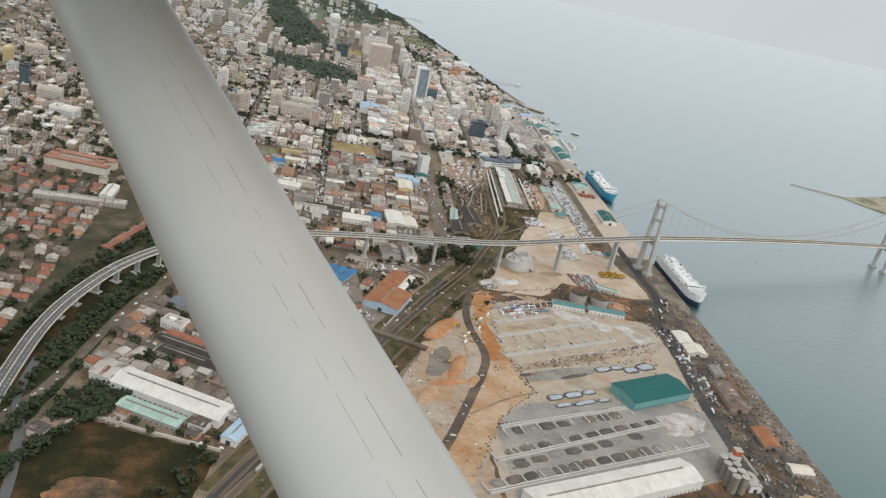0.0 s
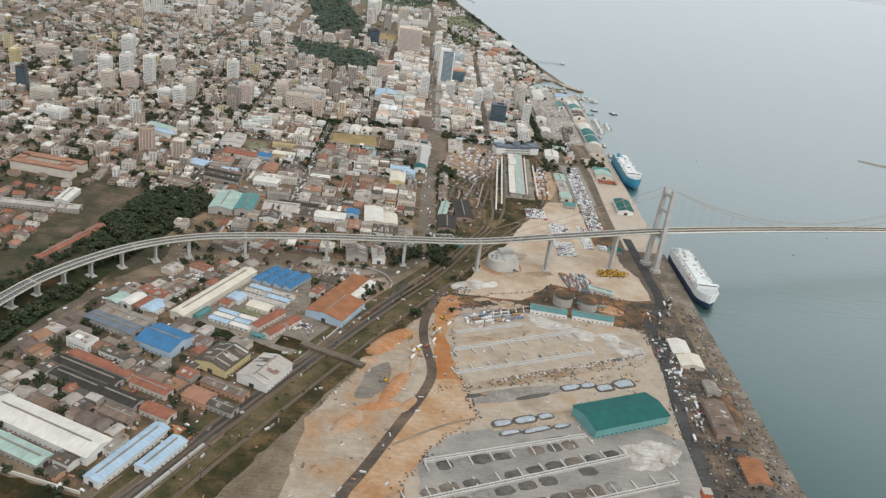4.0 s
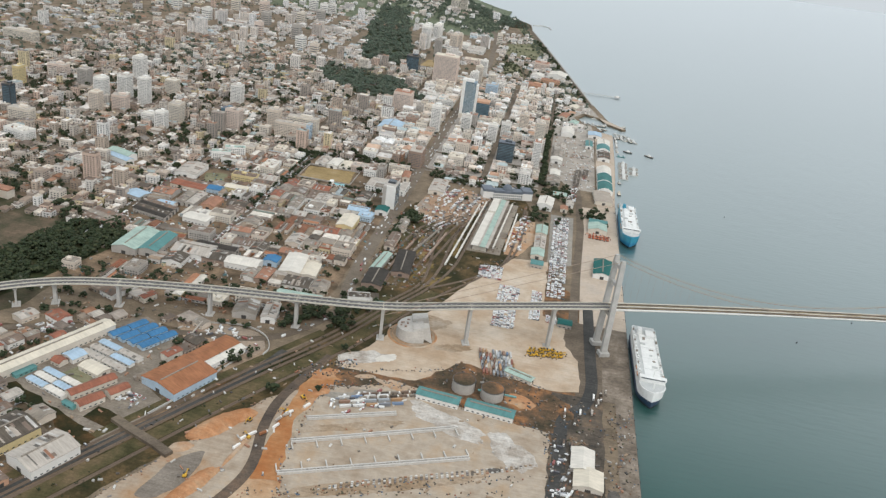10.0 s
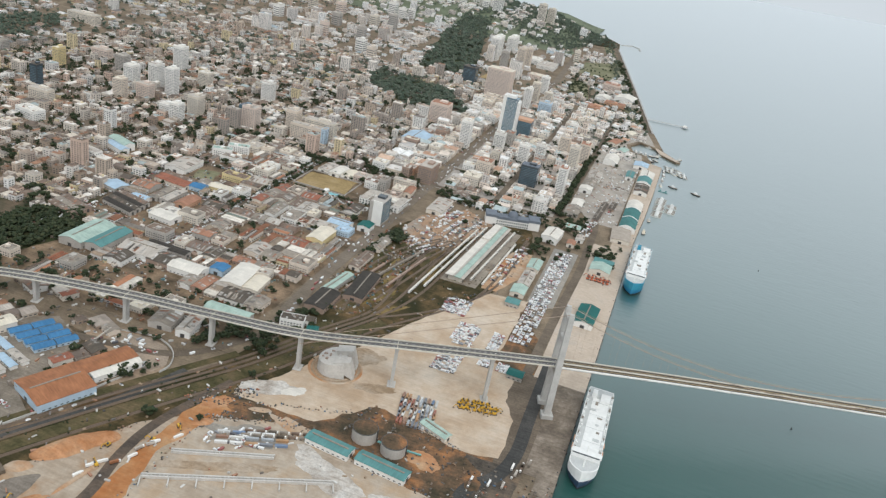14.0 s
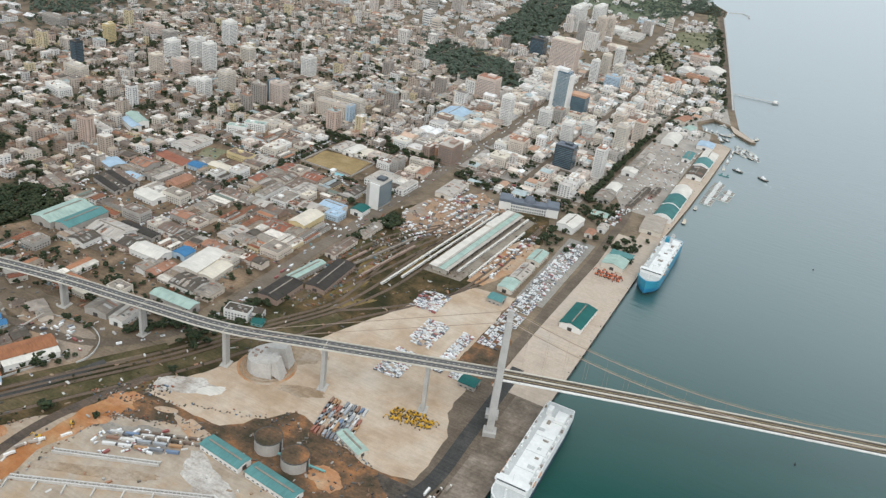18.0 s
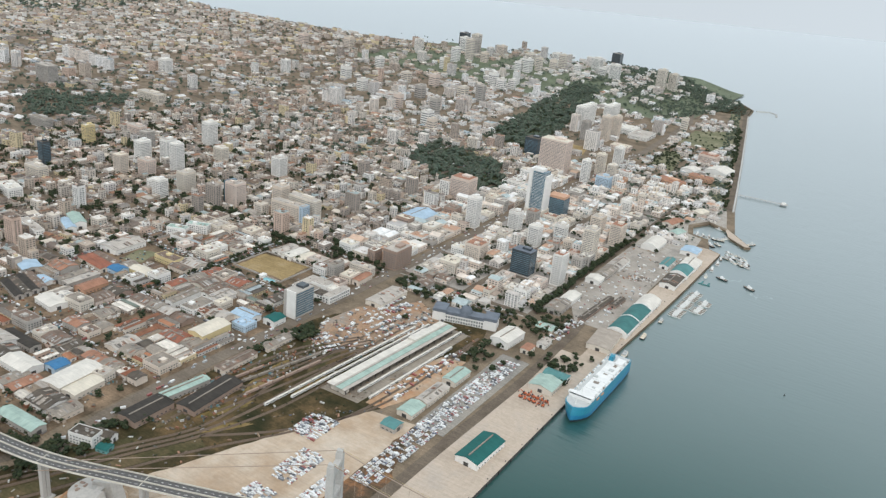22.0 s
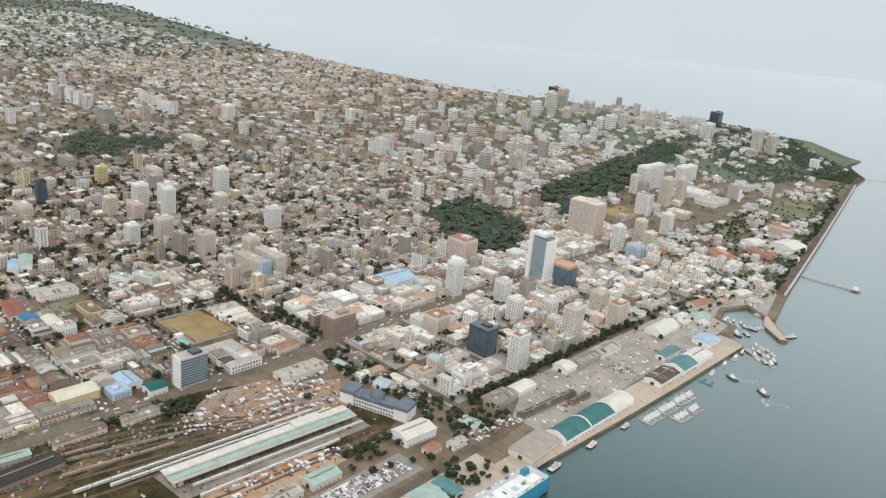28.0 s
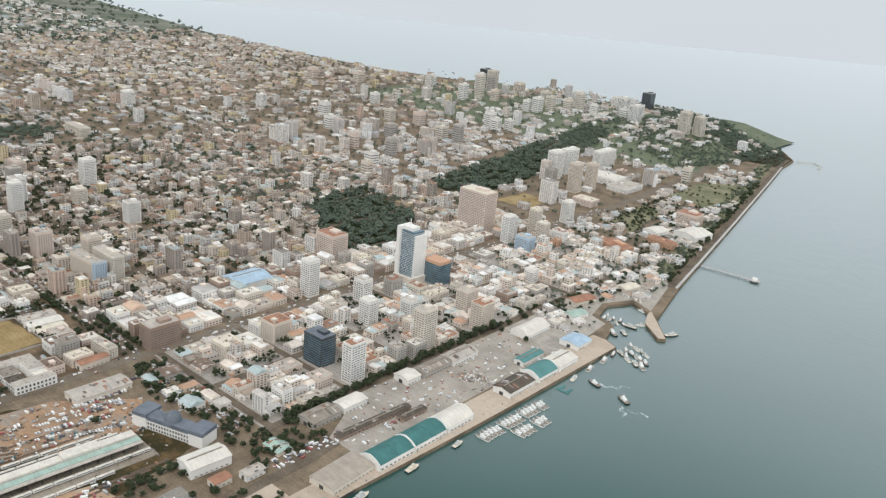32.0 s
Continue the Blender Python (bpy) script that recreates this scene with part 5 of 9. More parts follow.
# towers and larger buildings of the centre: place, sizes, height, walls
CENTRE = [
    ((-322, 836), 46, 26, 58, 0, PINKISH, R_CREAM, "broad pink-beige hotel tower downtown"),
    ((-404, 925), 26, 24, 30, 0, GLASS_DARK, R_DARK, "dark glass office block behind a hotel"),
    ((-282, 498), 14, 14, 41, 0, WHITE, R_WHITE, "slim white residential tower downtown"),
    ((-237, 534), 15, 13, 25, 0, WHITE, R_LGREY, "white office block downtown"),
    ((-190, 497), 14, 13, 27, 0, WHITE, R_WHITE, "white apartment block downtown"),
    ((-172, 538), 14, 12, 23, 0, WHITE, R_LGREY, "stepped white office block downtown"),
    ((-115, 406), 11, 17, 37, 0, WHITE, R_TILE, "tall white slab with a terracotta top"),
    ((-117, 500), 14, 18, 42, 0, OFFWHITE, R_LGREY, "tall cream tower by the harbour yard"),
    ((-147, 602), 15, 18, 26, 0, BEIGE, R_LGREY, "beige office tower with banded windows"),
    ((-112, 584), 15, 20, 28, 0, BEIGE, R_TILE, "beige tower with an orange top"),
    ((-160, 406), 24, 17, 28, 0, GLASS_DARK, R_SLATE, "dark blue-grey glass office cube"),
    ((-355, 594), 30, 24, 32, 0, PINKISH, R_TILE, "orange-beige apartment slab downtown"),
    ((-268, 848), 11, 11, 31, 0, WHITE, R_WHITE, "slim round-edged white tower"),
    ((-262, 896), 14, 12, 36, 0, OFFWHITE, R_CREAM, "cream downtown tower with banded windows"),
    ((-232, 872), 14, 12, 28, 0, OFFWHITE, R_WHITE, "cream apartment tower with flat roof"),
    ((-262, 982), 15, 13, 33, 0, WHITE, R_WHITE, "white apartment tower with banded windows"),
    ((-226, 822), 22, 15, 20, 0, BLUEWALL, R_LGREY, "pale blue office building with banded windows"),
    ((-155, 736), 13, 11, 16, 0, WHITE, R_WHITE, "small white office cube downtown"),
    ((-500, 366), 16, 16, 30, 0, BEIGE, R_LGREY, "beige apartment tower with banded windows"),
    ((-455, 362), 44, 12, 26, 0, OFFWHITE, R_LGREY, "long apartment slab with a pale blue gable"),
    ((-632, 280), 14, 14, 24, 0, WHITE, R_WHITE, "white apartment tower with banded windows"),
    ((-558, 336), 16, 14, 28, 0, GLASS_BLUE, R_SLATE, "blue-grey glass tower among low blocks"),
    ((-704, 370), 14, 14, 42, 0, WHITE, R_WHITE, "slim white tower over low roofs"),
    ((-276, 316), 18, 30, 22, 0, BROWNWALL, R_LGREY, "brown balcony block at the square"),
    ((-429, 1200), 20, 24, 50, 0, WHITE, R_WHITE, "tall white wing of a hotel"),
    ((-438, 1260), 16, 40, 46, 0, WHITE, R_WHITE, "long white hotel slab block"),
    ((-430, 1380), 16, 60, 32, 0, WHITE, R_WHITE, "long white residential slab block"),
    ((-385, 1120), 15, 15, 38, 0, GREYWALL, R_GREY, "grey tower beside the hotel"),
    ((-355, 1150), 17, 17, 50, 0, BEIGE, R_LGREY, "pale beige tower beside a hotel"),
    ((-348, 1192), 15, 15, 46, 0, BEIGE, R_LGREY, "beige residential tower beside a hotel"),
    ((-145, 1160), 34, 26, 16, 0, PINKISH, R_TILE, "broad pink hotel by the shore"),
    ((-147, 926), 44, 24, 12, radians(-15), ORANGEWALL, R_TILE, "broad orange-roofed hall downtown"),
    ((-908, 372), 10, 16, 27, 0, YELLOWWALL, R_CREAM, "yellow apartment tower over low roofs"),
    ((-842, 255), 12, 12, 33, 0, GLASS_DARK, R_DARK, "slim dark green glass tower"),
    ((-768, 362), 15, 18, 34, 0, WHITE, R_WHITE, "white apartment tower in a cluster"),
    ((-746, 390), 15, 18, 36, 0, WHITE, R_LGREY, "white apartment tower beside a twin"),
    ((-1330, 580), 40, 22, 35, 0, GREYWALL, R_LGREY, "broad grey apartment slab far inland"),
    ((-1090, 640), 60, 18, 17, 0, OFFWHITE, R_LGREY, "long pale block beside a wood"),
    ((-630, 322), 16, 18, 27, 0, OFFWHITE, R_LGREY, "cream apartment block with balconies"),
    ((-1312, 860), 24, 20, 30, 0, WHITE, R_WHITE, "white tower block far inland"),
    ((-656, 292), 16, 14, 15, 0, WHITE, R_WHITE, "bright white mid-rise office block"),
    ((-1030, 372), 40, 14, 15, 0, GREYWALL, R_GREY, "long grey apartment slab inland"),
    ((-783, 504), 16, 18, 39, 0, WHITE, R_WHITE, "tall white apartment tower inland"),
    ((-895, 452), 30, 14, 18, 0, PINKISH, R_LGREY, "pinkish mid-rise apartment slab"),
    ((-794, 212), 30, 14, 18, 0, OFFWHITE, R_LGREY, "cream mid-rise slab with banded windows"),
    ((-744, 306), 14, 14, 28, 0, BEIGE, R_CREAM, "beige apartment tower with flat roof"),
    ((-720, 330), 20, 14, 22, 0, PINKISH, R_LGREY, "pinkish apartment block with banded windows"),
    ((-830, 420), 16, 16, 26, 0, GREYWALL, R_LGREY, "grey apartment tower with banded windows"),
    ((-700, 450), 18, 14, 24, 0, OFFWHITE, R_WHITE, "cream tower with pale flat roof"),
    ((-600, 470), 16, 16, 28, 0, WHITE, R_LGREY, "white tower above low blocks"),
    ((-262, 830), 12, 12, 37, 0, WHITE, R_WHITE, "white rounded tower by the avenue"),
]
for at, sx, sy, h, turn, wall, roof, label in CENTRE:
    band = GLASS_BLUE if wall in (GLASS_DARK, GLASS_BLUE) else HAZED_PANE
    placed(tower_block, at, sx, sy, h, turn, wall, roof, label, band=band, fins=wall not in (GLASS_DARK,))
for x, y, s, h, wall, label in ((-447, 1774, 22, 52, OFFWHITE, "pale residential tower on the bluff"), (-424, 1806, 22, 44, OFFWHITE, "a second pale tower on the bluff"), (-660, 2000, 26, 46, GLASS_DARK, "dark glass tower on the far bluff"), (-585, 1790, 26, 40, WHITE, "white tower on the bluff top"), (-690, 1920, 26, 34, WHITE, "broad white block on the bluff"),
                                (-1134, 1890, 26, 48, GLASS_DARK, "dark tower on the far skyline"), (-1040, 1800, 24, 58, OFFWHITE, "pale tower on the far skyline"), (-1075, 1790, 22, 46, WHITE, "white tower on the far skyline"), (-834, 1762, 22, 34, OFFWHITE, "cream tower on the far skyline"), (-792, 1850, 22, 36, WHITE, "white tower on the far skyline"), (-960, 1820, 24, 34, BEIGE, "beige tower on the far skyline")):
    tower_block((x, y), s, s, h, 0, wall, R_LGREY, label, group="bluff towers", fins=False, base=G + rise(x, y) - 1)
    take(x, y, s * .6)

ridge = random.Random(83)
for x, y, s_, h in ((-1014, 1642, 20, 40), (-995, 1687, 20, 58), (-1026, 1775, 18, 48), (-794, 1669, 20, 36), (-777, 1703, 18, 36), (-740, 1780, 20, 44), (-270, 1417, 14, 28), (-799, 1485, 20, 34), (-817, 1658, 18, 28), (-755, 1750, 18, 30), (-760, 1456, 20, 28), (-880, 1325, 20, 30), (-760, 1266, 20, 26), (-815, 1165, 20, 30), (-781, 1030, 18, 30), (-947, 1299, 20, 26), (-708, 1257, 20, 40), (-744, 1485, 18, 26), (-943, 1686, 20, 28), (-999, 1559, 20, 30), (-686, 1764, 18, 26), (-630, 1816, 18, 24), (-1180, 1700, 22, 34), (-1370, 1600, 24, 30), (-1500, 1540, 24, 30), (-1120, 1420, 20, 28), (-1060, 1200, 20, 30), (-940, 1110, 18, 28), (-700, 1050, 18, 34), (-610, 900, 16, 28), (-660, 960, 18, 26)):
    wall = ridge.choice((WHITE, OFFWHITE, BEIGE, WHITE, PINKISH, GREYWALL))
    tower_block((x, y), s_, s_ * ridge.uniform(.6, 1.1), h, radians(ridge.uniform(-4, 4)), wall, R_LGREY, "%s residential tower on the inland ridge" % WORDS[wall], group="ridge towers", fins=False, storey=4.6, band=HAZED_PANE, base=G + rise(x, y) - 1)
    take(x, y, s_ * .7)

# low halls and blocks of the far waterfront
placed(warehouse, (-148, 1050), 26, 30, 8, radians(-8), WHITE, R_WHITE, "white exhibition hall by the shore", vents=False)
placed(warehouse, (-105, 1085), 38, 46, 9, radians(-8), WHITE, R_WHITE, "square white hall by the shore", vents=False)
placed(flat_building, (-118, 1010), 40, 16, 9, radians(-8), ORANGEWALL, R_TILE, "orange-beige block on the waterfront")
placed(flat_building, (-360, 1270), 60, 44, 12, 0, WHITE, R_WHITE, "wide white shopping building by the avenue")
placed(flat_building, (-310, 1250), 40, 60, 9, 0, WHITE, R_LGREY, "white low block by the avenue")
placed(flat_building, (-300, 1100), 36, 26, 10, 0, PINKISH, R_CREAM, "low pink block beside towers")

# the glass bank tower with its white frame, and its blue neighbour
r = root("bank_tower", "tall blue glass tower with white side piers", "tower", "downtown towers", at=(-246, 618, G))
take(-246, 618, 17)
for n, x, y, sx, sy, h, mt in (("glass_shaft", 0, 0, 20, 18, 62, GLASS_BLUE), ("side_pier", -11, -2, 5, 20, 66, WHITE), ("side_pier", 10.6, 2, 4, 19, 58, WHITE), ("podium", 0, 0, 28, 26, 8, OFFWHITE), ("crown", -2, 0, 14, 12, 66, WHITE), ("mast", -4, 0, .8, .8, 74, WHITE)):
    m = Mesh()
    m.box(x, y, 0, sx, sy, h)
    m.obj(n, mt, r)
for i in range(25):
    m = Mesh()
    m.box(0, 0, 9 + i * 2.1, 20.3, 18.3, .38)
    m.obj("floor_edge", SHIP_WHITE, r)
r = root("unfinished_tower", "blue glass block with bare orange upper floors", "tower", "downtown towers", at=(-224, 640, G))
take(-224, 632, 16)
m = Mesh()
m.box(0, 0, 0, 26, 20, 25)
m.obj("glass_body", GLASS_BLUE, r)
for i in range(9):
    m = Mesh()
    m.box(0, 0, 3 + i * 2.6, 26.3, 20.3, .6)
    m.obj("floor_edge", GLASS_DARK, r)
m = Mesh()
m.box(0, 0, 25, 25, 19, 3.5)
m.obj("top_floor", ORANGEWALL, r)

# dark glazed office block on the avenue
r = root("office_block", "dark glazed office block with a white end wall", "office building", at=(-275, 149, G))
take(-275, 149, 18)
m = Mesh()
m.box(0, 0, 0, 15, 26, 27)
m.obj("body", GREYWALL, r)
for i in range(10):
    m = Mesh()
    m.box(0, 0.6, 2.2 + i * 2.45, 15.4, 25, 1.6)
    m.obj("window_band", GLASS_BLUE, r)
m = Mesh()
m.box(2.4, -13.3, 0, 11, 1, 28.5)
m.obj("end_wall", WHITE, r)
m = Mesh()
m.box(0, 5, 27, 9, 9, 2.4)
m.obj("roof_house", GLASS_DARK, r)
r = root("market_building", "white two-storey market building with grey-roofed wings", "market", at=(-290, 200, G))
for x, y in ((-304, 200), (-290, 200), (-276, 200)):
    take(x, y, 16)
for x, y, sx, sy, h, rm in ((-19.5, 0, 10, 33, 7, R_LGREY), (-5, 9.5, 18, 13, 7.5, R_LGREY), (-6, -9, 16, 14, 6.6, R_GREY), (11, 10, 13, 12, 5.4, R_WHITE), (9, -10, 13, 13, 6.2, R_DARK), (21, 0, 9, 33, 8, R_LGREY)):
    m = Mesh()
    m.box(x, y, 0, sx, sy, h)
    wing = m.obj("wing", WHITE, r)
    m = Mesh()
    m.box(x, y, h, sx - .6, sy - .6, .5)
    for k in range(3):
        m.box(x + (k - 1) * sx * .28, y + (k % 2 - .5) * sy * .4, h + .5, 1.6, 1.2, .8)
    m.obj("wing_roof", rm, wing)
m = Mesh()
for k in range(2):
    for i in range(10):
        m.face([(25.56, -15 + i * 3.1, 1 + k * 3.5), (25.56, -13.4 + i * 3.1, 1 + k * 3.5), (25.56, -13.4 + i * 3.1, 2.9 + k * 3.5), (25.56, -15 + i * 3.1, 2.9 + k * 3.5)])
    for i in range(13):
        y = -16.56 if -2 < (i - 6) * 3.7 / 4 - 4 or i < 3 or i > 9 else -16.06
        m.face([(-23.5 + i * 3.7, y, .9 + k * 3), (-21.7 + i * 3.7, y, .9 + k * 3), (-21.7 + i * 3.7, y, 2.6 + k * 3), (-23.5 + i * 3.7, y, 2.6 + k * 3)])
tagged(m.obj("glazing", PANE, r), kind="stuff")
r = root("swimming_pool", "pale blue pool beside a sports field", "pool", at=(-350, 185, G), turn=radians(3))
take(-350, 185, 9)
take(-327, 196, 8), take(-327, 212, 8), take(-327, 226, 8)
for x, y in ((-386, 203), (-386, 226), (-356, 203), (-356, 226)):
    take(x, y, 17)
m = Mesh()
m.box(0, 0, 0, 22, 12, .4)
m.obj("deck", R_LGREY, r)
m = Mesh()
m.box(2, 0, .4, 14, 7, .05)
m.obj("water_surface", glassy("pool_water", (0.22, 0.46, 0.50)), r)
m = Mesh()
m.box(-8.5, 2, .4, 5, 8, 3)
m.obj("changing_hut", WHITE, r)
r = root("field_wall", "grey boundary wall round a sports field", "wall", at=(-370, 214, G))
for x, y, sx, sy in ((0, -25.5, 68, .5), (0, 27, 68, .5), (-34, .5, .5, 52), (34, .5, .5, 52)):
    m = Mesh()
    m.box(x, y, 0, sx, sy, 1.8)
    m.obj("wall_side", GREYWALL, r)
for i, (x, l, rm) in enumerate(((-390, 30, R_LGREY), (-374, 31, R_WHITE), (-358, 26, R_CREAM))):
    placed(warehouse, (x, 256 - i), 14, l, 4.4, radians(-2), WHITE, rm, "white-walled school hall with a pale sheet roof", vents=False, pitch=.12)
placed(flat_building, (-350, 90), 18, 28, 5.4, radians(2), WHITE, R_GREY, "white trade hall with a stained flat roof")
placed(warehouse, (-349, 119), 17, 27, 5.2, radians(2), WHITE, R_LGREY, "trade hall with a grey-tan sheet roof", pitch=.1)
placed(warehouse, (-363, 121), 10, 22, 5.2, radians(2), WHITE, R_BROWN, "brown-roofed store behind a trade hall", vents=False)
placed(warehouse, (-372, 92), 11, 36, 6.2, radians(2), WHITE, R_GREY, "grey-roofed wing of a trade hall")
placed(flat_building, (-513, 207), 24, 11, 9.2, radians(22), WHITE, R_PGREEN, "white school block with a faded green roof")
placed(flat_building, (-503, 229), 26, 11, 10, radians(22), WHITE, R_PGREEN, "white school block with a teal-grey roof")
placed(flat_building, (-308, 246), 9, 18, 14, 0, GREYWALL, R_GREY, "grey apartment block beside a school")
placed(flat_building, (-288, 246), 14, 20, 8, radians(4), BEIGE, R_CREAM, "beige apartment building on the avenue")
placed(warehouse, (-276, 252), 9, 26, 6, radians(4), BEIGE, R_TILE, "beige house row with a terracotta roof", vents=False)
placed(flat_building, (-290, 270), 28, 9, 10, radians(4), OFFWHITE, R_LGREY, "cream apartment block on the avenue")
placed(flat_building, (-466, 343), 46, 13, 21, radians(2), BEIGE, R_LGREY, "tall slab of flats with pale walls")
placed(flat_building, (-440, 344), 5.6, 14, 22, radians(2), BLUEWALL, R_LGREY, "pale blue end tower of a slab of flats")
placed(flat_building, (-548, 332), 20, 18, 30, 0, PINKISH, R_LGREY, "pinkish tower of flats beside a tree-lined street")
placed(warehouse, (-449, 106), 28, 13, 5, 0, YELLOWWALL, R_CREAM, "yellow house with a cream roof", vents=False)
placed(flat_building, (-455, 145), 30, 14, 7, 0, YELLOWWALL, R_BROWN, "yellow two-storey house with a brown roof")
placed(warehouse, (-470, 92), 16, 14, 5, 0, BLUEWALL, R_BLUE, "small hall with a bright blue roof", vents=False)
placed(warehouse, (-520, 137), 26, 40, 6, radians(2), WHITE, R_LGREY, "white hall with a pale roof beside a lawn", vents=False, pitch=.1)
for x, y in ((-490, 127), (-488, 143)):
    take(x, y, 13)
flat("ground", [(-497, 117), (-505, 147), (-482, 154), (-474, 124)], 0.2, LAWN, "dark walled lawn between houses", category="lawn")
for i in range(4):
    placed(warehouse, (-499.5 - i * .6, -3.5 + i * 8.2), 42, 7.6, 4.6, radians(-14), GREYWALL, (R_TAR, R_DARK, R_TAR, R_BROWN)[i], "long workshop in a row of dark roofs", vents=False, pitch=.22)
for i in range(3):
    placed(warehouse, (-534.5, -42 + i * 9), 40, 8.2, 4.6, radians(-17), BROWNWALL, (R_BROWN, R_GREY, R_BROWN)[i], "long workshop with a weathered brown roof", vents=False, pitch=.2)
for i in range(3):
    placed(warehouse, (-499.5, 84 + i * 8.6), 42, 8, 4.8, radians(-6), BEIGE, (R_RUST, R_RUST, R_BROWN)[i], "long store with a rusted red-brown roof", vents=False, pitch=.16)
placed(warehouse, (-487, 52), 10, 34, 5, 0, GREYWALL, R_GREY, "long store with a weathered grey roof", vents=False, pitch=.14)
placed(warehouse, (-475, 53), 10, 36, 5, 0, GREYWALL, R_LGREY, "long store with a pale grey roof", vents=False, pitch=.14)
placed(warehouse, (-455, 50), 15, 27, 5, 0, ORANGEWALL, R_TILE, "store with an orange tiled roof", vents=False, pitch=.2)
placed(warehouse, (-450, 4), 28, 17, 5.5, radians(-6), WHITE, R_WHITE, "white hall with a bright roof", vents=False, pitch=.1)
placed(warehouse, (-536, 37), 22, 19, 5, radians(-16), GREYWALL, R_LBLUE, "hall with a pale blue-grey roof", vents=False, pitch=.1)
placed(warehouse, (-404, -54), 42, 10, 5, radians(-1), GREYWALL, R_TAR, "long shed with a black roof", vents=False)
placed(warehouse, (-614, 145), 36, 14, 8, radians(-22), WHITE, R_PGREEN, "white school hall with a pale teal roof", vents=False, pitch=.2)
placed(warehouse, (-608, 130), 34, 11, 7, radians(-22), WHITE, R_LBLUE, "white school wing with a blue-grey roof", vents=False, pitch=.2)
placed(flat_building, (-628, 98), 48, 11, 8, radians(-12), WHITE, R_LGREY, "long white school slab")
placed(flat_building, (-756, 152), 34, 18, 12, radians(-12), WHITE, R_WHITE, "bright white stepped public building")
placed(warehouse, (-303, 62), 18, 34, 7.5, 0, YELLOWWALL, R_CREAM, "yellow store with a cream roof", vents=False)
placed(flat_building, (-290, 92), 16, 16, 6, 0, BLUEWALL, R_LBLUE, "low pale blue flat-roofed building")
placed(warehouse, (-302, 106), 24, 16, 5.5, 0, WHITE, R_LBLUE, "hall with a pale blue roof")
placed(warehouse, (-277, 118), 14, 16, 6, 0, WHITE, R_GREEN, "white gabled house with a green roof")
placed(warehouse, (-367, -77), 32, 18, 6.0, 0, WHITE, R_WHITE, "white gabled store with a bright roof", vents=False)
placed(warehouse, (-345, -60), 14, 14, 5.5, 0, BLUEWALL, R_BLUE, "small shop with a blue roof")
placed(warehouse, (-322, -62), 20, 42, 6.5, radians(5), OFFWHITE, R_WHITE, "cream factory hall with a pale roof", vents=False, pitch=.1)
placed(warehouse, (-304, -66), 15, 28, 5.2, radians(5), OFFWHITE, R_CREAM, "lower wing of a cream factory", vents=False, pitch=.12)
placed(flat_building, (-307, -45), 12, 12, 7, radians(5), OFFWHITE, R_LGREY, "cream factory office with a flat roof")
placed(warehouse, (-297, -121), 40, 12, 5.5, radians(2), GREYWALL, R_PGREEN, "hall with a faded green roof near the viaduct", vents=False)
placed(warehouse, (-478, -74), 24, 48, 7.0, 0, GREYWALL, R_PGREEN, "hall with striped green and blue roof")
placed(warehouse, (-456, -72), 18, 44, 7.0, 0, GREYWALL, R_TEAL, "neighbouring hall with a teal roof")
placed(warehouse, (-420, -70), 36, 26, 6.0, 0, WHITE, R_LGREY, "hall with pale roof bays")
placed(flat_building, (-246, -105), 20, 11, 8.5, radians(15), WHITE, R_DARK, "white three-storey block by the tracks", hut=False)
placed(warehouse, (-238, -95), 15, 8, 5.5, radians(15), WHITE, R_DARK, "white gabled annex by the tracks", vents=False, pitch=.3)
placed(warehouse, (-228, -103), 9, 8, 3.2, radians(15), TEAL_WALL, R_GREEN, "low green lean-to beside a white block", vents=False)
placed(warehouse, (-345, 462), 34, 44, 9, 0, WHITE, R_LBLUE, "market hall under a blue roof")
r = root("school", "long cream school with arcaded wings", "school", at=(-680, -30, G), turn=radians(-8))
take(-700, -28, 26), take(-655, -34, 26)
for x, y, sx, sy in ((0, 10, 70, 10), (0, -12, 70, 10), (-31, 0, 9, 14), (20, 0, 9, 14)):
    m = Mesh()
    m.box(x, y, 0, sx, sy, 9)
    m.obj("wing", OFFWHITE, r)
    m = Mesh()
    m.box(x, y, 9, sx + 1, sy + 1, 1.4, taper=1.0)
    m.obj("roof", R_TILE, r)
placed(warehouse, (-585, -204), 9, 84, 4.5, radians(-17), BROWNWALL, R_RUST, "very long red-roofed shed under the trees")
placed(warehouse, (-650, -134), 88, 12, 5, radians(3), GREYWALL, R_LGREY, "long pale roofed industrial hall")
placed(warehouse, (-630, -104), 12, 34, 5, 0, WHITE, R_WHITE, "white hall beside a yard")

# the railway station: blue-slate front building with dome, platform roof
r = root("station_building", "station front with slate roof, white walls and a dome", "station", at=(-142, 246, G), turn=radians(18))
take(-142, 246, 30)
m = Mesh()
m.box(0, 0, 0, 62, 11, 8)
m.obj("front_wall", WHITE, r)
m = Mesh()
m.box(0, 0, 8, 63, 12, 3.2, taper=1.0)
m.obj("mansard_roof", R_SLATE, r)
for x in (-26, 26):
    m = Mesh()
    m.box(x, 2, 0, 13, 17, 9.5)
    m.obj("end_pavilion", WHITE, r)
    m = Mesh()
    m.box(x, 2, 9.5, 13.4, 17.4, 3.0)
    m.obj("pavilion_roof", R_SLATE, r)
m = Mesh()
panes(m, 62, 11, 0, 8, 3.4, 2.6, size=(1.4, 2))
tagged(m.obj("glazing", PANE, r), kind="stuff")
m = Mesh()
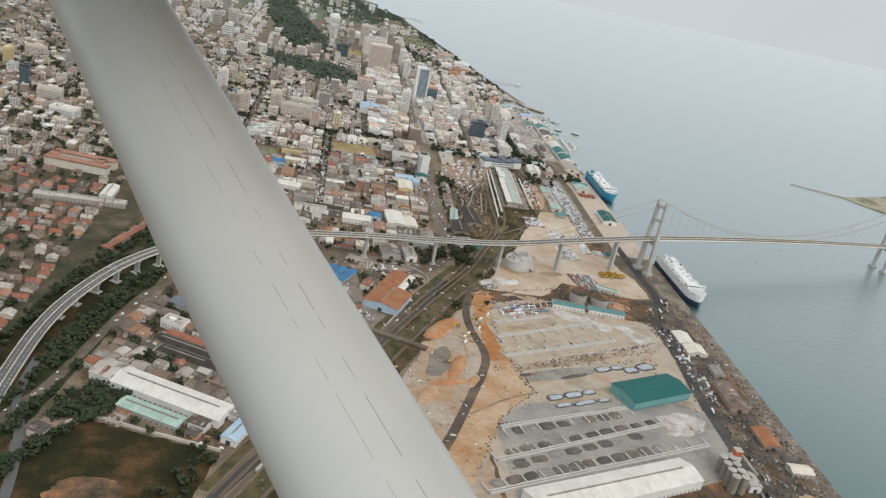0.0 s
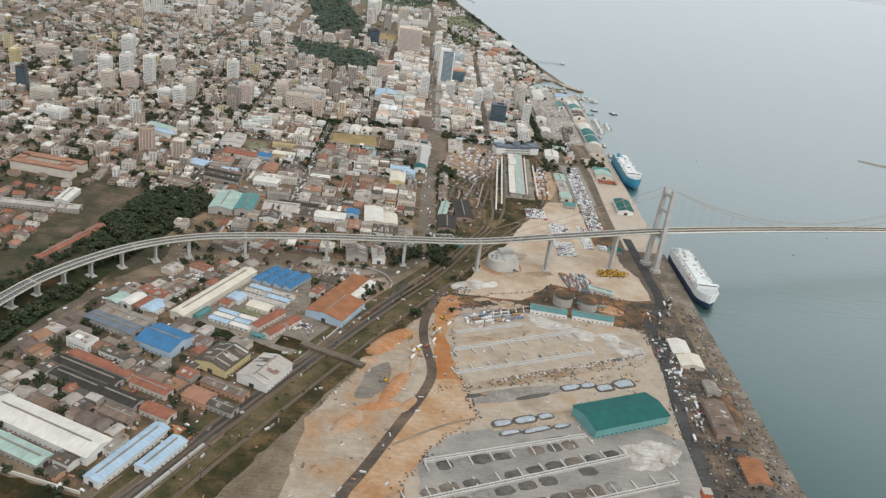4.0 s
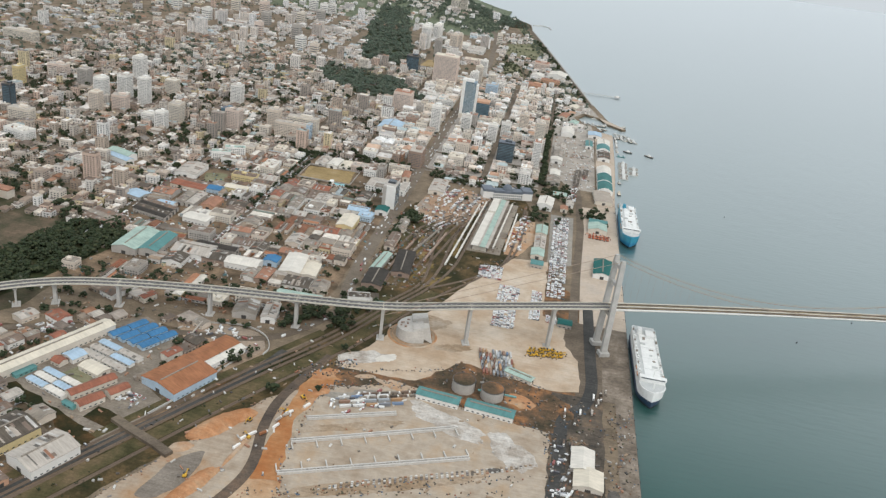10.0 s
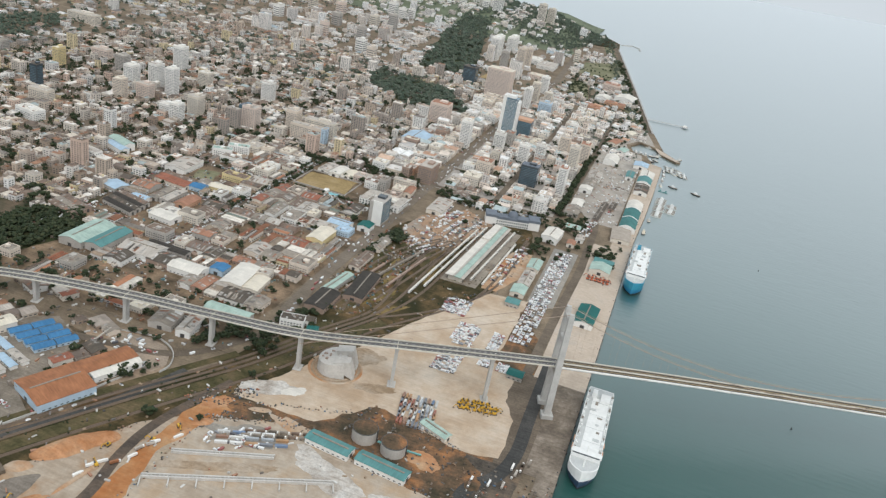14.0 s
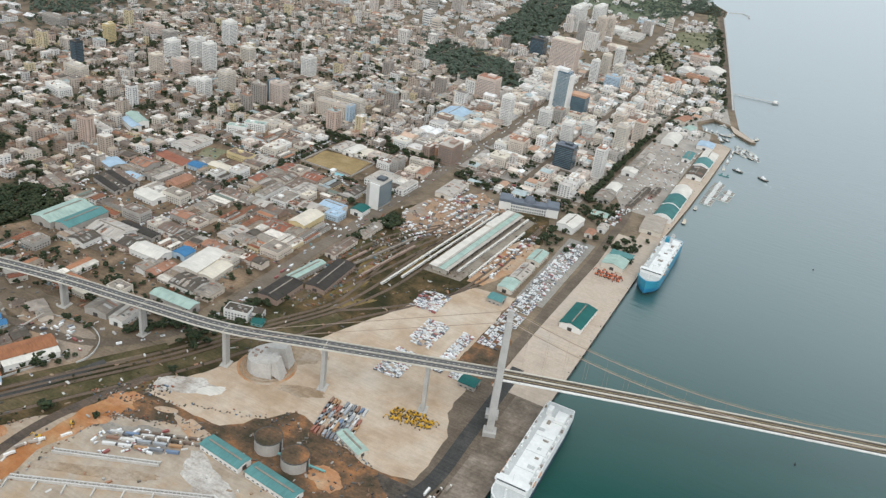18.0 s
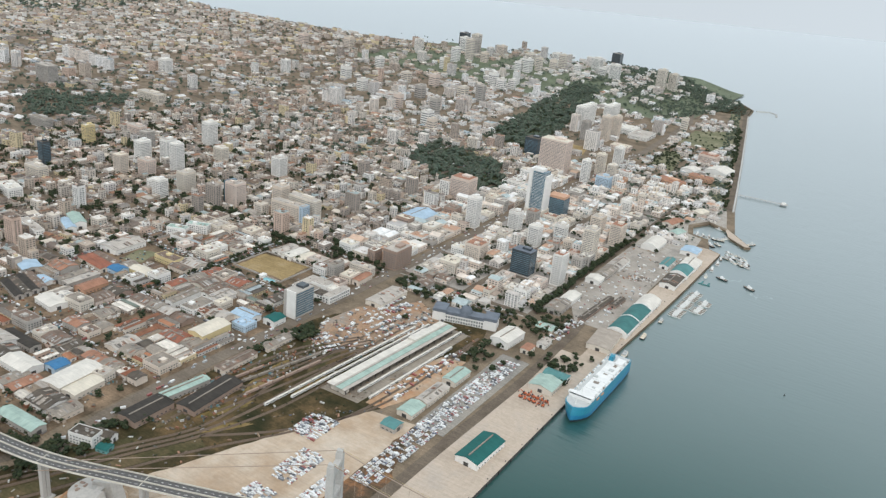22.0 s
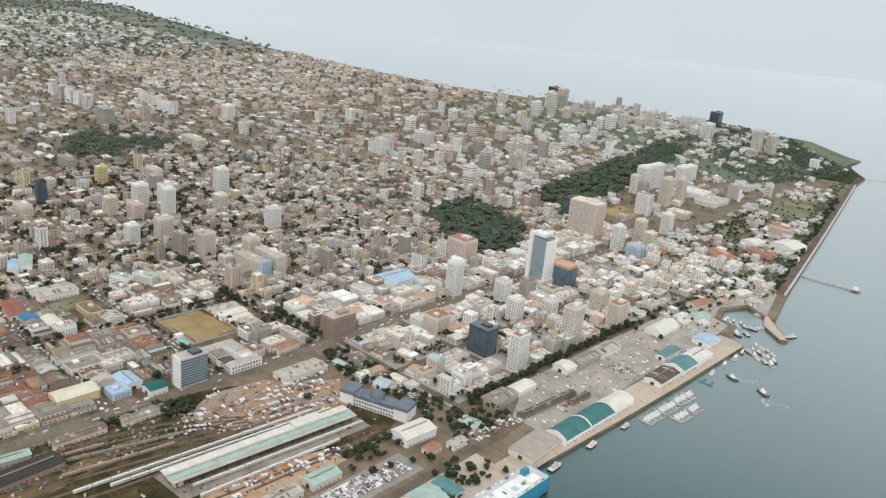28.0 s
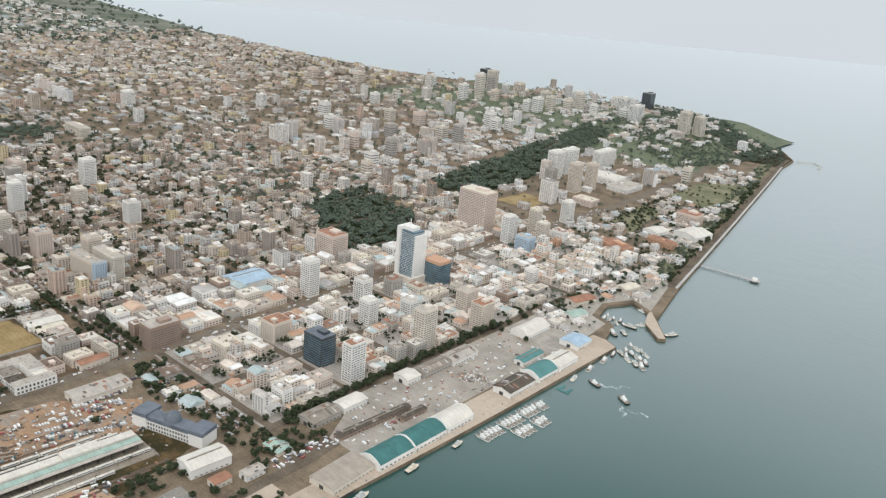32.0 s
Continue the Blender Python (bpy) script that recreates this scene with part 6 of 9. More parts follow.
for i in range(7):
    a = i / 6 * math.pi / 2
    m.disc(0, 1, 11 + 7 * math.sin(a), 6.2 * math.cos(a) + .3, 7 * (math.sin((i + 1) / 6 * math.pi / 2) - math.sin(a)) if i < 6 else 1.5, 16, r2=(6.2 * math.cos((i + 1) / 6 * math.pi / 2) + .3) if i < 6 else .1)
m.obj("dome", R_SLATE, r)
flat("pavement", [(-170, 58), (-132, 60), (-124, 224), (-160, 224)], 0.2, patchy("platform_paving", (0.20, 0.165, 0.13), (0.25, 0.215, 0.175), (0.31, 0.27, 0.22), 0.05), "worn paved railway platforms", category="platform")
r = root("platform_roof", "long pale green platform roof with white edges", "station roof", at=(-151, 140, G), turn=radians(-3.2))
for n, x, sx, z, mt in (("roof_bay", -5, 9, 6, R_WHITE), ("roof_bay", 3, 7, 6, R_PGREEN), ("roof_bay", 8.5, 3.6, 5.8, R_LGREY), ("ridge_light", -.4, 2, 6.6, R_LGREY)):
    m = Mesh()
    m.box(x, 0, z, sx, 160, .5)
    m.obj(n, mt, r)
for i in range(17):
    for x in (-8, 8):
        m = Mesh()
        m.box(x, -76 + i * 9.5, 0, .5, .5, 6)
        m.obj("post", STEEL_DARK, r)
m = Mesh()
m.box(0, -74, 0, 15, 6, 5)
m.obj("end_kiosk", OFFWHITE, r)
m = Mesh()
m.box(-4, 40, 6.5, 9, 26, 2.4)
m.obj("roof_hall", R_WHITE, r)


# ---- the bridge ----
def bridge():
    r = root("suspension_bridge", "suspension bridge over the bay with concrete towers", "bridge", at=(0, 0, 0))
    for a, b in ((-5.4, -0.5), (0.5, 5.4)):
        m = Mesh()
        m.sweep(VIADUCT, [(a, -0.25), (b, -0.25), (b, 0.0), (a, 0.0)])
        m.obj("carriageway", DECK_GREY, r, "dark asphalt carriageway")
    m = Mesh()
    m.sweep(VIADUCT, [(-6.2, -0.3), (-3.2, -2.2), (3.2, -2.2), (6.2, -0.3), (5.4, -0.26), (-5.4, -0.26)])
    m.obj("box_girder", CONCRETE, r)
    for a in (-6.0, -0.2, 5.6):
        m = Mesh()
        m.sweep(VIADUCT, [(a, -0.3), (a + .4, -0.3), (a + .4, .75), (a, .75)])
        m.obj("parapet", PALE_RAIL, r)
    # broken lane marks on both carriageways
    for a in (-2.95, 2.95):
        m = Mesh()
        for p, q in zip(VIADUCT, VIADUCT[1:]):
            p, q = Vector(p), Vector(q)
            e = (q - p).normalized()
            off = Vector((e.y, -e.x, 0)) * a + Vector((0, 0, .03))
            for k in (.1, .6):
                m.bar(p + (q - p) * k + off, p + (q - p) * (k + .22) + off, .22, .05)
        tagged(m.obj("lane_marking", WHITE, r), kind="stuff")
    # marks where the spans meet
    for i in (40, 56, 72, 80, 88, 96, 104):
        x, y, z = VIADUCT[i]
        p, q = VIADUCT[i - 1], VIADUCT[i + 1]
        m = Mesh()
        m.box(x, y, z, .6, 11, .06, math.atan2(q[1] - p[1], q[0] - p[0]))
        m.obj("joint", PALE_RAIL, r)
    # piers
    piers = [(-432, -187), (-358, -173), (-285, -165), (-213, -157), (-142, -138), (-72, -117), (-480, -202), (-505, -217), (-528, -236), (-546, -258), (-560, -278), (-572, -299), (-582, -322), (-591, -347), (-596, -370)]
    for k, (x, y) in enumerate(piers):
        j = min(range(1, len(VIADUCT) - 1), key=lambda i: math.hypot(VIADUCT[i][0] - x, VIADUCT[i][1] - y))
        p, q = VIADUCT[j - 1], VIADUCT[j + 1]
        a = math.atan2(q[1] - p[1], q[0] - p[0])
        m = Mesh()
        for s in ((-1.6, 1.6) if k < 7 else (-1.3, 1.3)):
            m.box(x - s * math.sin(a), y + s * math.cos(a), G - 1, 2.6 if k < 7 else 1.5, 2.7, VIADUCT[j][2] - 2.1 - G + 1, a)
        m.box(x, y, VIADUCT[j][2] - 3.2, 3.2, 6.6, 1.1, a)
        m.obj("pier", CONCRETE, r)
        m = Mesh()
        m.box(x, y, G - .5, 6.5, 9, 1.2, a)
        m.obj("pier_footing", CONCRETE, r)
    # main span
    A, B = Vector((-26, -103, 46.3)), Vector((386, 43, 36.5))
    d = (B - A).normalized()
    side = Vector((d.y, -d.x, 0)).normalized()
    ahead = Vector((d.x, d.y, 0)).normalized()
    line = [tuple(Vector((A.x, A.y, 0)) + ahead * (30 * i) + Vector((0, 0, 46.3 - .515 * (.3 * i) ** 2))) for i in range(22)]
    for a, b in ((-5.5, -0.6), (0.6, 5.5)):
        m = Mesh()
        m.sweep(line, [(a, -.2), (b, -.2), (b, 0), (a, 0)])
        m.obj("carriageway", SPAN_DECK, r, "unfinished dark carriageway")
    m = Mesh()
    m.sweep(line, [(-6.6, -.3), (-5, -1.8), (5, -1.8), (6.6, -.3), (5.5, -.21), (-5.5, -.21)])
    m.obj("steel_deck", WHITE, r)
    for a, w_, mt in ((-6.5, 1.0, PALE_RAIL), (5.5, 1.0, WHITE), (-2.95, .3, PRIMER), (2.65, .3, PRIMER), (-.6, 1.2, PALE_RAIL)):
        m = Mesh()
        m.sweep(line, [(a, -.25), (a + w_, -.25), (a + w_, .55 if w_ > .5 else .06), (a, .55 if w_ > .5 else .06)])
        m.obj("deck_edge", mt, r)
    # towers: two legs, three cross beams
    for base, top in ((A, 91), (B, 93)):
        foot = G - 1 if base is A else -6
        for s in (-1, 1):
            m = Mesh()
            lo, hi = base + side * s * 9.6, base + side * s * 6.8
            a = math.atan2(d.y, d.x)
            c_, s_ = math.cos(a), math.sin(a)
            ring = [(-2.6, -1.9), (2.6, -1.9), (2.6, 1.9), (-2.6, 1.9)]
            m.solid([(lo.x + x * c_ - y * s_, lo.y + x * s_ + y * c_, foot) for x, y in ring], [(hi.x + (x * c_ - y * s_) * .8, hi.y + (x * s_ + y * c_) * .8, top) for x, y in ring])
            m.obj("tower_leg", CONCRETE, r)
            m = Mesh()
            m.box(lo.x, lo.y, foot, 9, 8, 4.5 if base is A else 9, a)
            m.obj("tower_footing", CONCRETE, r)
            m = Mesh()
            m.box(hi.x, hi.y, top, 3.4, 2.6, 1.8, a)
            m.obj("saddle_house", CONCRETE, r)
        for z, t in ((base.z - 5, 3.4), (top - 5, 3.2), (top - 22, 2.4)):
            k = (z - foot) / (top - foot)
            m = Mesh()
            m.bar(base + side * (9.6 - 2.8 * k) + Vector((0, 0, z - base.z)), base - side * (9.6 - 2.8 * k) + Vector((0, 0, z - base.z)), 3.6, t)
            m.obj("cross_beam", CONCRETE, r)
    # cables and hangers
    for s in (-1, 1):
        pts = [A + (B - A) * (i / 32) + side * s * 6.9 for i in range(33)]
        sag = [Vector((p.x, p.y, 92.5 + (47.0 - 92.5) * (1 - (2 * i / 32 - 1) ** 2))) for i, p in enumerate(pts)]
        m = Mesh()
        m.sweep([tuple(p) for p in sag], [(-.21, -.21), (.21, -.21), (.21, .21), (-.21, .21)])
        m.obj("main_cable", CABLE, r)
        m = Mesh()
        m.sweep([(p.x, p.y, p.z + 1.3) for p in sag], [(-.06, -.06), (.06, -.06), (.06, .06), (-.06, .06)])
        m.obj("catwalk_rope", PRIMER, r)
        for i in range(1, 32):
            m = Mesh()
            m.bar((pts[i].x, pts[i].y, 46 - .515 * (4.37 * i / 32) ** 2), sag[i], .1, .1)
            m.obj("hanger", CABLE, r)
        m = Mesh()
        back = Vector((-212, -160, 30)) + side * s * 5
        m.bar(A + side * s * 6.9 + Vector((0, 0, 46)), back, .3, .3)
        m.obj("back_stay", CABLE, r)
        m = Mesh()
        m.bar(Vector((B.x, B.y, 92.5)) + side * s * 6.9, B + d * 190 + side * s * 5, .3, .3)
        m.obj("back_stay", CABLE, r)


bridge()

# cable anchor block: a round-backed concrete mass whose top climbs to two cable chambers with a slot between
r = root("anchor_block", "pale concrete cable anchorage with two chambers and a slot", "anchorage", at=(-188, -142, G), turn=radians(14))
PALE_CONCRETE = mat("pale_anchor_concrete", (0.52, 0.495, 0.46), small=0.7, large=0.15, depth=0.16, bump=0.05)
m = Mesh()
back_line = [(14.5 * math.cos(radians(75 + i * 15)), 14.5 * math.sin(radians(75 + i * 15))) for i in range(15)]
plan = [(9, -13.6)] + [(x, y) for x, y in back_line[::-1]] + [(9, 13.6)]
m.solid([(x, y, 0) for x, y in plan], [(x * .95, y * .95, 11.6 + x * .16) for x, y in plan])
m.obj("round_body", PALE_CONCRETE, r)
for y0, y1, tall in ((-12.6, -2.2, 15.0), (2.2, 12.6, 16.6)):
    m = Mesh()
    m.solid([(-1, y0, 9), (16.5, y0, -.2), (16.5, y1, -.2), (-1, y1, 9)], [(-1, y0 + .5, tall - 2.2), (12.2, y0 + 1, tall), (12.2, y1 - 1, tall), (-1, y1 - .5, tall - 2.2)])
    m.obj("cable_chamber", PALE_CONCRETE, r)
m = Mesh()
m.solid([(2, -2.2, 0), (9.6, -2.2, 0), (9.6, 2.2, 0), (2, 2.2, 0)], [(2, -2.2, 13.1), (9.4, -2.2, 9.0), (9.4, 2.2, 9.0), (2, 2.2, 13.1)])
m.obj("slot_floor", CONCRETE, r)
for x, y, sx, sy in ((-9, 3, 3, 1.5), (-7, -4, 2, 2.5), (-10.5, -1, 1.6, 1.2), (-4, 7, 2.4, 1.2), (-5, 1, 1.4, 3)):
    m = Mesh()
    m.box(x, y, 11.4 + x * .16, sx, sy, .9)
    m.obj("rubble_pile", BROWNWALL, r)
m = Mesh()
m.disc(0, 0, -.4, 21, .75, 40)
tagged(m.obj("ring_path", STAIN, r))
for rad, wide in ((20.4, 1.6), (17, .6)):
    m = Mesh()
    m.sweep([(rad * math.cos(i * math.pi / 24), rad * math.sin(i * math.pi / 24), .1 + .25 * noise.noise((i * .7, rad, 0))) for i in range(49)], [(-wide, -.4), (wide, -.4), (wide * .3, .7), (-wide * .3, .7)])
    m.obj("ring_bank", EARTH, r)
take(-188, -142, 24)

# slip road from the viaduct's foot
strip("road", smooth([(-590, -430), (-587, -476), (-573, -511), (-560, -566), (-552, -640)], 5), 6, 1.4, DECK_GREY, "curving slip road with pale kerbs", "road")


# ---- ships and boats ----
def hull_ring(length, beam, z, fine, n=44, stern=0.92, sharp=2.2):
    """Outline of a hull at one level, bow towards +y."""
    pts = []
    for i in range(n + 1):
        t = i / n
        y = -length / 2 + length * t
        wdt = beam / 2 * (stern + (1 - stern) * min(1, t * 6)) * (1 - max(0, (t - (1 - fine)) / fine) ** sharp)
        pts.append((wdt, y, z))
    return pts + [(-x, y, q) for x, y, q in pts[::-1]]


def car_carrier(at, turn, length, beam, high, low_mat, high_mat, label):
    r = root("car_carrier", label, "ship", "car carriers", at=(at[0], at[1], 0), turn=turn)
    m = Mesh()
    m.solid(hull_ring(length * .94, beam * .9, -4, .22), hull_ring(length, beam, 2.2, .2))
    m.obj("waterline_hull", SHIP_DARK, r)
    m = Mesh()
    m.solid(hull_ring(length, beam, 2.2, .2), hull_ring(length, beam, high * .46, .16, sharp=2.6))
    m.obj("hull", low_mat, r)
    m = Mesh()
    m.solid(hull_ring(length, beam, high * .46, .16, sharp=2.6), hull_ring(length * .99, beam, high, .13, sharp=3.4))
    m.obj("garage_sides", high_mat, r)
    m = Mesh()
    m.solid(hull_ring(length * .97, beam - 1.2, high, .13, sharp=3.4), hull_ring(length * .97, beam - 1.2, high + .25, .13, sharp=3.4))
    m.obj("weather_deck", SHIP_GREY, r, "pale grey weather deck")
    m = Mesh()
    m.box(-beam * .06, -2, high + .25, beam * .62, length * .66, .5)
    m.obj("deck_strip", SHIP_WHITE, r)
    m = Mesh()
    m.box(0, length * .33, high + .25, beam * .96, length * .07, 2.6)
    m.box(0, length * .345, high + 2.85, beam * 1.04, length * .035, 1.7)
    house = m.obj("wheelhouse", SHIP_WHITE, r)
    m = Mesh()
    m.box(0, length * .3635, high + 3.2, beam * .9, .25, .8)
    m.obj("bridge_window", GLASS_DARK, house)
    m = Mesh()
    m.box(beam * .22, -length * .38, high + .25, beam * .2, length * .06, 4.4, taper=.85)
    m.obj("funnel", high_mat, r)
    m = Mesh()
    m.box(-beam * .2, -length * .36, high + .25, beam * .35, length * .1, 2.0)
    m.obj("deck_house", SHIP_WHITE, r)
    for s in (-1, 1):
        for i in range(6):
            m = Mesh()
            m.disc(s * beam * .4, -length * .3 + i * length * .105, high + .25, .7, 1.3, 8)
            m.obj("vent", SHIP_WHITE, r)
        for i in range(13):
            m = Mesh()
            m.box(s * (beam * .44), -length * .42 + i * length * .058, high + .25, RND.uniform(.8, 1.8), RND.uniform(1.0, 3.2), RND.uniform(.5, 1.8))
            m.obj("deck_locker", SHIP_WHITE if i % 3 else R_GREY, r)
        for i in range(2):
            m = Mesh()
            m.box(s * (beam * .5 + .1), length * (.24 - .09 * i), high - 2, 1.4, 5, 1.4)
            m.obj("lifeboat", ORANGEWALL, r)
        m = Mesh()
        m.sweep([(s * (beam / 2 - .3), -length * .46, high + .9), (s * (beam / 2 - .3), length * .36, high + .9)], [(-.1, -.1), (.1, -.1), (.1, .1), (-.1, .1)])
        m.obj("rail", SHIP_WHITE, r)
    for i in range(6):
        m = Mesh()
        m.box(RND.uniform(-.2, .2) * beam, -length * .28 + i * length * .085, high + .75, RND.uniform(2, 5), RND.uniform(1.5, 4), RND.uniform(.3, 1.0))
        m.obj("hatch_cover", SHIP_GREY if i % 2 else R_GREY, r)
    for i in range(4):
        m = Mesh()
        m.box(-beam * .06, -length * .3 + i * length * .16, high + .752, beam * .6, .5, .05)
        m.obj("deck_line", SHIP_GREY, r)
    m = Mesh()
    m.box(0, length * .44, high + .25, 1.0, 1.0, 7)
    m.obj("fore_mast", SHIP_WHITE, r)
    m = Mesh()
    m.box(0, length * .34, high + 4.5, .6, .6, 6)
    m.obj("radar_mast", SHIP_WHITE, r)
    m = Mesh()
    m.box(beam * .25, -length / 2 - .3, 3, beam * .4, .5, high * .6)
    m.obj("stern_ramp", SHIP_GREY, r)


car_carrier((13.2, -124), radians(181), 112, 21, 15.5, mat("navy_hull_paint", (0.035, 0.06, 0.10), rough=0.45, depth=0.15), SHIP_WHITE, "white car carrier moored under the bridge")
car_carrier((13.0, 212), radians(180), 114, 21, 14.5, SHIP_BLUE, SHIP_TEAL, "blue and teal car carrier with a white deck")


def small_ship(at, turn, length, beam, hull, house, label, name="boat", group="harbour boats", mast=True):
    r = root(name, label, "boat", group, at=(at[0], at[1], 0), turn=turn)
    m = Mesh()
    m.solid(hull_ring(length * .94, beam * .8, -.5, .45, 10), hull_ring(length, beam, length * .075, .42, 10))
    m.obj("hull", hull, r)
    m = Mesh()
    m.solid(hull_ring(length * .96, beam * .9, length * .075, .42, 10), hull_ring(length * .96, beam * .9, length * .085, .42, 10))
    m.obj("deck", R_GREY if house is SHIP_WHITE else R_CREAM, r)
    m = Mesh()
    m.box(0, -length * .05, length * .085, beam * .62, length * .34, length * .1)
    m.obj("deckhouse", house, r)
    m = Mesh()
    m.box(0, length * .02, length * .185, beam * .5, length * .16, length * .08)
    cabin = m.obj("wheelhouse", house, r)
    m = Mesh()
    m.box(0, length * .101, length * .21, beam * .44, .06, length * .035)
    m.obj("window", GLASS_DARK, cabin)
    if mast:
        m = Mesh()
        m.disc(0, -length * .02, length * .26, .09, length * .2, 6)
        m.obj("mast", house, r)
    return r


tug = small_ship((64, 570), radians(62), 16, 5.5, SHIP_DARK, SHIP_WHITE, "dark-hulled tug under way", "tugboat", "tugs")
small_ship((30, 576), radians(75), 15, 5, SHIP_DARK, SHIP_WHITE, "dark-hulled tug leaving the quay", "tugboat", "tugs")
small_ship((7, 300), radians(2), 17, 5.5, SHIP_DARK, SHIP_GREY, "dark tug moored behind the car carrier", "tugboat", "tugs")
small_ship((8, 352), radians(2), 15, 5, SHIP_DARK, R_CREAM, "dark workboat moored at the quay", "tugboat", "tugs")
small_ship((10, 402), radians(5), 13, 4.4, SHIP_DARK, SHIP_GREY, "dark workboat beside the white boats", "tugboat", "tugs")
one = small_ship((17, 424), radians(92), 15, 3.6, SHIP_WHITE, SHIP_WHITE, "white patrol boat moored side by side", group="white boats")
for x0, y0, n, dx in ((17, 429, 4, .2), (17, 452, 5, .4), (33, 451, 4, .3), (18, 479, 4, 0), (34, 476, 3, .2), (19, 500, 2, 0)):
    for i in range(n):
        copy_thing(one, pose(x0 + i * dx + RND.uniform(-.6, .6), y0 + i * 4.7, 0, 0, 0, 92 + RND.uniform(-4, 4)))
boats = [(12, 570, 12, 14, 0), (12, 599, 8, 15, 0), (12, 626, 10, 16, 0), (11, 646, 12, 13, 1)]
for i in range(14):
    boats.append((14 + (i % 5) * 7 + RND.uniform(-1.5, 1.5), 652 + (i // 5) * 13 - (i % 5) * 2.5 + RND.uniform(-2, 2), 55 + RND.uniform(-12, 12), RND.choice((12, 14, 17)), i % 3 == 0))
for i in range(9):
    boats.append((-50 + (i % 5) * 7.5 + RND.uniform(-1.5, 1.5), 719 + (i // 5) * 9 + RND.uniform(-2, 2), 30 + RND.uniform(-25, 25), RND.choice((10, 12, 14)), i % 3 != 0))
boats += [(-12, 720, 100, 18, 1), (-5, 734, 140, 14, 0), (-16, 690, 60, 18, 1), (-8, 700, 55, 14, 1), (30, 738, -30, 18, 1), (-24, 772, 80, 11, 0)]
for x, y, a, l, dark in boats:
    if inside(x, y, LAND):
        continue
    small_ship((x, y), radians(a), l, l * .3, SHIP_DARK if dark else SHIP_WHITE, SHIP_WHITE if RND.random() < .6 else SHIP_GREY, "dark fishing boat moored in the basin" if dark else "white fishing boat moored in the basin", "fishing_boat", "fishing boats")
for x, y, sx, sy in ((18, 541, 14, 2.2), (22, 546, 2.2, 9), (14, 546, 2.2, 9)):
    m = Mesh()
    m.box(x, y, 0.05, sx, sy, .7)
    tagged(m.obj("pontoon", R_TEAL), "floating teal boat pontoon", "pontoon", "pontoons")
# churned water behind the tugs: one sheet of small curls of foam each
for x, y, a, n in ((42, 582, 20, 60), (74, 552, -50, 60), (50, 590, 60, 24), (84, 560, 20, 24)):
    m = Mesh()
    c_, s_ = math.cos(radians(a)), math.sin(radians(a))
    for i in range(n):
        u = RND.uniform(-9, 9)
        v = 1.8 * math.sin(u * .55) + RND.gauss(0, .8)
        l, w_, t = RND.uniform(.4, 1.9), RND.uniform(.12, .4), RND.uniform(-.5, .5) + math.cos(u * .55) * .8
        px, py = x + u * c_ - v * s_, y + u * s_ + v * c_
        ct, st = math.cos(t + radians(a)), math.sin(t + radians(a))
        m.face([(px + p * ct - q * st, py + p * st + q * ct, .04 + i * .0005) for p, q in ((-l, 0), (-l * .4, -w_), (l * .5, -w_ * .7), (l, 0), (l * .4, w_), (-l * .5, w_ * .8))])
    tagged(m.obj("wake_foam", FOAM), "curls of pale foam churned up by a tug", "wake", kind="stuff")

# far bank: a low green spit and the jetty of the shore
m = Mesh()
m.solid([(x, y, -2) for x, y in ((474, 463), (500, 447), (560, 424), (610, 356), (900, 250), (1500, 300), (1500, 700), (800, 560), (690, 486), (575, 430), (505, 453))], [(x, y, 1.2) for x, y in ((474, 463), (500, 447), (560, 424), (610, 356), (900, 250), (1500, 300), (1500, 700), (800, 560), (690, 486), (575, 430), (505, 453))])
tagged(m.obj("ground", patchy("spit_sand", (0.10, 0.13, 0.06), (0.40, 0.34, 0.26), (0.14, 0.16, 0.08), 0.012)), "low sandy spit with scrub across the bay", "spit", kind="structure")
r = root("jetty", "long thin jetty on piles with a round head", "jetty", at=(-46, 981, 0))
m = Mesh()
m.box(34, 4, 2.2, 68, 3, .5, radians(5))
m.obj("deck", CONCRETE, r)
m = Mesh()
m.disc(72, 8, 2.2, 7, .6, 12)
m.obj("head", CONCRETE, r)
m = Mesh()
m.box(72, 8, 2.8, 6, 5, 2.6)
m.obj("pavilion", WHITE, r)
for i in range(9):
    for s in (-1, 1):
        m = Mesh()
        m.disc(4 + i * 8, 1 + i * .7 + s * 1.2, -5, .35, 7.3, 6)
        m.obj("pile", CONCRETE, r)
m = Mesh()
m.sweep([(-208, 1872, 0), (-180, 1900, 0), (-158, 1880, 0), (-150, 1840, 0)], [(-4, -3), (4, -3), (2, 2), (-2, 2)])
tagged(m.obj("breakwater", CONCRETE), "hooked grey rock breakwater", "breakwater", kind="structure")
# buoys
for x, y in ((168, -10), (240, 60), (150, 330)):
    r = root("buoy", "small dark channel buoy on the water", "buoy", "buoys", at=(x, y, 0))
    m = Mesh()
    m.disc(0, 0, -.4, .8, .9, 10)
    m.obj("float", SHIP_DARK, r)
    m = Mesh()
    m.disc(0, 0, .5, .35, 1.8, 6, r2=.1)
    m.obj("top_mark", STEEL_DARK, r)

# quay wall: fenders and bollards
qw = root("quay_fender_wall", "dark stained quay wall with rubber fenders", "quay wall", kind="structure")
m = Mesh()
m.box(.15, -290, -1, .3, 1180, 3.9)
m.obj("wall_face", STEEL_DARK, qw)
for i in range(42):
    m = Mesh()
    m.box(.5, -480 + i * 18.5, .6, .5, .9, 2.2)
    m.obj("fender", RUBBER, qw)
for i in range(40):
    m = Mesh()
    m.disc(-1.4, -470 + i * 27, G + .2, .35, .7, 8, r2=.45)
    m.obj("bollard", STEEL_DARK, qw)


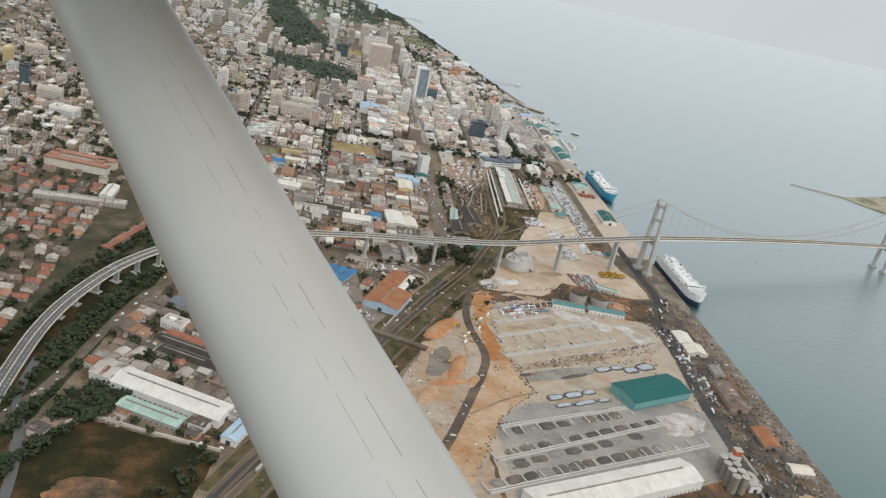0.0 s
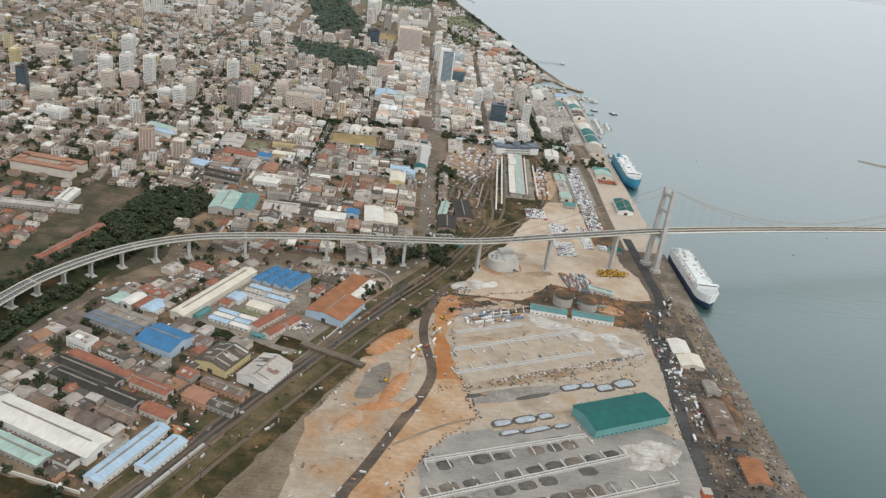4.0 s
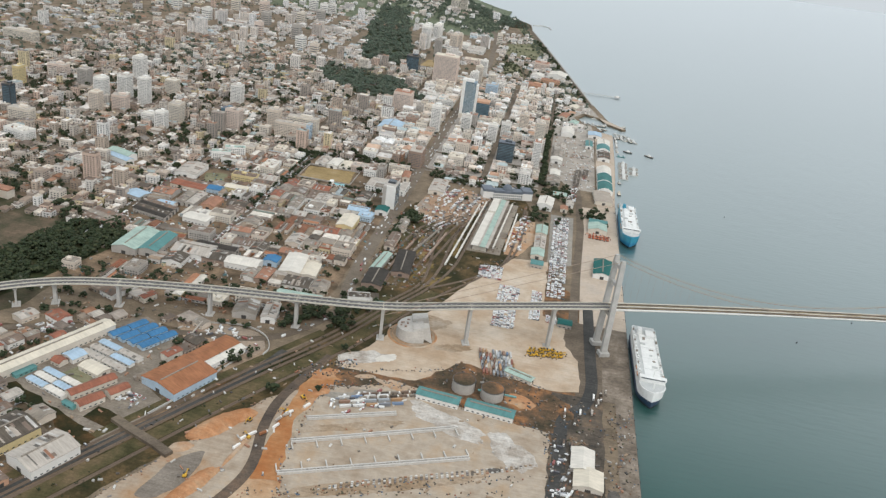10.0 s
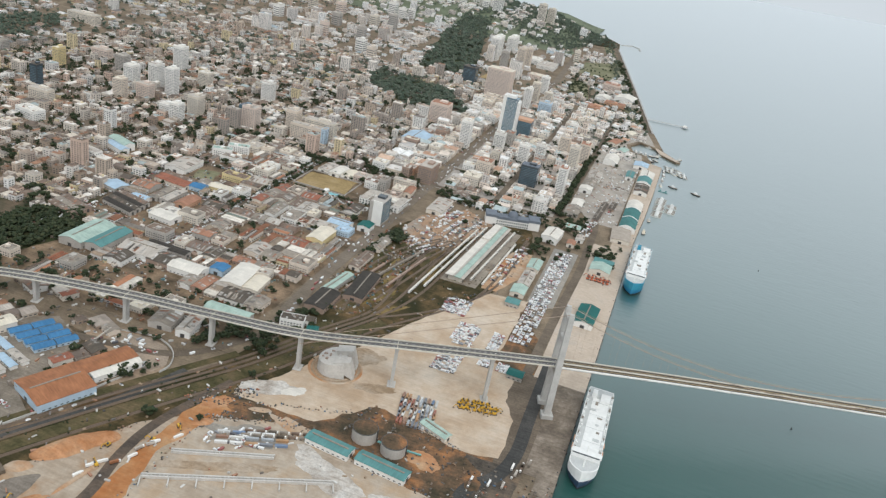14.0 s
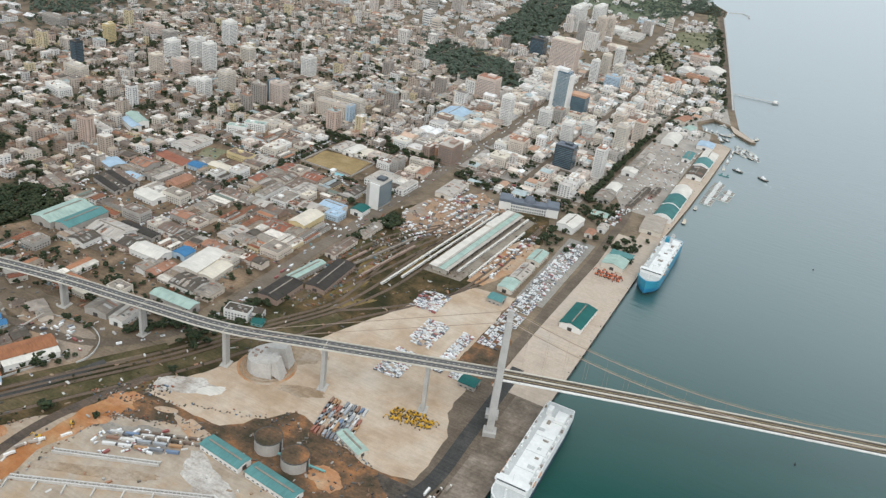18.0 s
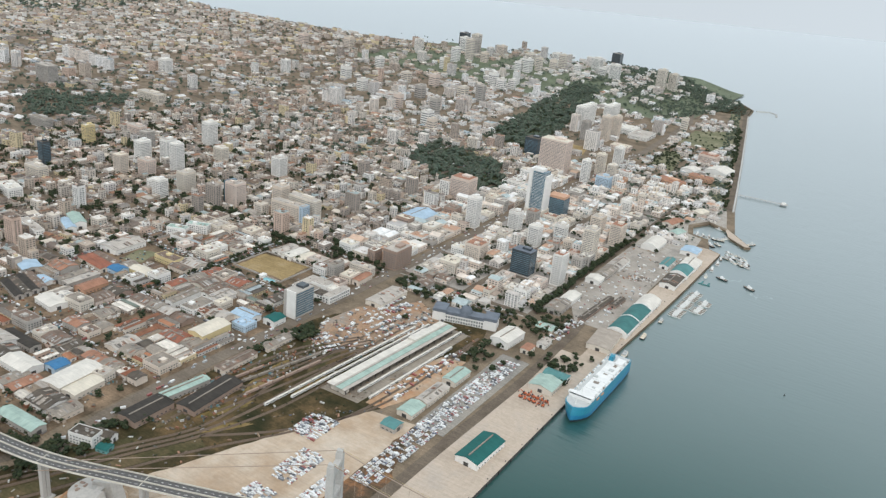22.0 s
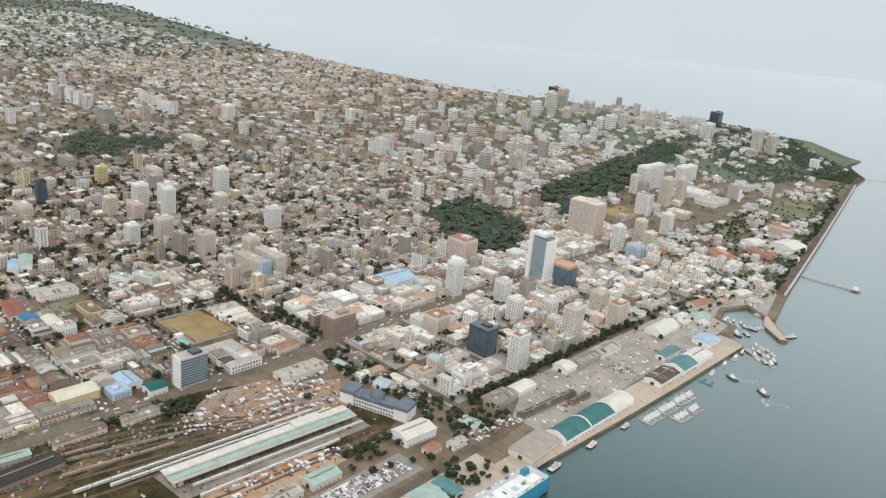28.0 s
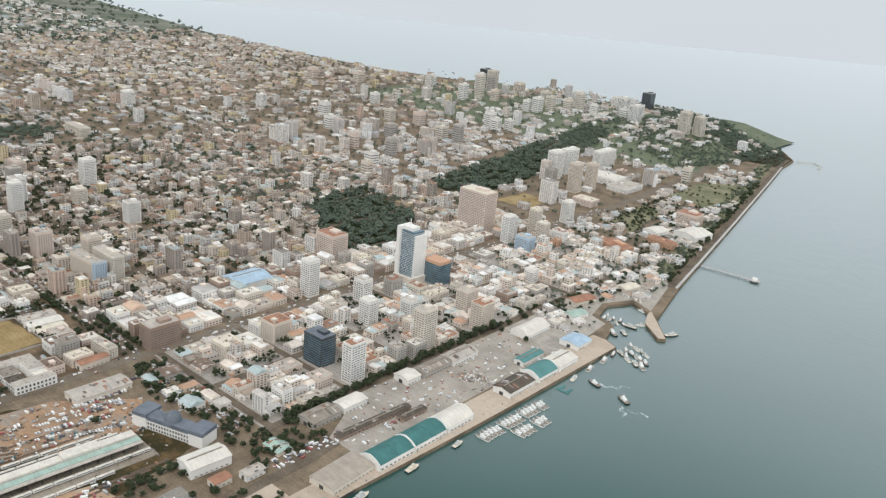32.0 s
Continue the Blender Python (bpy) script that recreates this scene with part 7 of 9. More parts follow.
# ---- yards: tanks, silos, walls, piles, machines ----
def tank(x, y, rad, h, label):
    r = root("storage_tank", label, "tank", "tanks", at=(x, y, G))
    m = Mesh()
    m.disc(0, 0, 0, rad, h, 28)
    m.obj("shell", GREYWALL, r)
    m = Mesh()
    m.disc(0, 0, h, rad * 1.02, .4, 28)
    m.obj("rim", STEEL_DARK, r)
    m = Mesh()
    m.disc(0, 0, h + .4, rad * .96, 1.2, 28, r2=.6)
    m.obj("roof", BROWN_SOIL, r)
    m = Mesh()
    m.box(rad + .3, 0, 0, .5, 1.4, h + 1)
    m.obj("stair", STEEL_DARK, r)


tank(-134, -208, 9, 9, "grey concrete tank with a dark stained roof")
tank(-111, -211, 9, 8, "grey tank with a sunken dark roof")
r = root("conveyor", "rusty conveyor between the tanks and the dock road", "conveyor", at=(0, 0, 0))
m = Mesh()
m.bar((-122, -214, 9), (-92, -206, 4), 1.2, 1)
m.obj("belt_bridge", TEAL_WALL, r)
for x, y, z in ((-115, -212, 7.6), (-104, -209, 5.6), (-95, -207, 4.2)):
    m = Mesh()
    m.box(x, y, G, .4, 1.2, z - G)
    m.obj("trestle", STEEL_DARK, r)
for i in range(4):
    for j in range(2):
        r = root("silo", "tall dark steel grain silo", "silo", "dock silos", at=(-93 + j * 7, -478 - i * 7.5, G))
        m = Mesh()
        m.disc(0, 0, 0, 3.2, 14, 18)
        m.obj("shell", R_GREY, r)
        m = Mesh()
        m.disc(0, 0, 14, 3.3, 1.5, 18, r2=.4)
        m.obj("cone_roof", R_LGREY, r)
r = root("loading_tower", "red and white loading tower beside the silos", "tower", at=(-81, -474, G))
for z, h, mt in ((0, 9, R_LGREY), (9, 5, WHITE), (14, 4, RED_MACHINE), (18, .6, R_LGREY)):
    m = Mesh()
    m.box(0, 0, z, 6, 6, h)
    m.obj("stage", mt, r)
m = Mesh()
m.bar((2, -2, 16), (14, -12, 6), 1.4, 1.4)
m.obj("chute", R_LGREY, r)
for x, y, sx, sy, h, wm, rm, lb in ((-74, -492, 9, 16, 6, WHITE, R_LGREY, "pale shed beside the silos"), (-40, -270, 16, 24, 3.5, GREYWALL, R_WHITE, "white roofed open dock shelter"), (-36, -290, 20, 20, 3.0, OFFWHITE, R_CREAM, "pale dock slab shelter"), (-36, -372, 17, 42, 5, BROWNWALL, R_BROWN, "rust brown shed on the dock"), (-22, -470, 18, 12, 4, GREYWALL, R_CREAM, "small pale dock platform shed"), (-30, -330, 10, 18, 4, GREYWALL, R_GREY, "small grey dock store building"), (-30, -430, 16, 26, 3, BROWNWALL, R_ORANGE, "rusty open canopy on the dock")):
    warehouse((x, y), sx, sy, h, radians(-1), wm, rm, lb, "dock sheds", False)

# bay walls of the yard: long low walls with cross walls
def bay_wall(x0, y0, x1, y1, cross, depth, n, label):
    r = root("bay_wall", label, "wall", "bay walls")
    m = Mesh()
    dx, dy = (x1 - x0), (y1 - y0)
    l = math.hypot(dx, dy)
    nx, ny = -dy / l * cross, dx / l * cross
    for off in (0, -2.3):
        m = Mesh()
        m.bar((x0 + nx * off, y0 + ny * off, G + 1), (x1 + nx * off, y1 + ny * off, G + 1), .9, 2.0)
        m.obj("long_wall", PALE_CONCRETE, r)
    m = Mesh()
    for i in range(int(l / 2.4)):
        t = (i + .5) / int(l / 2.4)
        m.bar((x0 + dx * t - nx * 2.0, y0 + dy * t - ny * 2.0, G + 1.2), (x0 + dx * t - nx * .3, y0 + dy * t - ny * .3, G + 1.2), .5, 1.2)
    tagged(m.obj("wall_ties", CONCRETE, r), kind="stuff")
    for i in range(n + 1):
        x, y = x0 + dx * i / n, y0 + dy * i / n
        m = Mesh()
        m.bar((x + nx * .5, y + ny * .5, G + .8), (x + nx * depth, y + ny * depth, G + .8), .8, 1.6)
        m.obj("cross_wall", PALE_CONCRETE, r)


bay_wall(-237, -314, -132, -262, -1, 7.5, 7, "double concrete wall with cross walls on pale ground")
bay_wall(-236, -345, -118, -290, 1, 7.5, 8, "double concrete wall facing a row of bays")
bay_wall(-236, -284, -177, -257, 1, 1.2, 2, "long plain double concrete wall")
bay_wall(-257, -454, -143, -408, -1, 9, 8, "bulk yard wall with storage bays")
bay_wall(-267, -492, -118, -424, 1, 9, 10, "bulk yard wall holding aggregate")
bay_wall(-278, -527, -88, -446, 1, 9, 13, "long bulk yard back wall with bays")


def heap(x, y, rx, ry, h, a, material, label, name="gravel_mound", group="gravel mounds", square=1.0):
    m = Mesh()
    c_, s_ = math.cos(a), math.sin(a)
    n, rings = 18, [(1, 0), (.86, .32), (.6, .7), (.3, .94), (.1, 1)]
    rows = []
    for k, (q, z) in enumerate(rings):
        rows.append([])
        for i in range(n):
            t = 2 * math.pi * i / n
            j = 1 + .22 * noise.noise((x + math.cos(t) * 1.5, y + math.sin(t) * 1.5, k * .6))
            px, py = rx * q * j * math.copysign(abs(math.cos(t)) ** square, math.cos(t)), ry * q * j * math.copysign(abs(math.sin(t)) ** square, math.sin(t))
            rows[-1].append((x + px * c_ - py * s_, y + px * s_ + py * c_, G + .05 + h * z))
    k0 = len(m.v)
    for row in rows:
        m.v.extend(row)
    for k in range(len(rows) - 1):
        for i in range(n):
            j = (i + 1) % n
            m.f.append((k * n + i, k * n + j, (k + 1) * n + j, (k + 1) * n + i))
            m.m.append(0)
    m.f.append(tuple((len(rows) - 1) * n + i for i in range(n)))
    m.m.append(0)
    return tagged(m.obj(name, material), label, "heap", group)


AGGREGATE = [COAL, patchy("brown_aggregate", (0.13, 0.105, 0.085), (0.165, 0.135, 0.11), (0.20, 0.165, 0.135), 0.1), patchy("pale_aggregate", (0.19, 0.18, 0.165), (0.23, 0.215, 0.195), (0.27, 0.25, 0.225), 0.1), COAL]
for x0, y0, x1, y1, n, keep in ((-250, -456, -150, -416, 8, .75), (-261, -484, -122, -421, 10, .9), (-256, -496, -140, -441, 8, .8), (-276, -519, -128, -455, 12, .85)):
    for i in range(n):
        if RND.random() < keep:
            t = (i + .5) / n
            heap(x0 + (x1 - x0) * t + RND.uniform(-1, 1), y0 + (y1 - y0) * t, RND.uniform(5.4, 7.2), RND.uniform(3.6, 5.2), RND.uniform(.9, 2.2), Y25 + RND.uniform(-.1, .1), RND.choice(AGGREGATE), "low flat-topped heap of aggregate in a bay", square=.62)
SHEETING = mat("grey_blue_sheeting", (0.36, 0.39, 0.42), small=0.8, large=0.2, depth=0.3, rough=0.5)
for x, y, rx, ry in ((-146, -347, 10, 4.4), (-131, -341, 8, 4), (-118, -342, 9, 5.5), (-101, -333, 11, 6.5), (-203, -402, 9, 4.6), (-186, -395, 11, 4.6), (-170, -388, 7, 4), (-198, -412, 9, 3.2), (-178, -405, 14, 3.2), (-160, -398, 8, 3)):
    heap(x, y, rx, ry, 1.0, Y25, R_DARK, "black plastic edge sheet round a heap", "edge_sheet", "covered mounds", .7)
    heap(x, y, rx * .84, ry * .78, 1.7, Y25, SHEETING, "heap covered with pale grey-blue sheeting", "covered_mound", "covered mounds", .6)
for x, y, rx, ry in ((-176, -364, 16, 2.6), (-168, -414, 12, 2.0), (-100, -298, 6, 2.5), (-222, -372, 7, 2.4)):
    heap(x, y, rx, ry, 1.2, Y25, COAL, "long dark heap of coal-grey spoil")
for x, y, rx, ry, h, a, mt in ((-291, -312, 24, 9, 4.5, 58, RED_EARTH), (-281, -298, 14, 8, 3.5, 50, RED_EARTH), (-281, -372, 24, 6, 3.0, 68, RED_EARTH), (-290, -397, 16, 5, 2.4, 20, RED_EARTH), (-303, -340, 8, 5, 2, 30, EARTH), (-270, -392, 12, 4, 1.6, 62, EARTH), (-240, -268, 10, 3, 1.4, 80, RED_EARTH), (-236, -250, 8, 4, 1.6, 40, RED_EARTH), (-310, -420, 16, 7, 3, 60, EARTH), (-268, -330, 20, 2, 1.2, 82, EARTH)):
    heap(x, y, rx, ry, h, radians(a), mt, "bare mound of orange earth", "earth_mound", "earth mounds")


def machine(x, y, a, material, label):
    r = root("excavator", label, "excavator", "earth movers", at=(x, y, G + .15), turn=a)
    for s in (-1, 1):
        m = Mesh()
        m.box(s * 1.0, 0, 0, .6, 3.4, .8)
        m.obj("track", STEEL_DARK, r)
    m = Mesh()
    m.box(0, -.3, .8, 2.2, 2.8, 1.2)
    m.obj("body", material, r)
    m = Mesh()
    m.box(-.6, .5, 2.0, .9, 1.2, 1.1)
    m.obj("cab", GLASS_DARK, r)
    m = Mesh()
    m.bar((.3, 1, 1.8), (.3, 3.6, 3.6), .4, .5)
    m.bar((.3, 3.6, 3.6), (.3, 5.2, 1.4), .35, .4)
    m.obj("boom", material, r)
    m = Mesh()
    m.box(.3, 5.3, .7, .9, .7, .8)
    m.obj("bucket", STEEL_DARK, r)


for i in range(22):
    machine(-86 + (i % 8) * 3.8 + RND.uniform(-1, 1), -138 + (i // 8) * 5 + (i % 8) * .9, RND.uniform(0, 6), YELLOW_MACHINE, "yellow excavator parked in a rough row")
for i in range(12):
    machine(-34 + (i % 6) * 4.2, 158 + (i // 6) * 7, RND.uniform(0, 6), RED_MACHINE, "rust red machine parked on the quay")
for x, y, a in ((-266, -318, 1), (-252, -282, 2), (-246, -262, 4), (-288, -366, 0), (-272, -300, 3)):
    machine(x, y, a, YELLOW_MACHINE, "yellow excavator on the earth works")


def container(x, y, a, z=0.0, n=None):
    r = root("shipping_container", "painted steel shipping container in a loose stack", "container", "containers", at=(x, y, G + .15 + z), turn=a)
    m = Mesh()
    m.box(0, 0, 0, 8.4, 1.75, 1.8)
    m.obj("body", CONTAINER, r)
    m = Mesh()
    m.box(4.22, 0, .1, .1, 1.6, 1.6)
    m.obj("door", STEEL_DARK, r)


for i in range(60):
    u, v = (i % 10) * 2.9, (i // 10) * 7.2
    if RND.random() < .85:
        container(-128 + u + v * .18 + RND.uniform(-.3, .3), -148 - v * .8 + u * .1 + RND.uniform(-.5, .5), radians(98 + RND.uniform(-3, 3)), RND.choice((0, 0, 0, 1.85)) if i % 3 == 0 else 0)
for i in range(14):
    container(-214 + (i % 5) * 9 - (i // 5) * 2, -262 + (i // 5) * 5 + (i % 5) * 4, radians(25 + RND.uniform(-2, 2)))


# ---- railway: tracks and trains ----
def track(line):
    m = Mesh()
    for s in (-.55, .55):
        m.sweep([(x, y, G + .32) for x, y in line], [(s - .07, -.12), (s + .07, -.12), (s + .07, .1), (s - .07, .1)])
    tagged(m.obj("rail_track", RAIL), "pair of rusty rails", "railway", kind="structure")
    m = Mesh()
    m.sweep([(x, y, G) for x, y in line], [(-1.7, 0), (1.7, 0), (1.2, .22), (-1.2, .22)])
    tagged(m.obj("rail_bed", BALLAST), "brown stone ballast bed", "railway", kind="structure")


BALLAST = mat("brown_ballast", (0.132, 0.096, 0.066), small=2.0, large=0.05, depth=0.3)
TRUNK = [(-442, -556), (-392, -450), (-337, -339), (-290, -250), (-246, -172), (-215, -100), (-192, -50)]
WEEDS = patchy("weedy_grass", (0.048, 0.046, 0.02), (0.088, 0.074, 0.036), (0.145, 0.105, 0.06), 0.05)
strip("ground", smooth([(x + 8, y - 4) for x, y in TRUNK], 4), 11, 0.12, WEEDS, "weedy grass between the tracks", "verge")
strip("ground", smooth([(x - 15, y + 7) for x, y in TRUNK[:5]], 4), 7, 0.11, WEEDS, "weedy grass bank beside the tracks", "verge")
DRY_WEEDS = patchy("dry_yellow_weeds", (0.11, 0.085, 0.03), (0.19, 0.135, 0.055), (0.25, 0.175, 0.085), 0.08)
for x, y, rx, ry, a, mt in ((-226, -40, 9, 26, 5, WEEDS), (-214, 44, 7, 30, -8, DRY_WEEDS), (-204, -14, 5, 22, 20, DRY_WEEDS), (-236, 70, 6, 26, 0, WEEDS), (-196, 90, 5, 26, -10, WEEDS), (-222, 110, 10, 9, 0, WEEDS), (-228, -110, 8, 30, 12, WEEDS), (-186, -30, 4, 20, 34, DRY_WEEDS), (-246, -130, 10, 16, 15, WEEDS), (-300, -262, 5, 40, 28, DRY_WEEDS), (-360, -400, 6, 44, 26, WEEDS), (-180, 60, 4, 24, -5, DRY_WEEDS)):
    patch(x, y, rx, ry, radians(-a), .075 + .004 * (rx % 4), mt, "weeds spreading over the railway land", category="verge")
for i, d in enumerate((-9.5, -4.5, 0.5, 15.5)):
    track(smooth([(x + d, y - d * .4) for x, y in TRUNK] + [(-178 + d * 2.2, 0), (-172 + d * 3.2, 60), (-164 + d * 3.2, 226)], 5))
for i in range(6):
    track(smooth([(-252 + i * 9, -90 + i * 14), (-246 + i * 8, -20), (-238 + i * 8.5, 40), (-226 + i * 8, 100), (-200 + i * 5, 150)], 5))
track(smooth([(-192, -50), (-150, -4), (-118, 62), (-112, 150), (-112, 210)], 5))


def wagon(x, y, a, material, label, group, length=12.0, name="rail_wagon"):
    r = root(name, label, "train", group, at=(x, y, G + .42), turn=a)
    m = Mesh()
    m.box(0, 0, .6, 1.9, length - .5, 1.7)
    m.obj("body", material, r)
    m = Mesh()
    m.box(0, 0, 2.3, 1.6, length - .6, .25)
    m.obj("roof", R_WHITE if material is WHITE else material, r)
    for s in (-1, 1):
        m = Mesh()
        m.box(0, s * length * .32, 0, 1.5, 2.0, .6)
        m.obj("bogie", STEEL_DARK, r)
    if material is WHITE:
        for s in (-1, 1):
            m = Mesh()
            m.box(s * .96, 0, 1.4, .04, length - 1.6, .55)
            m.obj("window_strip", GLASS_DARK, r)


for x0, y0, x1, y1, n, mt in ((-184, 8, -171, 200, 15, WHITE), (-176, 30, -164, 214, 13, WHITE), (-141, 72, -132, 222, 11, WHITE), (-128, 70, -123, 190, 9, WHITE), (-206, 10, -196, 90, 6, BROWNWALL), (-222, 20, -205, 100, 5, R_GREY), (-236, -20, -226, 50, 5, BROWNWALL), (-428, -530, -396, -460, 5, GREYWALL)):
    for i in range(n):
        t = (i + .5) / n
        wagon(x0 + (x1 - x0) * t, y0 + (y1 - y0) * t, math.atan2(y1 - y0, x1 - x0) - math.pi / 2, mt, "white passenger coach in a long train" if mt is WHITE else "rusty freight wagon on a siding", "trains", math.hypot(x1 - x0, y1 - y0) / n - .4)
placed(warehouse, (-224, -10), 18, 54, 5, radians(4), BROWNWALL, R_TAR, "long dark engine shed beside the tracks", pitch=.1)
placed(warehouse, (-246, -18), 9, 44, 5, radians(-6), GREYWALL, R_PGREEN, "shed with a green roof along the avenue")
placed(warehouse, (-242.5, -56), 19, 36, 5.5, 0, BROWNWALL, R_TAR, "large dark-roofed engine hall", pitch=.1)
placed(warehouse, (-247, 40), 10, 40, 4.5, 0, BEIGE, R_BROWN, "brown-roofed shed beside the railway")
placed(warehouse, (-246, 90), 10, 36, 4.5, 0, BEIGE, R_GREY, "grey-roofed shed beside the railway")


# ---- fill of the city: lots between the streets ----
def lots(xs, ys, size, rnd, gap):
    out = []
    for x0, x1 in zip(xs, xs[1:]):
        for y0, y1 in zip(ys, ys[1:]):
            out += [(a + gap, b + gap, c - gap, d - gap) for a, b, c, d in split_lot(x0 + 5, y0 + 5, x1 - 5, y1 - 5, size, rnd)]
    return out


far_walls, rnd = Mesh(), random.Random(11)
INLAND_ROOFS = mat("inland_roofs", (0.32, 0.30, 0.28), (0.46, 0.44, 0.42), (0.23, 0.21, 0.19), (0.20, 0.165, 0.14), (0.34, 0.30, 0.26), (0.60, 0.58, 0.56), (0.26, 0.175, 0.13), (0.18, 0.165, 0.152), (0.29, 0.31, 0.32), (0.68, 0.66, 0.64), small=0.5, depth=0.2)
# Downtown walls whitened, with the haze over them put into the colour.
DOWN_WALLS = mat("downtown_walls", (0.78, 0.74, 0.69), (0.80, 0.78, 0.75), (0.70, 0.60, 0.52), (0.76, 0.70, 0.64), (0.62, 0.57, 0.53), (0.80, 0.77, 0.73), (0.72, 0.62, 0.54), (0.66, 0.58, 0.48), depth=0.14)
DOWN_ROOFS = mat("downtown_roofs", (0.62, 0.59, 0.56), (0.74, 0.72, 0.69), (0.50, 0.46, 0.42), (0.46, 0.29, 0.20), (0.66, 0.57, 0.49), (0.76, 0.75, 0.73), (0.42, 0.40, 0.38), (0.60, 0.54, 0.48), (0.40, 0.46, 0.46), (0.70, 0.66, 0.60), (0.34, 0.27, 0.22), (0.56, 0.40, 0.30), small=0.5, depth=0.2)


def far_building(x, y, sx, sy, h, a, base=G, windows=True, pitched=False, m=None):
    """One simple building of the joined far city: walls 0, roof 1, panes 2."""
    m = m or far_walls
    m.box(x, y, base - 1, sx, sy, h + 1, a, 0)
    c, s = math.cos(a), math.sin(a)
    if pitched:
        up, hip = min(sx, sy) * .22, rnd.choice((.02, .02, .04, .25))
        k = [(-sx / 2 - .4, -sy / 2 - .4), (sx / 2 + .4, -sy / 2 - .4), (sx / 2 + .4, sy / 2 + .4), (-sx / 2 - .4, sy / 2 + .4)]
        p = [(x + u * c - v * s, y + u * s + v * c, base + h + .05) for u, v in k]
        e = [(-sx / 2 + hip * sx, 0), (sx / 2 - hip * sx, 0)] if sx > sy else [(0, -sy / 2 + hip * sy), (0, sy / 2 - hip * sy)]
        q = [(x + u * c - v * s, y + u * s + v * c, base + h + up) for u, v in e]
        k0 = len(m.v)
        m.v.extend(p + q)
        fs = [(0, 1, 5, 4), (1, 2, 5), (2, 3, 4, 5), (3, 0, 4)] if sx > sy else [(0, 1, 4), (1, 2, 5, 4), (2, 3, 5), (3, 0, 4, 5)]
        for f in fs:
            m.f.append(tuple(k0 + i for i in f))
            m.m.append(1)
    else:
        m.box(x, y, base + h + .02, sx - .6, sy - .6, .25, a, 1)
        for _ in range(rnd.choice((1, 1, 2, 3, 5))):
            m.box(x + rnd.uniform(-.33, .33) * sx, y + rnd.uniform(-.33, .33) * sy, base + h + .25, sx * rnd.uniform(.07, .32), sy * rnd.uniform(.07, .32), rnd.uniform(.5, 2.4), a, rnd.choice((0, 1)))
    if rnd.random() < .45 and min(sx, sy) > 7:
        u, v = rnd.choice((-.5, .5)) * sx * .9, rnd.uniform(-.3, .3) * sy
        m.box(x + u * c - v * s, y + u * s + v * c, base - 1, sx * rnd.uniform(.25, .5), sy * rnd.uniform(.3, .7), 1 + h * rnd.uniform(.35, .8), a, 0, 0)
    for _ in range(rnd.choice((0, 0, 1, 2, 3))):
        u, v = rnd.uniform(-.62, .62) * sx, rnd.choice((-.56, .56)) * sy
        m.box(x + u * c - v * s, y + u * s + v * c, base - .5, rnd.uniform(1.5, 4), rnd.uniform(1.2, 2.6), rnd.uniform(2.4, 3.4), a, 1)
    if windows:
        rows = max(1, int((h - .5) / 2.4))
        for r in range(rows):
            z0 = base + .8 + r * 2.4
            z1 = z0 + 1.05
            for nx, ny, long, off in ((0, -1, sx, sy / 2), (1, 0, sy, sx / 2), (-1, 0, sy, sx / 2), (0, 1, sx, sy / 2)):
                n = max(1, int(long / 3.6))
                for i in range(n):
                    t = (i - (n - 1) / 2) * 3.6
                    ends = []
                    for t2 in (t - 1.0, t + 1.0):
                        u, v = nx * (off + .06) - ny * t2, ny * (off + .06) + nx * t2
                        ends.append((x + u * c - v * s, y + u * s + v * c))
                    (ax, ay), (bx, by) = ends
                    m.face([(ax, ay, z0), (bx, by, z0), (bx, by, z1), (ax, ay, z1)], 2)


mid_mesh = Mesh()
TREES, made = [], {"shop": 0, "block": 0, "house": 0}
# rows of trees along the streets
rows_rnd = random.Random(61)
for y in STREETS_X:
    for side in (-1, 1):
        for i in range(92):
            if rows_rnd.random() < (.85 if y == 290 else .34 if y > 200 else .2):
                TREES.append((-276 - i * 8 + rows_rnd.uniform(-2, 2), y + side * {171: 7.2, 290: 9.2}.get(y, 4.6), rows_rnd.uniform(.5, .95)))
for x in STREETS_Y:
    for side in (-1, 1):
        for i in range(88):
            if rows_rnd.random() < (.34 if i > 30 else .2):
                TREES.append((x + side * 5, 20 + i * (3 if x > -500 else 10) + rows_rnd.uniform(-3, 3), rows_rnd.uniform(.5, .95)))

near_mesh, west_mesh = Mesh(), Mesh()

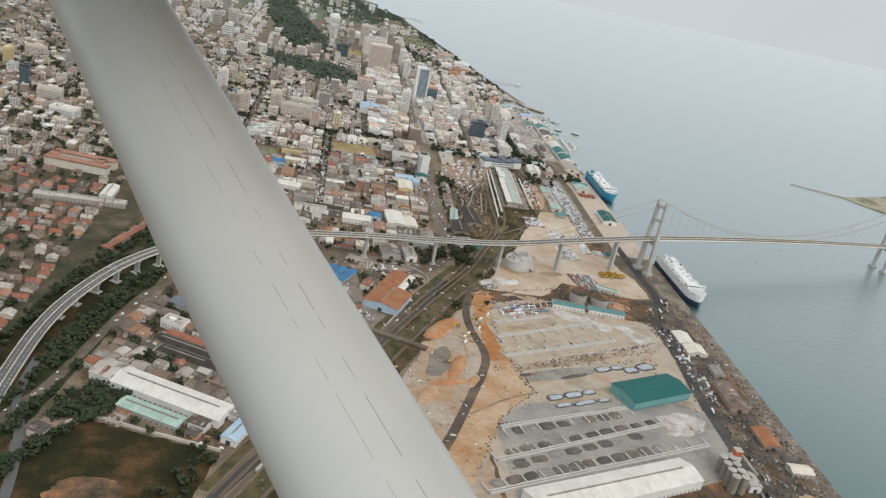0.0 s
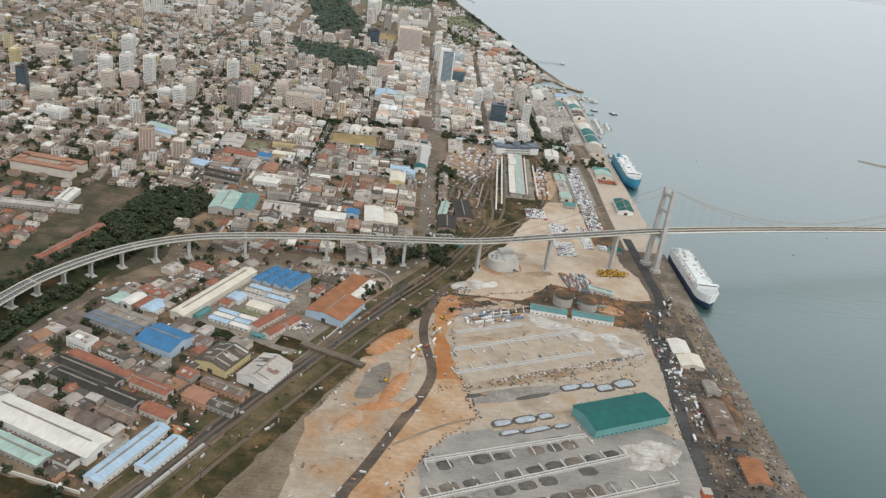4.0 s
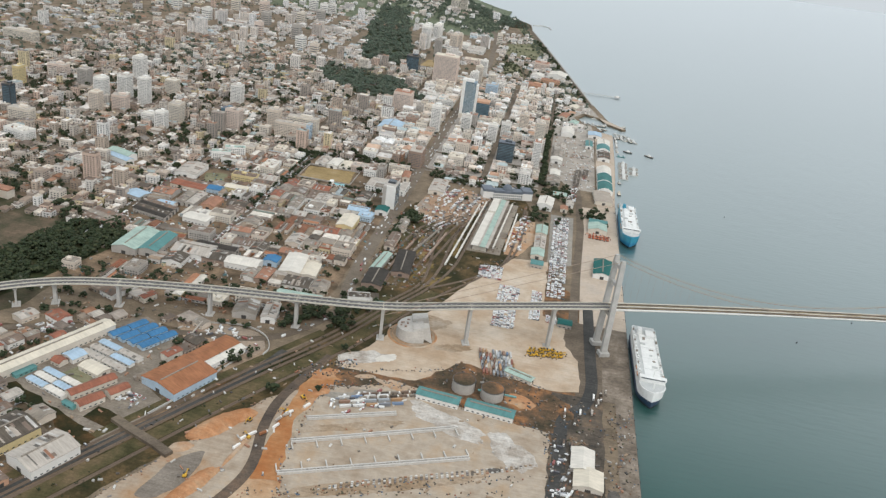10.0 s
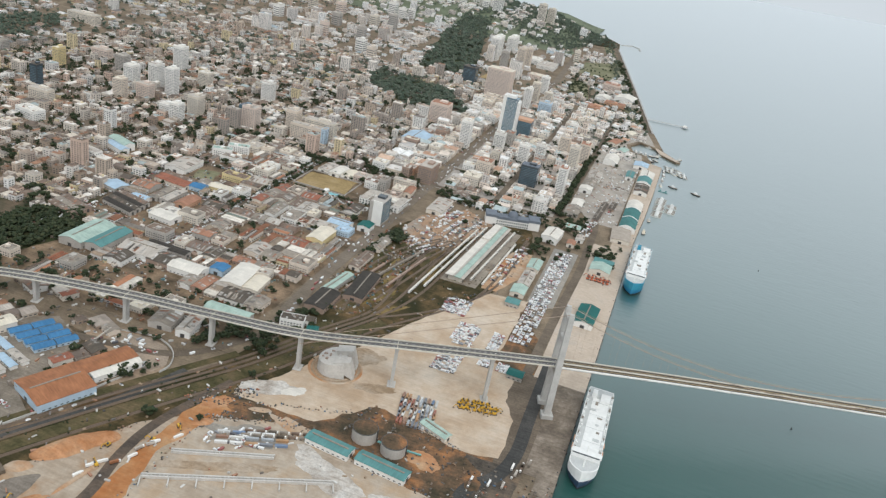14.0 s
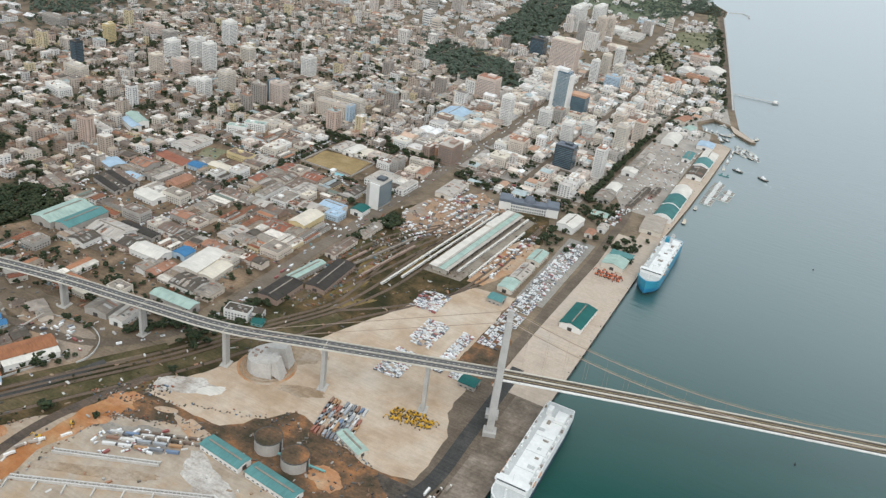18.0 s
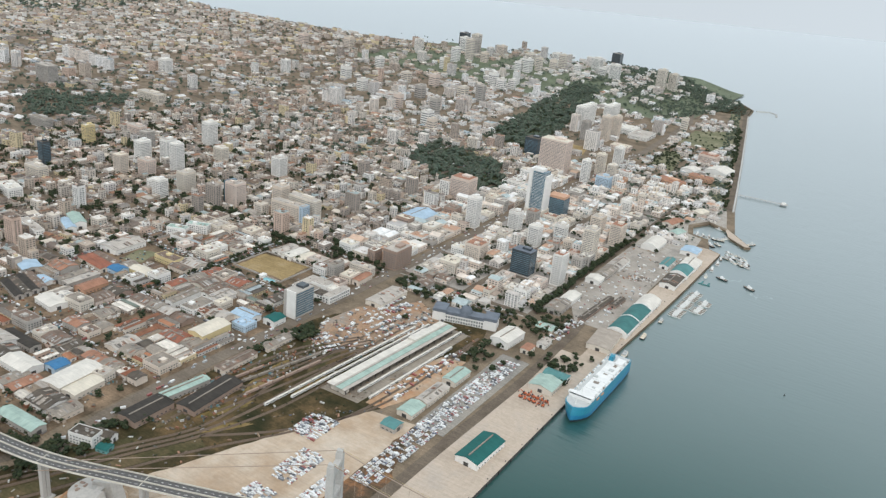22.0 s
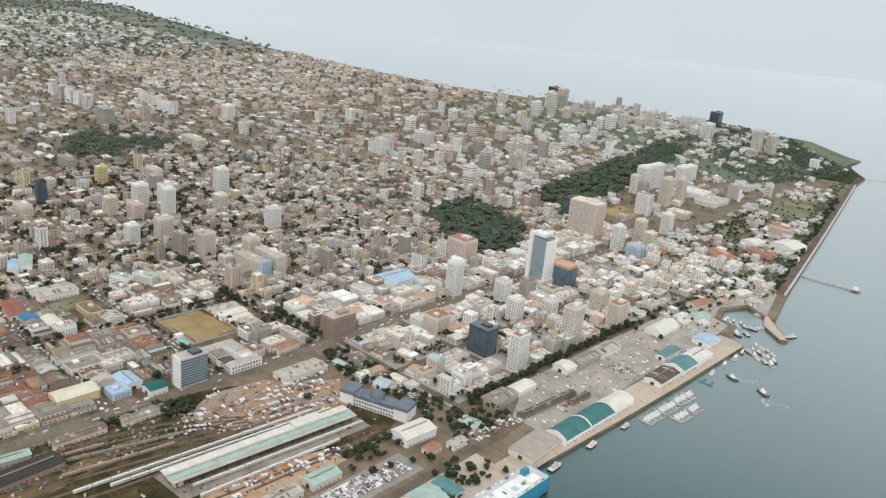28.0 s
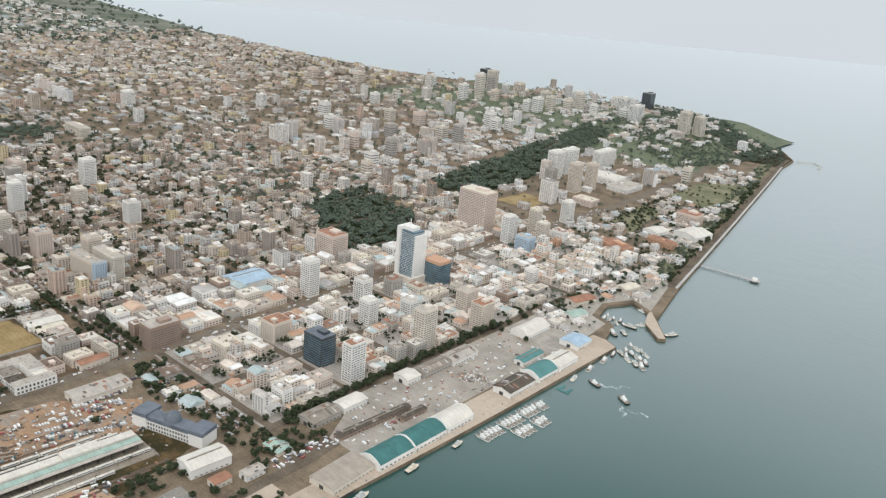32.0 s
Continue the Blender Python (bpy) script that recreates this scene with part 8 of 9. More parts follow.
# shops and workshops between the viaduct and the sports field
for x0, y0, x1, y1 in lots([-530, -412, -273], [-165, -110, -20, 75, 170, 284], 17.5, rnd, .5):
    cx, cy, sx, sy = (x0 + x1) / 2, (y0 + y1) / 2, x1 - x0, y1 - y0
    if not is_free(cx, cy, min(sx, sy) * .38):
        continue
    u = rnd.random()
    if u < .10 or (cy < -110 and u < .45):
        TREES.append((cx, cy, rnd.uniform(.7, 1.1)))
        TREES.append((cx + 4, cy - 3, rnd.uniform(.6, .9)))
    elif u < .5 and made["shop"] < 200 and cy < 175:
        warehouse((cx, cy), sx - .6, sy - .6, rnd.uniform(3.4, 6.2), radians(rnd.uniform(-1, 1)), rnd.choice(WALLS), rnd.choice(ROOFS), "", "city workshops", rnd.random() < .3, "workshop")
        made["shop"] += 1
        for _ in range(rnd.randint(2, 6)):
            e = rnd.choice(((-1, 0), (1, 0), (0, -1), (0, 1)))
            far_building(cx + e[0] * sx * .5 + rnd.uniform(-.4, .4) * sx * abs(e[1]), cy + e[1] * sy * .5 + rnd.uniform(-.4, .4) * sy * abs(e[0]), rnd.uniform(1.5, 4.5), rnd.uniform(1.5, 4.5), rnd.uniform(2, 3.2), 0, G, False, rnd.random() < .3, near_mesh)
    elif u < .62 and cy < 285:
        flat_building((cx, cy), sx - .6, sy - .6, rnd.choice((4.6, 6.9, 6.9, 9.2)), 0, rnd.choice(WALLS), rnd.choice((R_LGREY, R_GREY, R_WHITE, R_CREAM, R_BROWN)), "", "city shops", "shop_building")
        made["block"] += 1
    else:
        n, along = rnd.choice((2, 3, 3, 4)), rnd.random() < .6
        for i in range(n):
            qx0, qy0, qx1, qy1 = (x0 + (x1 - x0) * i / n, y0, x0 + (x1 - x0) * (i + 1) / n, y1) if along else (x0, y0 + (y1 - y0) * i / n, x1, y0 + (y1 - y0) * (i + 1) / n)
            if rnd.random() < .08:
                continue
            far_building((qx0 + qx1) / 2, (qy0 + qy1) / 2, qx1 - qx0 - rnd.uniform(.2, 1.5), qy1 - qy0 - rnd.uniform(.2, 1.5), rnd.uniform(2.6, 5.6), 0, G, True, rnd.random() < .8, near_mesh)

# gaps of the industrial quarter, on its own turned grid
works_mesh = Mesh()
c23, s23 = math.cos(W23), math.sin(W23)
for x0, y0, x1, y1 in split_lot(-110, -165, 112, 220, 12.5, rnd):
    cx, cy, sx, sy = (x0 + x1) / 2, (y0 + y1) / 2, x1 - x0 - 2, y1 - y0 - 2
    wx, wy = -440 + cx * c23 - cy * s23, -390 + cx * s23 + cy * c23
    if not is_free(wx, wy, min(sx, sy) * .3) or near_line(wx, wy, RAILWAY, 42):
        continue
    if rnd.random() < .22:
        TREES.append((wx, wy, rnd.uniform(.8, 1.3)))
        continue
    if rnd.random() < .45:
        warehouse((wx, wy), sx, sy, rnd.uniform(3.4, 5.5), W23, rnd.choice([BROWNWALL, GREYWALL] + WALLS), rnd.choice([R_BROWN, R_RUST, R_TILE, R_DARK, R_GREY, R_BROWN, R_DARK, R_RUST, R_GREY, R_RUST, R_DARK, R_LGREY]), "", "west workshops", False, "workshop")
    else:
        for qx0, qy0, qx1, qy1 in split_lot(x0, y0, x1, y1, 11, rnd):
            qx, qy = (qx0 + qx1) / 2, (qy0 + qy1) / 2
            far_building(-440 + qx * c23 - qy * s23, -390 + qx * s23 + qy * c23, qx1 - qx0 - 1, qy1 - qy0 - 1, rnd.uniform(2.6, 5), W23, G, True, rnd.random() < .7, works_mesh)

# downtown between the avenue and the harbour
down_mesh = Mesh()
for x0, y0, x1, y1 in lots([-258, -180, -100], [306, 390, 470, 560, 650, 740, 830, 920], 16, rnd, .6):
    cx, cy, sx, sy = (x0 + x1) / 2, (y0 + y1) / 2, x1 - x0, y1 - y0
    if not is_free(cx, cy, min(sx, sy) * .42):
        continue
    h = rnd.choice((3.5, 4, 5, 5, 7, 7, 7, 9.4, 9.4, 11.7, 14, 18.6))
    if rnd.random() < .75:
        TREES.append((x1 + .8, y0 + rnd.uniform(0, sy), rnd.uniform(.5, .8)))
    if rnd.random() < .24:
        TREES.append((cx, cy, rnd.uniform(.8, 1.2)))
        TREES.append((cx + 4, cy + 4, rnd.uniform(.6, 1)))
        continue
    if rnd.random() < .6:
        if h > 9 and rnd.random() < .6:
            far_building(cx, cy, sx - .6, sy - .6, h * .45, 0, G, True, False, down_mesh)
            far_building(cx + rnd.uniform(-.12, .12) * sx, cy + rnd.uniform(-.12, .12) * sy, sx * .6, sy * .6, h, 0, G, True, False, down_mesh)
        else:
            for qx0, qy0, qx1, qy1 in split_lot(x0, y0, x1, y1, 10, rnd):
                far_building((qx0 + qx1) / 2, (qy0 + qy1) / 2, qx1 - qx0 - .4, qy1 - qy0 - .4, max(3, h * rnd.uniform(.6, 1.1)), 0, G, True, rnd.random() < .45, down_mesh)
        continue
    flat_building((cx, cy), sx - .6, sy - .6, h, 0, rnd.choice(WALLS), rnd.choice((R_LGREY, R_LGREY, R_WHITE, R_CREAM, R_TILE, R_WHITE)), "", "downtown blocks", "city_block")

# streets around the square south of the centre
for x0, y0, x1, y1 in lots([-258, -180, -106, -58], [262, 306, 334], 15, rnd, 1):
    cx, cy = (x0 + x1) / 2, (y0 + y1) / 2
    u = rnd.random()
    if not is_free(cx, cy, 5):
        continue
    if u < .3:
        warehouse((cx, cy), x1 - x0 - 2, y1 - y0 - 2, rnd.choice((3, 4, 5)), 0, rnd.choice(WALLS), rnd.choice((R_LGREY, R_TILE, R_GREY, R_PGREEN, R_BROWN, R_WHITE)), "", "square sheds", False, "workshop")
    elif u < .55:
        far_building(cx, cy, x1 - x0 - 3, y1 - y0 - 3, rnd.choice((3, 5, 7)), 0, G, True, True, down_mesh)
    elif u < .8:
        TREES.append((cx, cy, rnd.uniform(.8, 1.2)))
        TREES.append((cx + 4, cy + 3, rnd.uniform(.6, 1)))

# the avenue's other side up to the park: individual blocks
for x0, y0, x1, y1 in lots([-355, -273], [297, 390, 470, 560, 650, 740, 830, 920], 16, rnd, .5):
    cx, cy, sx, sy = (x0 + x1) / 2, (y0 + y1) / 2, x1 - x0, y1 - y0
    if rnd.random() < .45:
        if is_free(cx, cy, 6):
            far_building(cx, cy, sx - .6, sy - .6, rnd.choice((4, 5, 7, 9, 12)), 0, G, True, rnd.random() < .4, down_mesh)
    elif is_free(cx, cy, min(sx, sy) * .42):
        flat_building((cx, cy), sx - .5, sy - .5, rnd.choice((5, 7, 7, 9.4, 11.7, 14, 16.3)), 0, rnd.choice(WALLS), rnd.choice((R_LGREY, R_GREY, R_WHITE, R_CREAM)), "", "avenue blocks", "city_block")

# joined city: the middle distance
for x0, y0, x1, y1 in lots([-1010, -900, -800, -700, -615, -530, -445, -355], [-60, 20, 75, 171, 230, 284, 390, 470, 560, 650, 740, 830, 920], 10.5, rnd, .2):
    cx, cy, sx, sy = (x0 + x1) / 2, (y0 + y1) / 2, x1 - x0, y1 - y0
    if (cx > -530 and cy < 290) or not is_free(cx, cy, min(sx, sy) * .4):
        continue
    u = rnd.random()
    if u < (.32 if cx < -560 else .23):
        TREES.append((cx, cy, rnd.uniform(.8, 1.3)))
        TREES.append((cx + rnd.uniform(3, 6), cy - rnd.uniform(2, 6), rnd.uniform(.6, 1.1)))
    else:
        if rnd.random() < .3:
            TREES.append((x1 + .6, y0 + 1, rnd.uniform(.35, .6)))
        low = rnd.random() < .68
        h = rnd.choice((2.8, 3, 3.5, 4, 4, 5, 5, 6, 7)) if low else rnd.choice((4, 5, 6, 7, 9.4, 11.7, 14))
        if rnd.random() < .12:
            sx, sy = sx * rnd.uniform(.45, .7), sy * rnd.uniform(.5, .8)
        if u > (.993 if cx < -640 else .984):
            h = rnd.uniform(16, 32)
            sx, sy = max(sx, rnd.uniform(11, 20)), max(sy, 11)
        far_building(cx, cy, sx - rnd.uniform(.4, 2.5), sy - rnd.uniform(.4, 2.5), h, 0, G, True, h < 6 and rnd.random() < .5, west_mesh if cx < -560 and h < 10 and rnd.random() < .3 else mid_mesh)

# joined city: behind the centre and out to the far shore
for j in range(56):
    for i in range(104):
        x, y = -275 - i * 22 - rnd.uniform(0, 4), 925 + j * 20.5 + rnd.uniform(0, 4)
        if (i % 5 == 4 or j % 6 == 5) and x > -1500:
            if rnd.random() < .3:
                TREES.append((x + 8, y + 8, rnd.uniform(.5, .9)))
            continue
        if x < -1010 and y > 1820 or not is_free(x, y, 9):
            continue
        if x > -420 and rnd.random() < .35:
            continue
        u = rnd.random()
        if u < .38:
            TREES.append((x, y, rnd.uniform(.7, 1.4)))
            continue
        for _ in range(rnd.choice((0, 1, 1, 2))):
            TREES.append((x + rnd.uniform(-11, 11), y - rnd.uniform(6, 10), rnd.uniform(.55, 1.0)))
        h = rnd.choice((3.5, 4, 5, 6, 7, 8, 9.5, 12))
        sx, sy = rnd.uniform(8, 20), rnd.uniform(8, 18)
        if u > .965 and x > -1300:
            h, sx, sy = rnd.uniform(14, 38), rnd.uniform(9, 26), rnd.uniform(10, 18)
        far_building(x, y, sx, sy, h, radians(rnd.uniform(-1, 1)), G + rise(x, y) - .5, x > -1300 or h > 15, h < 7 and rnd.random() < .5, far_walls if x > -900 else mid_mesh)
shore_mesh = Mesh()
SHORE = [(-27, 868), (-50, 988), (-96, 1223), (-164, 1562), (-204, 1758)]
for j in range(66):
    for i in range(19):
        x, y = -36 - i * 13 - rnd.uniform(0, 5), 646 + j * 14.5 + rnd.uniform(0, 5)
        if x < -262 or not is_free(x, y, 5) or near_line(x, y, SHORE, 16) or (y < 925 and x < -96) or not all(inside(x + p, y + q, LAND) for p, q in ((14, 0), (0, 14), (0, -14), (10, 10), (10, -10))):
            continue
        u = rnd.random()
        if u < .48:
            TREES.append((x, y, rnd.uniform(.6, 1.15)))
        elif u < .88:
            h = rnd.choice((3, 3.5, 4, 5, 6, 7, 9))
            far_building(x, y, rnd.uniform(7, 13), rnd.uniform(7, 13), h, radians(-12), G, True, h < 6 and rnd.random() < .5, shore_mesh if y < 950 else None)
# inland, towards the horizon
inland_mesh = Mesh()
for j in range(36):
    for i in range(58):
        x, y = -1015 - i * 31 - rnd.uniform(0, 12), -60 + j * 28 + rnd.uniform(0, 12)
        if inside(x, y, FAR_WOOD) or any((x - a) ** 2 + (y - b) ** 2 < (c + 8) ** 2 for a, b, c in TAKEN):
            continue
        u = rnd.random()
        if u < .36:
            TREES.append((x, y, rnd.uniform(.9, 1.7)))
            continue
        for _ in range(rnd.choice((0, 1, 2))):
            TREES.append((x + rnd.uniform(-14, 14), y - rnd.uniform(8, 14), rnd.uniform(.7, 1.2)))
        h = rnd.choice((3.5, 4, 5, 6, 8))
        if u > .965 and x > -1900:
            h = rnd.uniform(18, 34)
        far_building(x, y, rnd.uniform(12, 21), rnd.uniform(10, 18), h, radians(rnd.uniform(-4, 4)), G, x > -1350 or h > 15, h < 6 and rnd.random() < .6, inland_mesh)
for j in range(40):
    for i in range(34):
        x, y = -2620 - i * 44 - rnd.uniform(0, 20), -200 + j * 48 + rnd.uniform(0, 20)
        if rnd.random() < .7:
            far_building(x, y, rnd.uniform(14, 30), rnd.uniform(12, 22), rnd.choice((4, 4, 6, 9)), radians(rnd.uniform(-15, 15)), G, False, True)
for i in range(9):
    far_building(-1500 - i * 22, 620 + (i % 2) * 14, 14, 13, 30, .3, G)
for i in range(7):
    far_building(-1380 - i * 30, 760 + i * 4, 20, 13, 26, .2, G)

# small houses west of the motorway: the nearest are things, the rest join the far city
for j in range(44):
    for i in range(38):
        x, y = -628 - i * 15 - rnd.uniform(0, 4), -640 + j * 14.5 + rnd.uniform(0, 4)
        if near_line(x, y, VIADUCT_LINE, 16) or not is_free(x, y, 5) or y > 10:
            continue
        u = rnd.random()
        if u < .36:
            TREES.append((x, y, rnd.uniform(.7, 1.25)))
        elif made["house"] < 190 and x > -745 and -480 < y < -60:
            made["house"] += 1
            warehouse((x, y), rnd.uniform(7, 10), rnd.uniform(8, 11), rnd.choice((2.6, 2.8, 5.0)), radians(rnd.choice((0, 90)) + rnd.uniform(-12, 12)), rnd.choice((BROWNWALL, BEIGE, GREYWALL, OFFWHITE, BROWNWALL)), rnd.choice((R_TILE, R_RUST, R_BROWN, R_DARK, R_GREY, R_BROWN, R_RUST, R_LGREY)), "", "small houses", False, "house", .3)
        else:
            far_building(x, y, rnd.uniform(7, 11), rnd.uniform(7, 10), rnd.choice((2.8, 3, 5)), radians(rnd.uniform(-12, 12)), G, False, rnd.random() < .75, west_mesh)
for j in range(20):
    for i in range(26):
        x, y = -1210 - i * 34 - rnd.uniform(0, 14), -640 + j * 29 + rnd.uniform(0, 12)
        if rnd.random() < .3:
            TREES.append((x, y, rnd.uniform(1, 1.6)))
        else:
            far_building(x, y, rnd.uniform(10, 20), rnd.uniform(10, 16), rnd.choice((3, 3, 5)), radians(rnd.uniform(-15, 15)), G, False, True, west_mesh)

tagged(works_mesh.obj("joined_works_sheds", [WEST_WALLS, WEST_ROOFS, PANE]), "small weathered brown sheds between factory halls", "sheds", kind="stuff")
near_ob = near_mesh.obj("joined_workshops", [MID_WALLS, NEAR_ROOFS, PANE])
tagged(near_ob, "tightly packed low workshops with mixed sheet roofs", "workshops", kind="stuff")
tagged(down_mesh.obj("joined_city_blocks", [DOWN_WALLS, DOWN_ROOFS, PANE]), "tightly packed pale downtown shops and offices", "city buildings", kind="stuff")
tagged(shore_mesh.obj("joined_shore_sheds", [CITY_WALLS, DOWN_ROOFS, PANE]), "low pale and teal sheds round the boat basin", "sheds", kind="stuff")
tagged(west_mesh.obj("joined_houses", [WEST_WALLS, WEST_ROOFS, PANE]), "crowded small brown-roofed suburb houses", "houses", kind="stuff")
tagged(mid_mesh.obj("joined_apartment_blocks", [MID_WALLS, MID_ROOFS, PANE]), "dense low blocks of beige and grey houses", "city buildings", kind="stuff")
tagged(inland_mesh.obj("joined_inland_blocks", [MID_WALLS, INLAND_ROOFS, PANE]), "grey-brown low blocks stretching far inland", "city buildings", kind="stuff")
city = far_walls.obj("distant_city_blocks", [CITY_WALLS, CITY_ROOFS, HAZED_PANE])
tagged(city, "dense pale city blocks stretching to the far shore", "city buildings", kind="stuff")


# scrap, crates and lean-tos in the yards and along the tracks
junk, jr = Mesh(), random.Random(91)
for x0, y0, x1, y1, n in ((-530, -160, -275, 240, 900), (-258, -60, -205, 130, 260), (-200, 120, -150, 240, 90)):
    for _ in range(n):
        x, y, a = jr.uniform(x0, x1), jr.uniform(y0, y1), jr.uniform(0, 3.1)
        if -408 < x < -332 and 183 < y < 246:
            continue
        for _ in range(jr.randint(1, 3)):
            junk.box(x + jr.uniform(-2, 2), y + jr.uniform(-2, 2), G, jr.uniform(.5, 2.2), jr.uniform(.5, 3), jr.uniform(.4, 1.8), a, taper=1.0)
tagged(PATCHES.obj("roof_sheets", PATCH_SHEETS), "patched rusty sheets and boxes on workshop roofs", "roof sheets", kind="stuff")
tagged(junk.obj("yard_clutter", YARD_JUNK), "scattered crates, scrap and lean-tos in dusty yards", "clutter", kind="stuff")

# ---- trees ----
ico = bmesh.new()
bmesh.ops.create_icosphere(ico, subdivisions=1, radius=1)
ICO_V = np.array([v.co[:] for v in ico.verts])
ICO_F = np.array([[v.index for v in f.verts] for f in ico.faces])
ico.free()
gen = np.random.default_rng(5)


OCT_V = np.array([(1, 0, 0), (0, 1, 0), (-1, 0, 0), (0, -1, 0), (0, 0, 1), (0, 0, -1)], float)
OCT_F = np.array([(0, 1, 4), (1, 2, 4), (2, 3, 4), (3, 0, 4), (1, 0, 5), (2, 1, 5), (3, 2, 5), (0, 3, 5)])


def clumps(centres, sizes, far=False):
    """Many small uneven leaf clumps as one vertex and face array; plainer ones far off."""
    n, cv, cf = len(centres), OCT_V if far else ICO_V, OCT_F if far else ICO_F
    jit = gen.uniform(.62, 1.3, (n, len(cv), 1))
    v = cv[None] * jit * sizes[:, None, :] + centres[:, None, :]
    f = cf[None] + (np.arange(n) * len(cv))[:, None, None]
    return v.reshape(-1, 3), f.reshape(-1, 3)


def leaf_mesh(name, v, f):
    me = bpy.data.meshes.new(name)
    me.vertices.add(len(v))
    me.vertices.foreach_set("co", v.astype(np.float32).ravel())
    me.loops.add(len(f) * 3)
    me.loops.foreach_set("vertex_index", f.astype(np.int32).ravel())
    me.polygons.add(len(f))
    me.polygons.foreach_set("loop_start", np.arange(0, len(f) * 3, 3, dtype=np.int32))
    me.update(calc_edges=True)
    me.materials.append(LEAVES)
    return me


def crown_points(n, rad, high, base):
    d = gen.normal(size=(n, 3))
    d /= np.linalg.norm(d, axis=1)[:, None]
    q = d * gen.uniform(.45, 1.0, (n, 1)) * np.array([rad, rad, high / 2])
    q[:, 2] += base + high / 2
    s = gen.uniform(.55, 1.15, (n, 1)) * rad * .36
    return q, np.concatenate([s, s, s * .75], axis=1)


def tree(rad, high, trunk_h, label):
    r = root("tree", label, "tree", "street trees")
    m = Mesh()
    m.disc(0, 0, 0, rad * .11, trunk_h + high * .3, 7, r2=rad * .05)
    for i in range(4):
        a = i * 1.6 + rad
        m.bar((0, 0, trunk_h * .8), (math.cos(a) * rad * .6, math.sin(a) * rad * .6, trunk_h + high * .45), rad * .06, rad * .06)
    m.obj("trunk", BARK, r)
    ob = new("crown", leaf_mesh("crown", *clumps(*crown_points(44, rad, high, trunk_h))))
    ob.parent = r
    return r


kinds = [tree(3.2, 4.2, 1.6, "broad dark green street tree"), tree(2.6, 4.6, 1.6, "round green street tree"), tree(4.0, 4.6, 1.8, "wide spreading dark tree"), tree(2.2, 3.4, 1.2, "small dusty green tree")]
spots = []
for i in range(52):
    spots.append((-101 + RND.uniform(-3, 3), 322 + i * 5.4, RND.uniform(.95, 1.4)))
for i in range(46):
    spots.append((-RND.uniform(275, 450), 290 + RND.choice((-9, 9, 0)), RND.uniform(.8, 1.15)))
for i in range(34):
    spots.append((-RND.uniform(275, 520), 171 + RND.choice((-7.5, 7.5)), RND.uniform(.6, .9)))
for x, y in ((-262, -98), (-258, -70), (-246, 120), (-240, 128), (-233, 122), (-244, 132), (-296, 130), (-288, 128), (-256, -135), (-262, -142), (-250, -146), (-315, -228), (-308, -233), (-302, -226), (-270, -262), (-238, -250), (-236, -186), (-200, 262), (-206, 270), (-190, 276), (-222, 284), (-240, 280), (-170, 284), (-150, 288), (-130, 292), (-120, 282), (-236, 294), (-104, 180), (-100, 196), (-322, -236), (-316, -230), (-318, -242), (-312, -236), (-310, -224), (-406, 240), (-390, 244), (-375, 243), (-360, 244), (-338, 246), (-352, 243), (-130, 668), (-120, 690), (-112, 664), (-138, 682), (-104, 672), (-98, 600), (-96, 612), (-90, 592), (-94, 640), (-60, 592), (-168, 446), (-150, 452), (-176, 560), (-140, 560), (-74, 180), (-72, 196), (-66, 214), (-58, 226), (-33, 222), (-26, 226), (-18, 232), (-36, 232), (-30, 240), (-100, 270), (-88, 280), (-76, 272), (-80, 300), (-72, 312), (-96, 318), (-66, 300), (-190, 210), (-190, 262), (-180, 268), (-232, 270), (-214, 266), (-470, -512), (-480, -500), (-455, -500), (-538, -470), (-545, -478), (-556, -470), (-560, -480), (-548, -488), (-530, -476), (-520, -410), (-525, -420), (-535, -408), (-530, -430)):
    spots.append((x, y, RND.uniform(.8, 1.25)))
for i in range(70):
    spots.append((-34 - i * 1.9 + RND.uniform(-7, 3) - 8, 880 + i * 9.5, RND.uniform(.9, 1.4)))
for k, (x, y, s) in enumerate(spots):
    t = copy_thing(kinds[k % 4], pose(x, y, G, 0, 0, RND.uniform(0, 360)))
    t.scale = (s, s, s)
for k, t in enumerate(kinds):
    t.matrix_basis = pose(-96 - k * 7, 640 + k * 3, G)


def scatter(poly, n, seed):
    q, out = random.Random(seed), []
    xs, ys = [p[0] for p in poly], [p[1] for p in poly]
    while len(out) < n:
        x, y = q.uniform(min(xs), max(xs)), q.uniform(min(ys), max(ys))
        if inside(x, y, poly):
            out.append((x, y))
    return out


def wood(places, label, per=10, size=(2.6, 4.4), leaf=None):
    cs, ss = [], []
    for x, y, s in places:
        rad = gen.uniform(*size) * s
        q, t = crown_points(per, rad, rad * 1.15, rad * .5)
        q += np.array([x, y, G + rise(x, y)])
        cs.append(q)
        ss.append(t * 1.25)
    me = leaf_mesh("woodland", *clumps(np.concatenate(cs), np.concatenate(ss) * (1.12 if leaf else 1), bool(leaf)))
    if leaf:
        me.materials[0] = leaf
    return tagged(new("woodland", me), label, "trees", kind="stuff")


def not_on_road(p):
    return not (near_line(p[0], p[1], RIVER_ROAD, 6) or near_line(p[0], p[1], VIADUCT_LINE, 10))


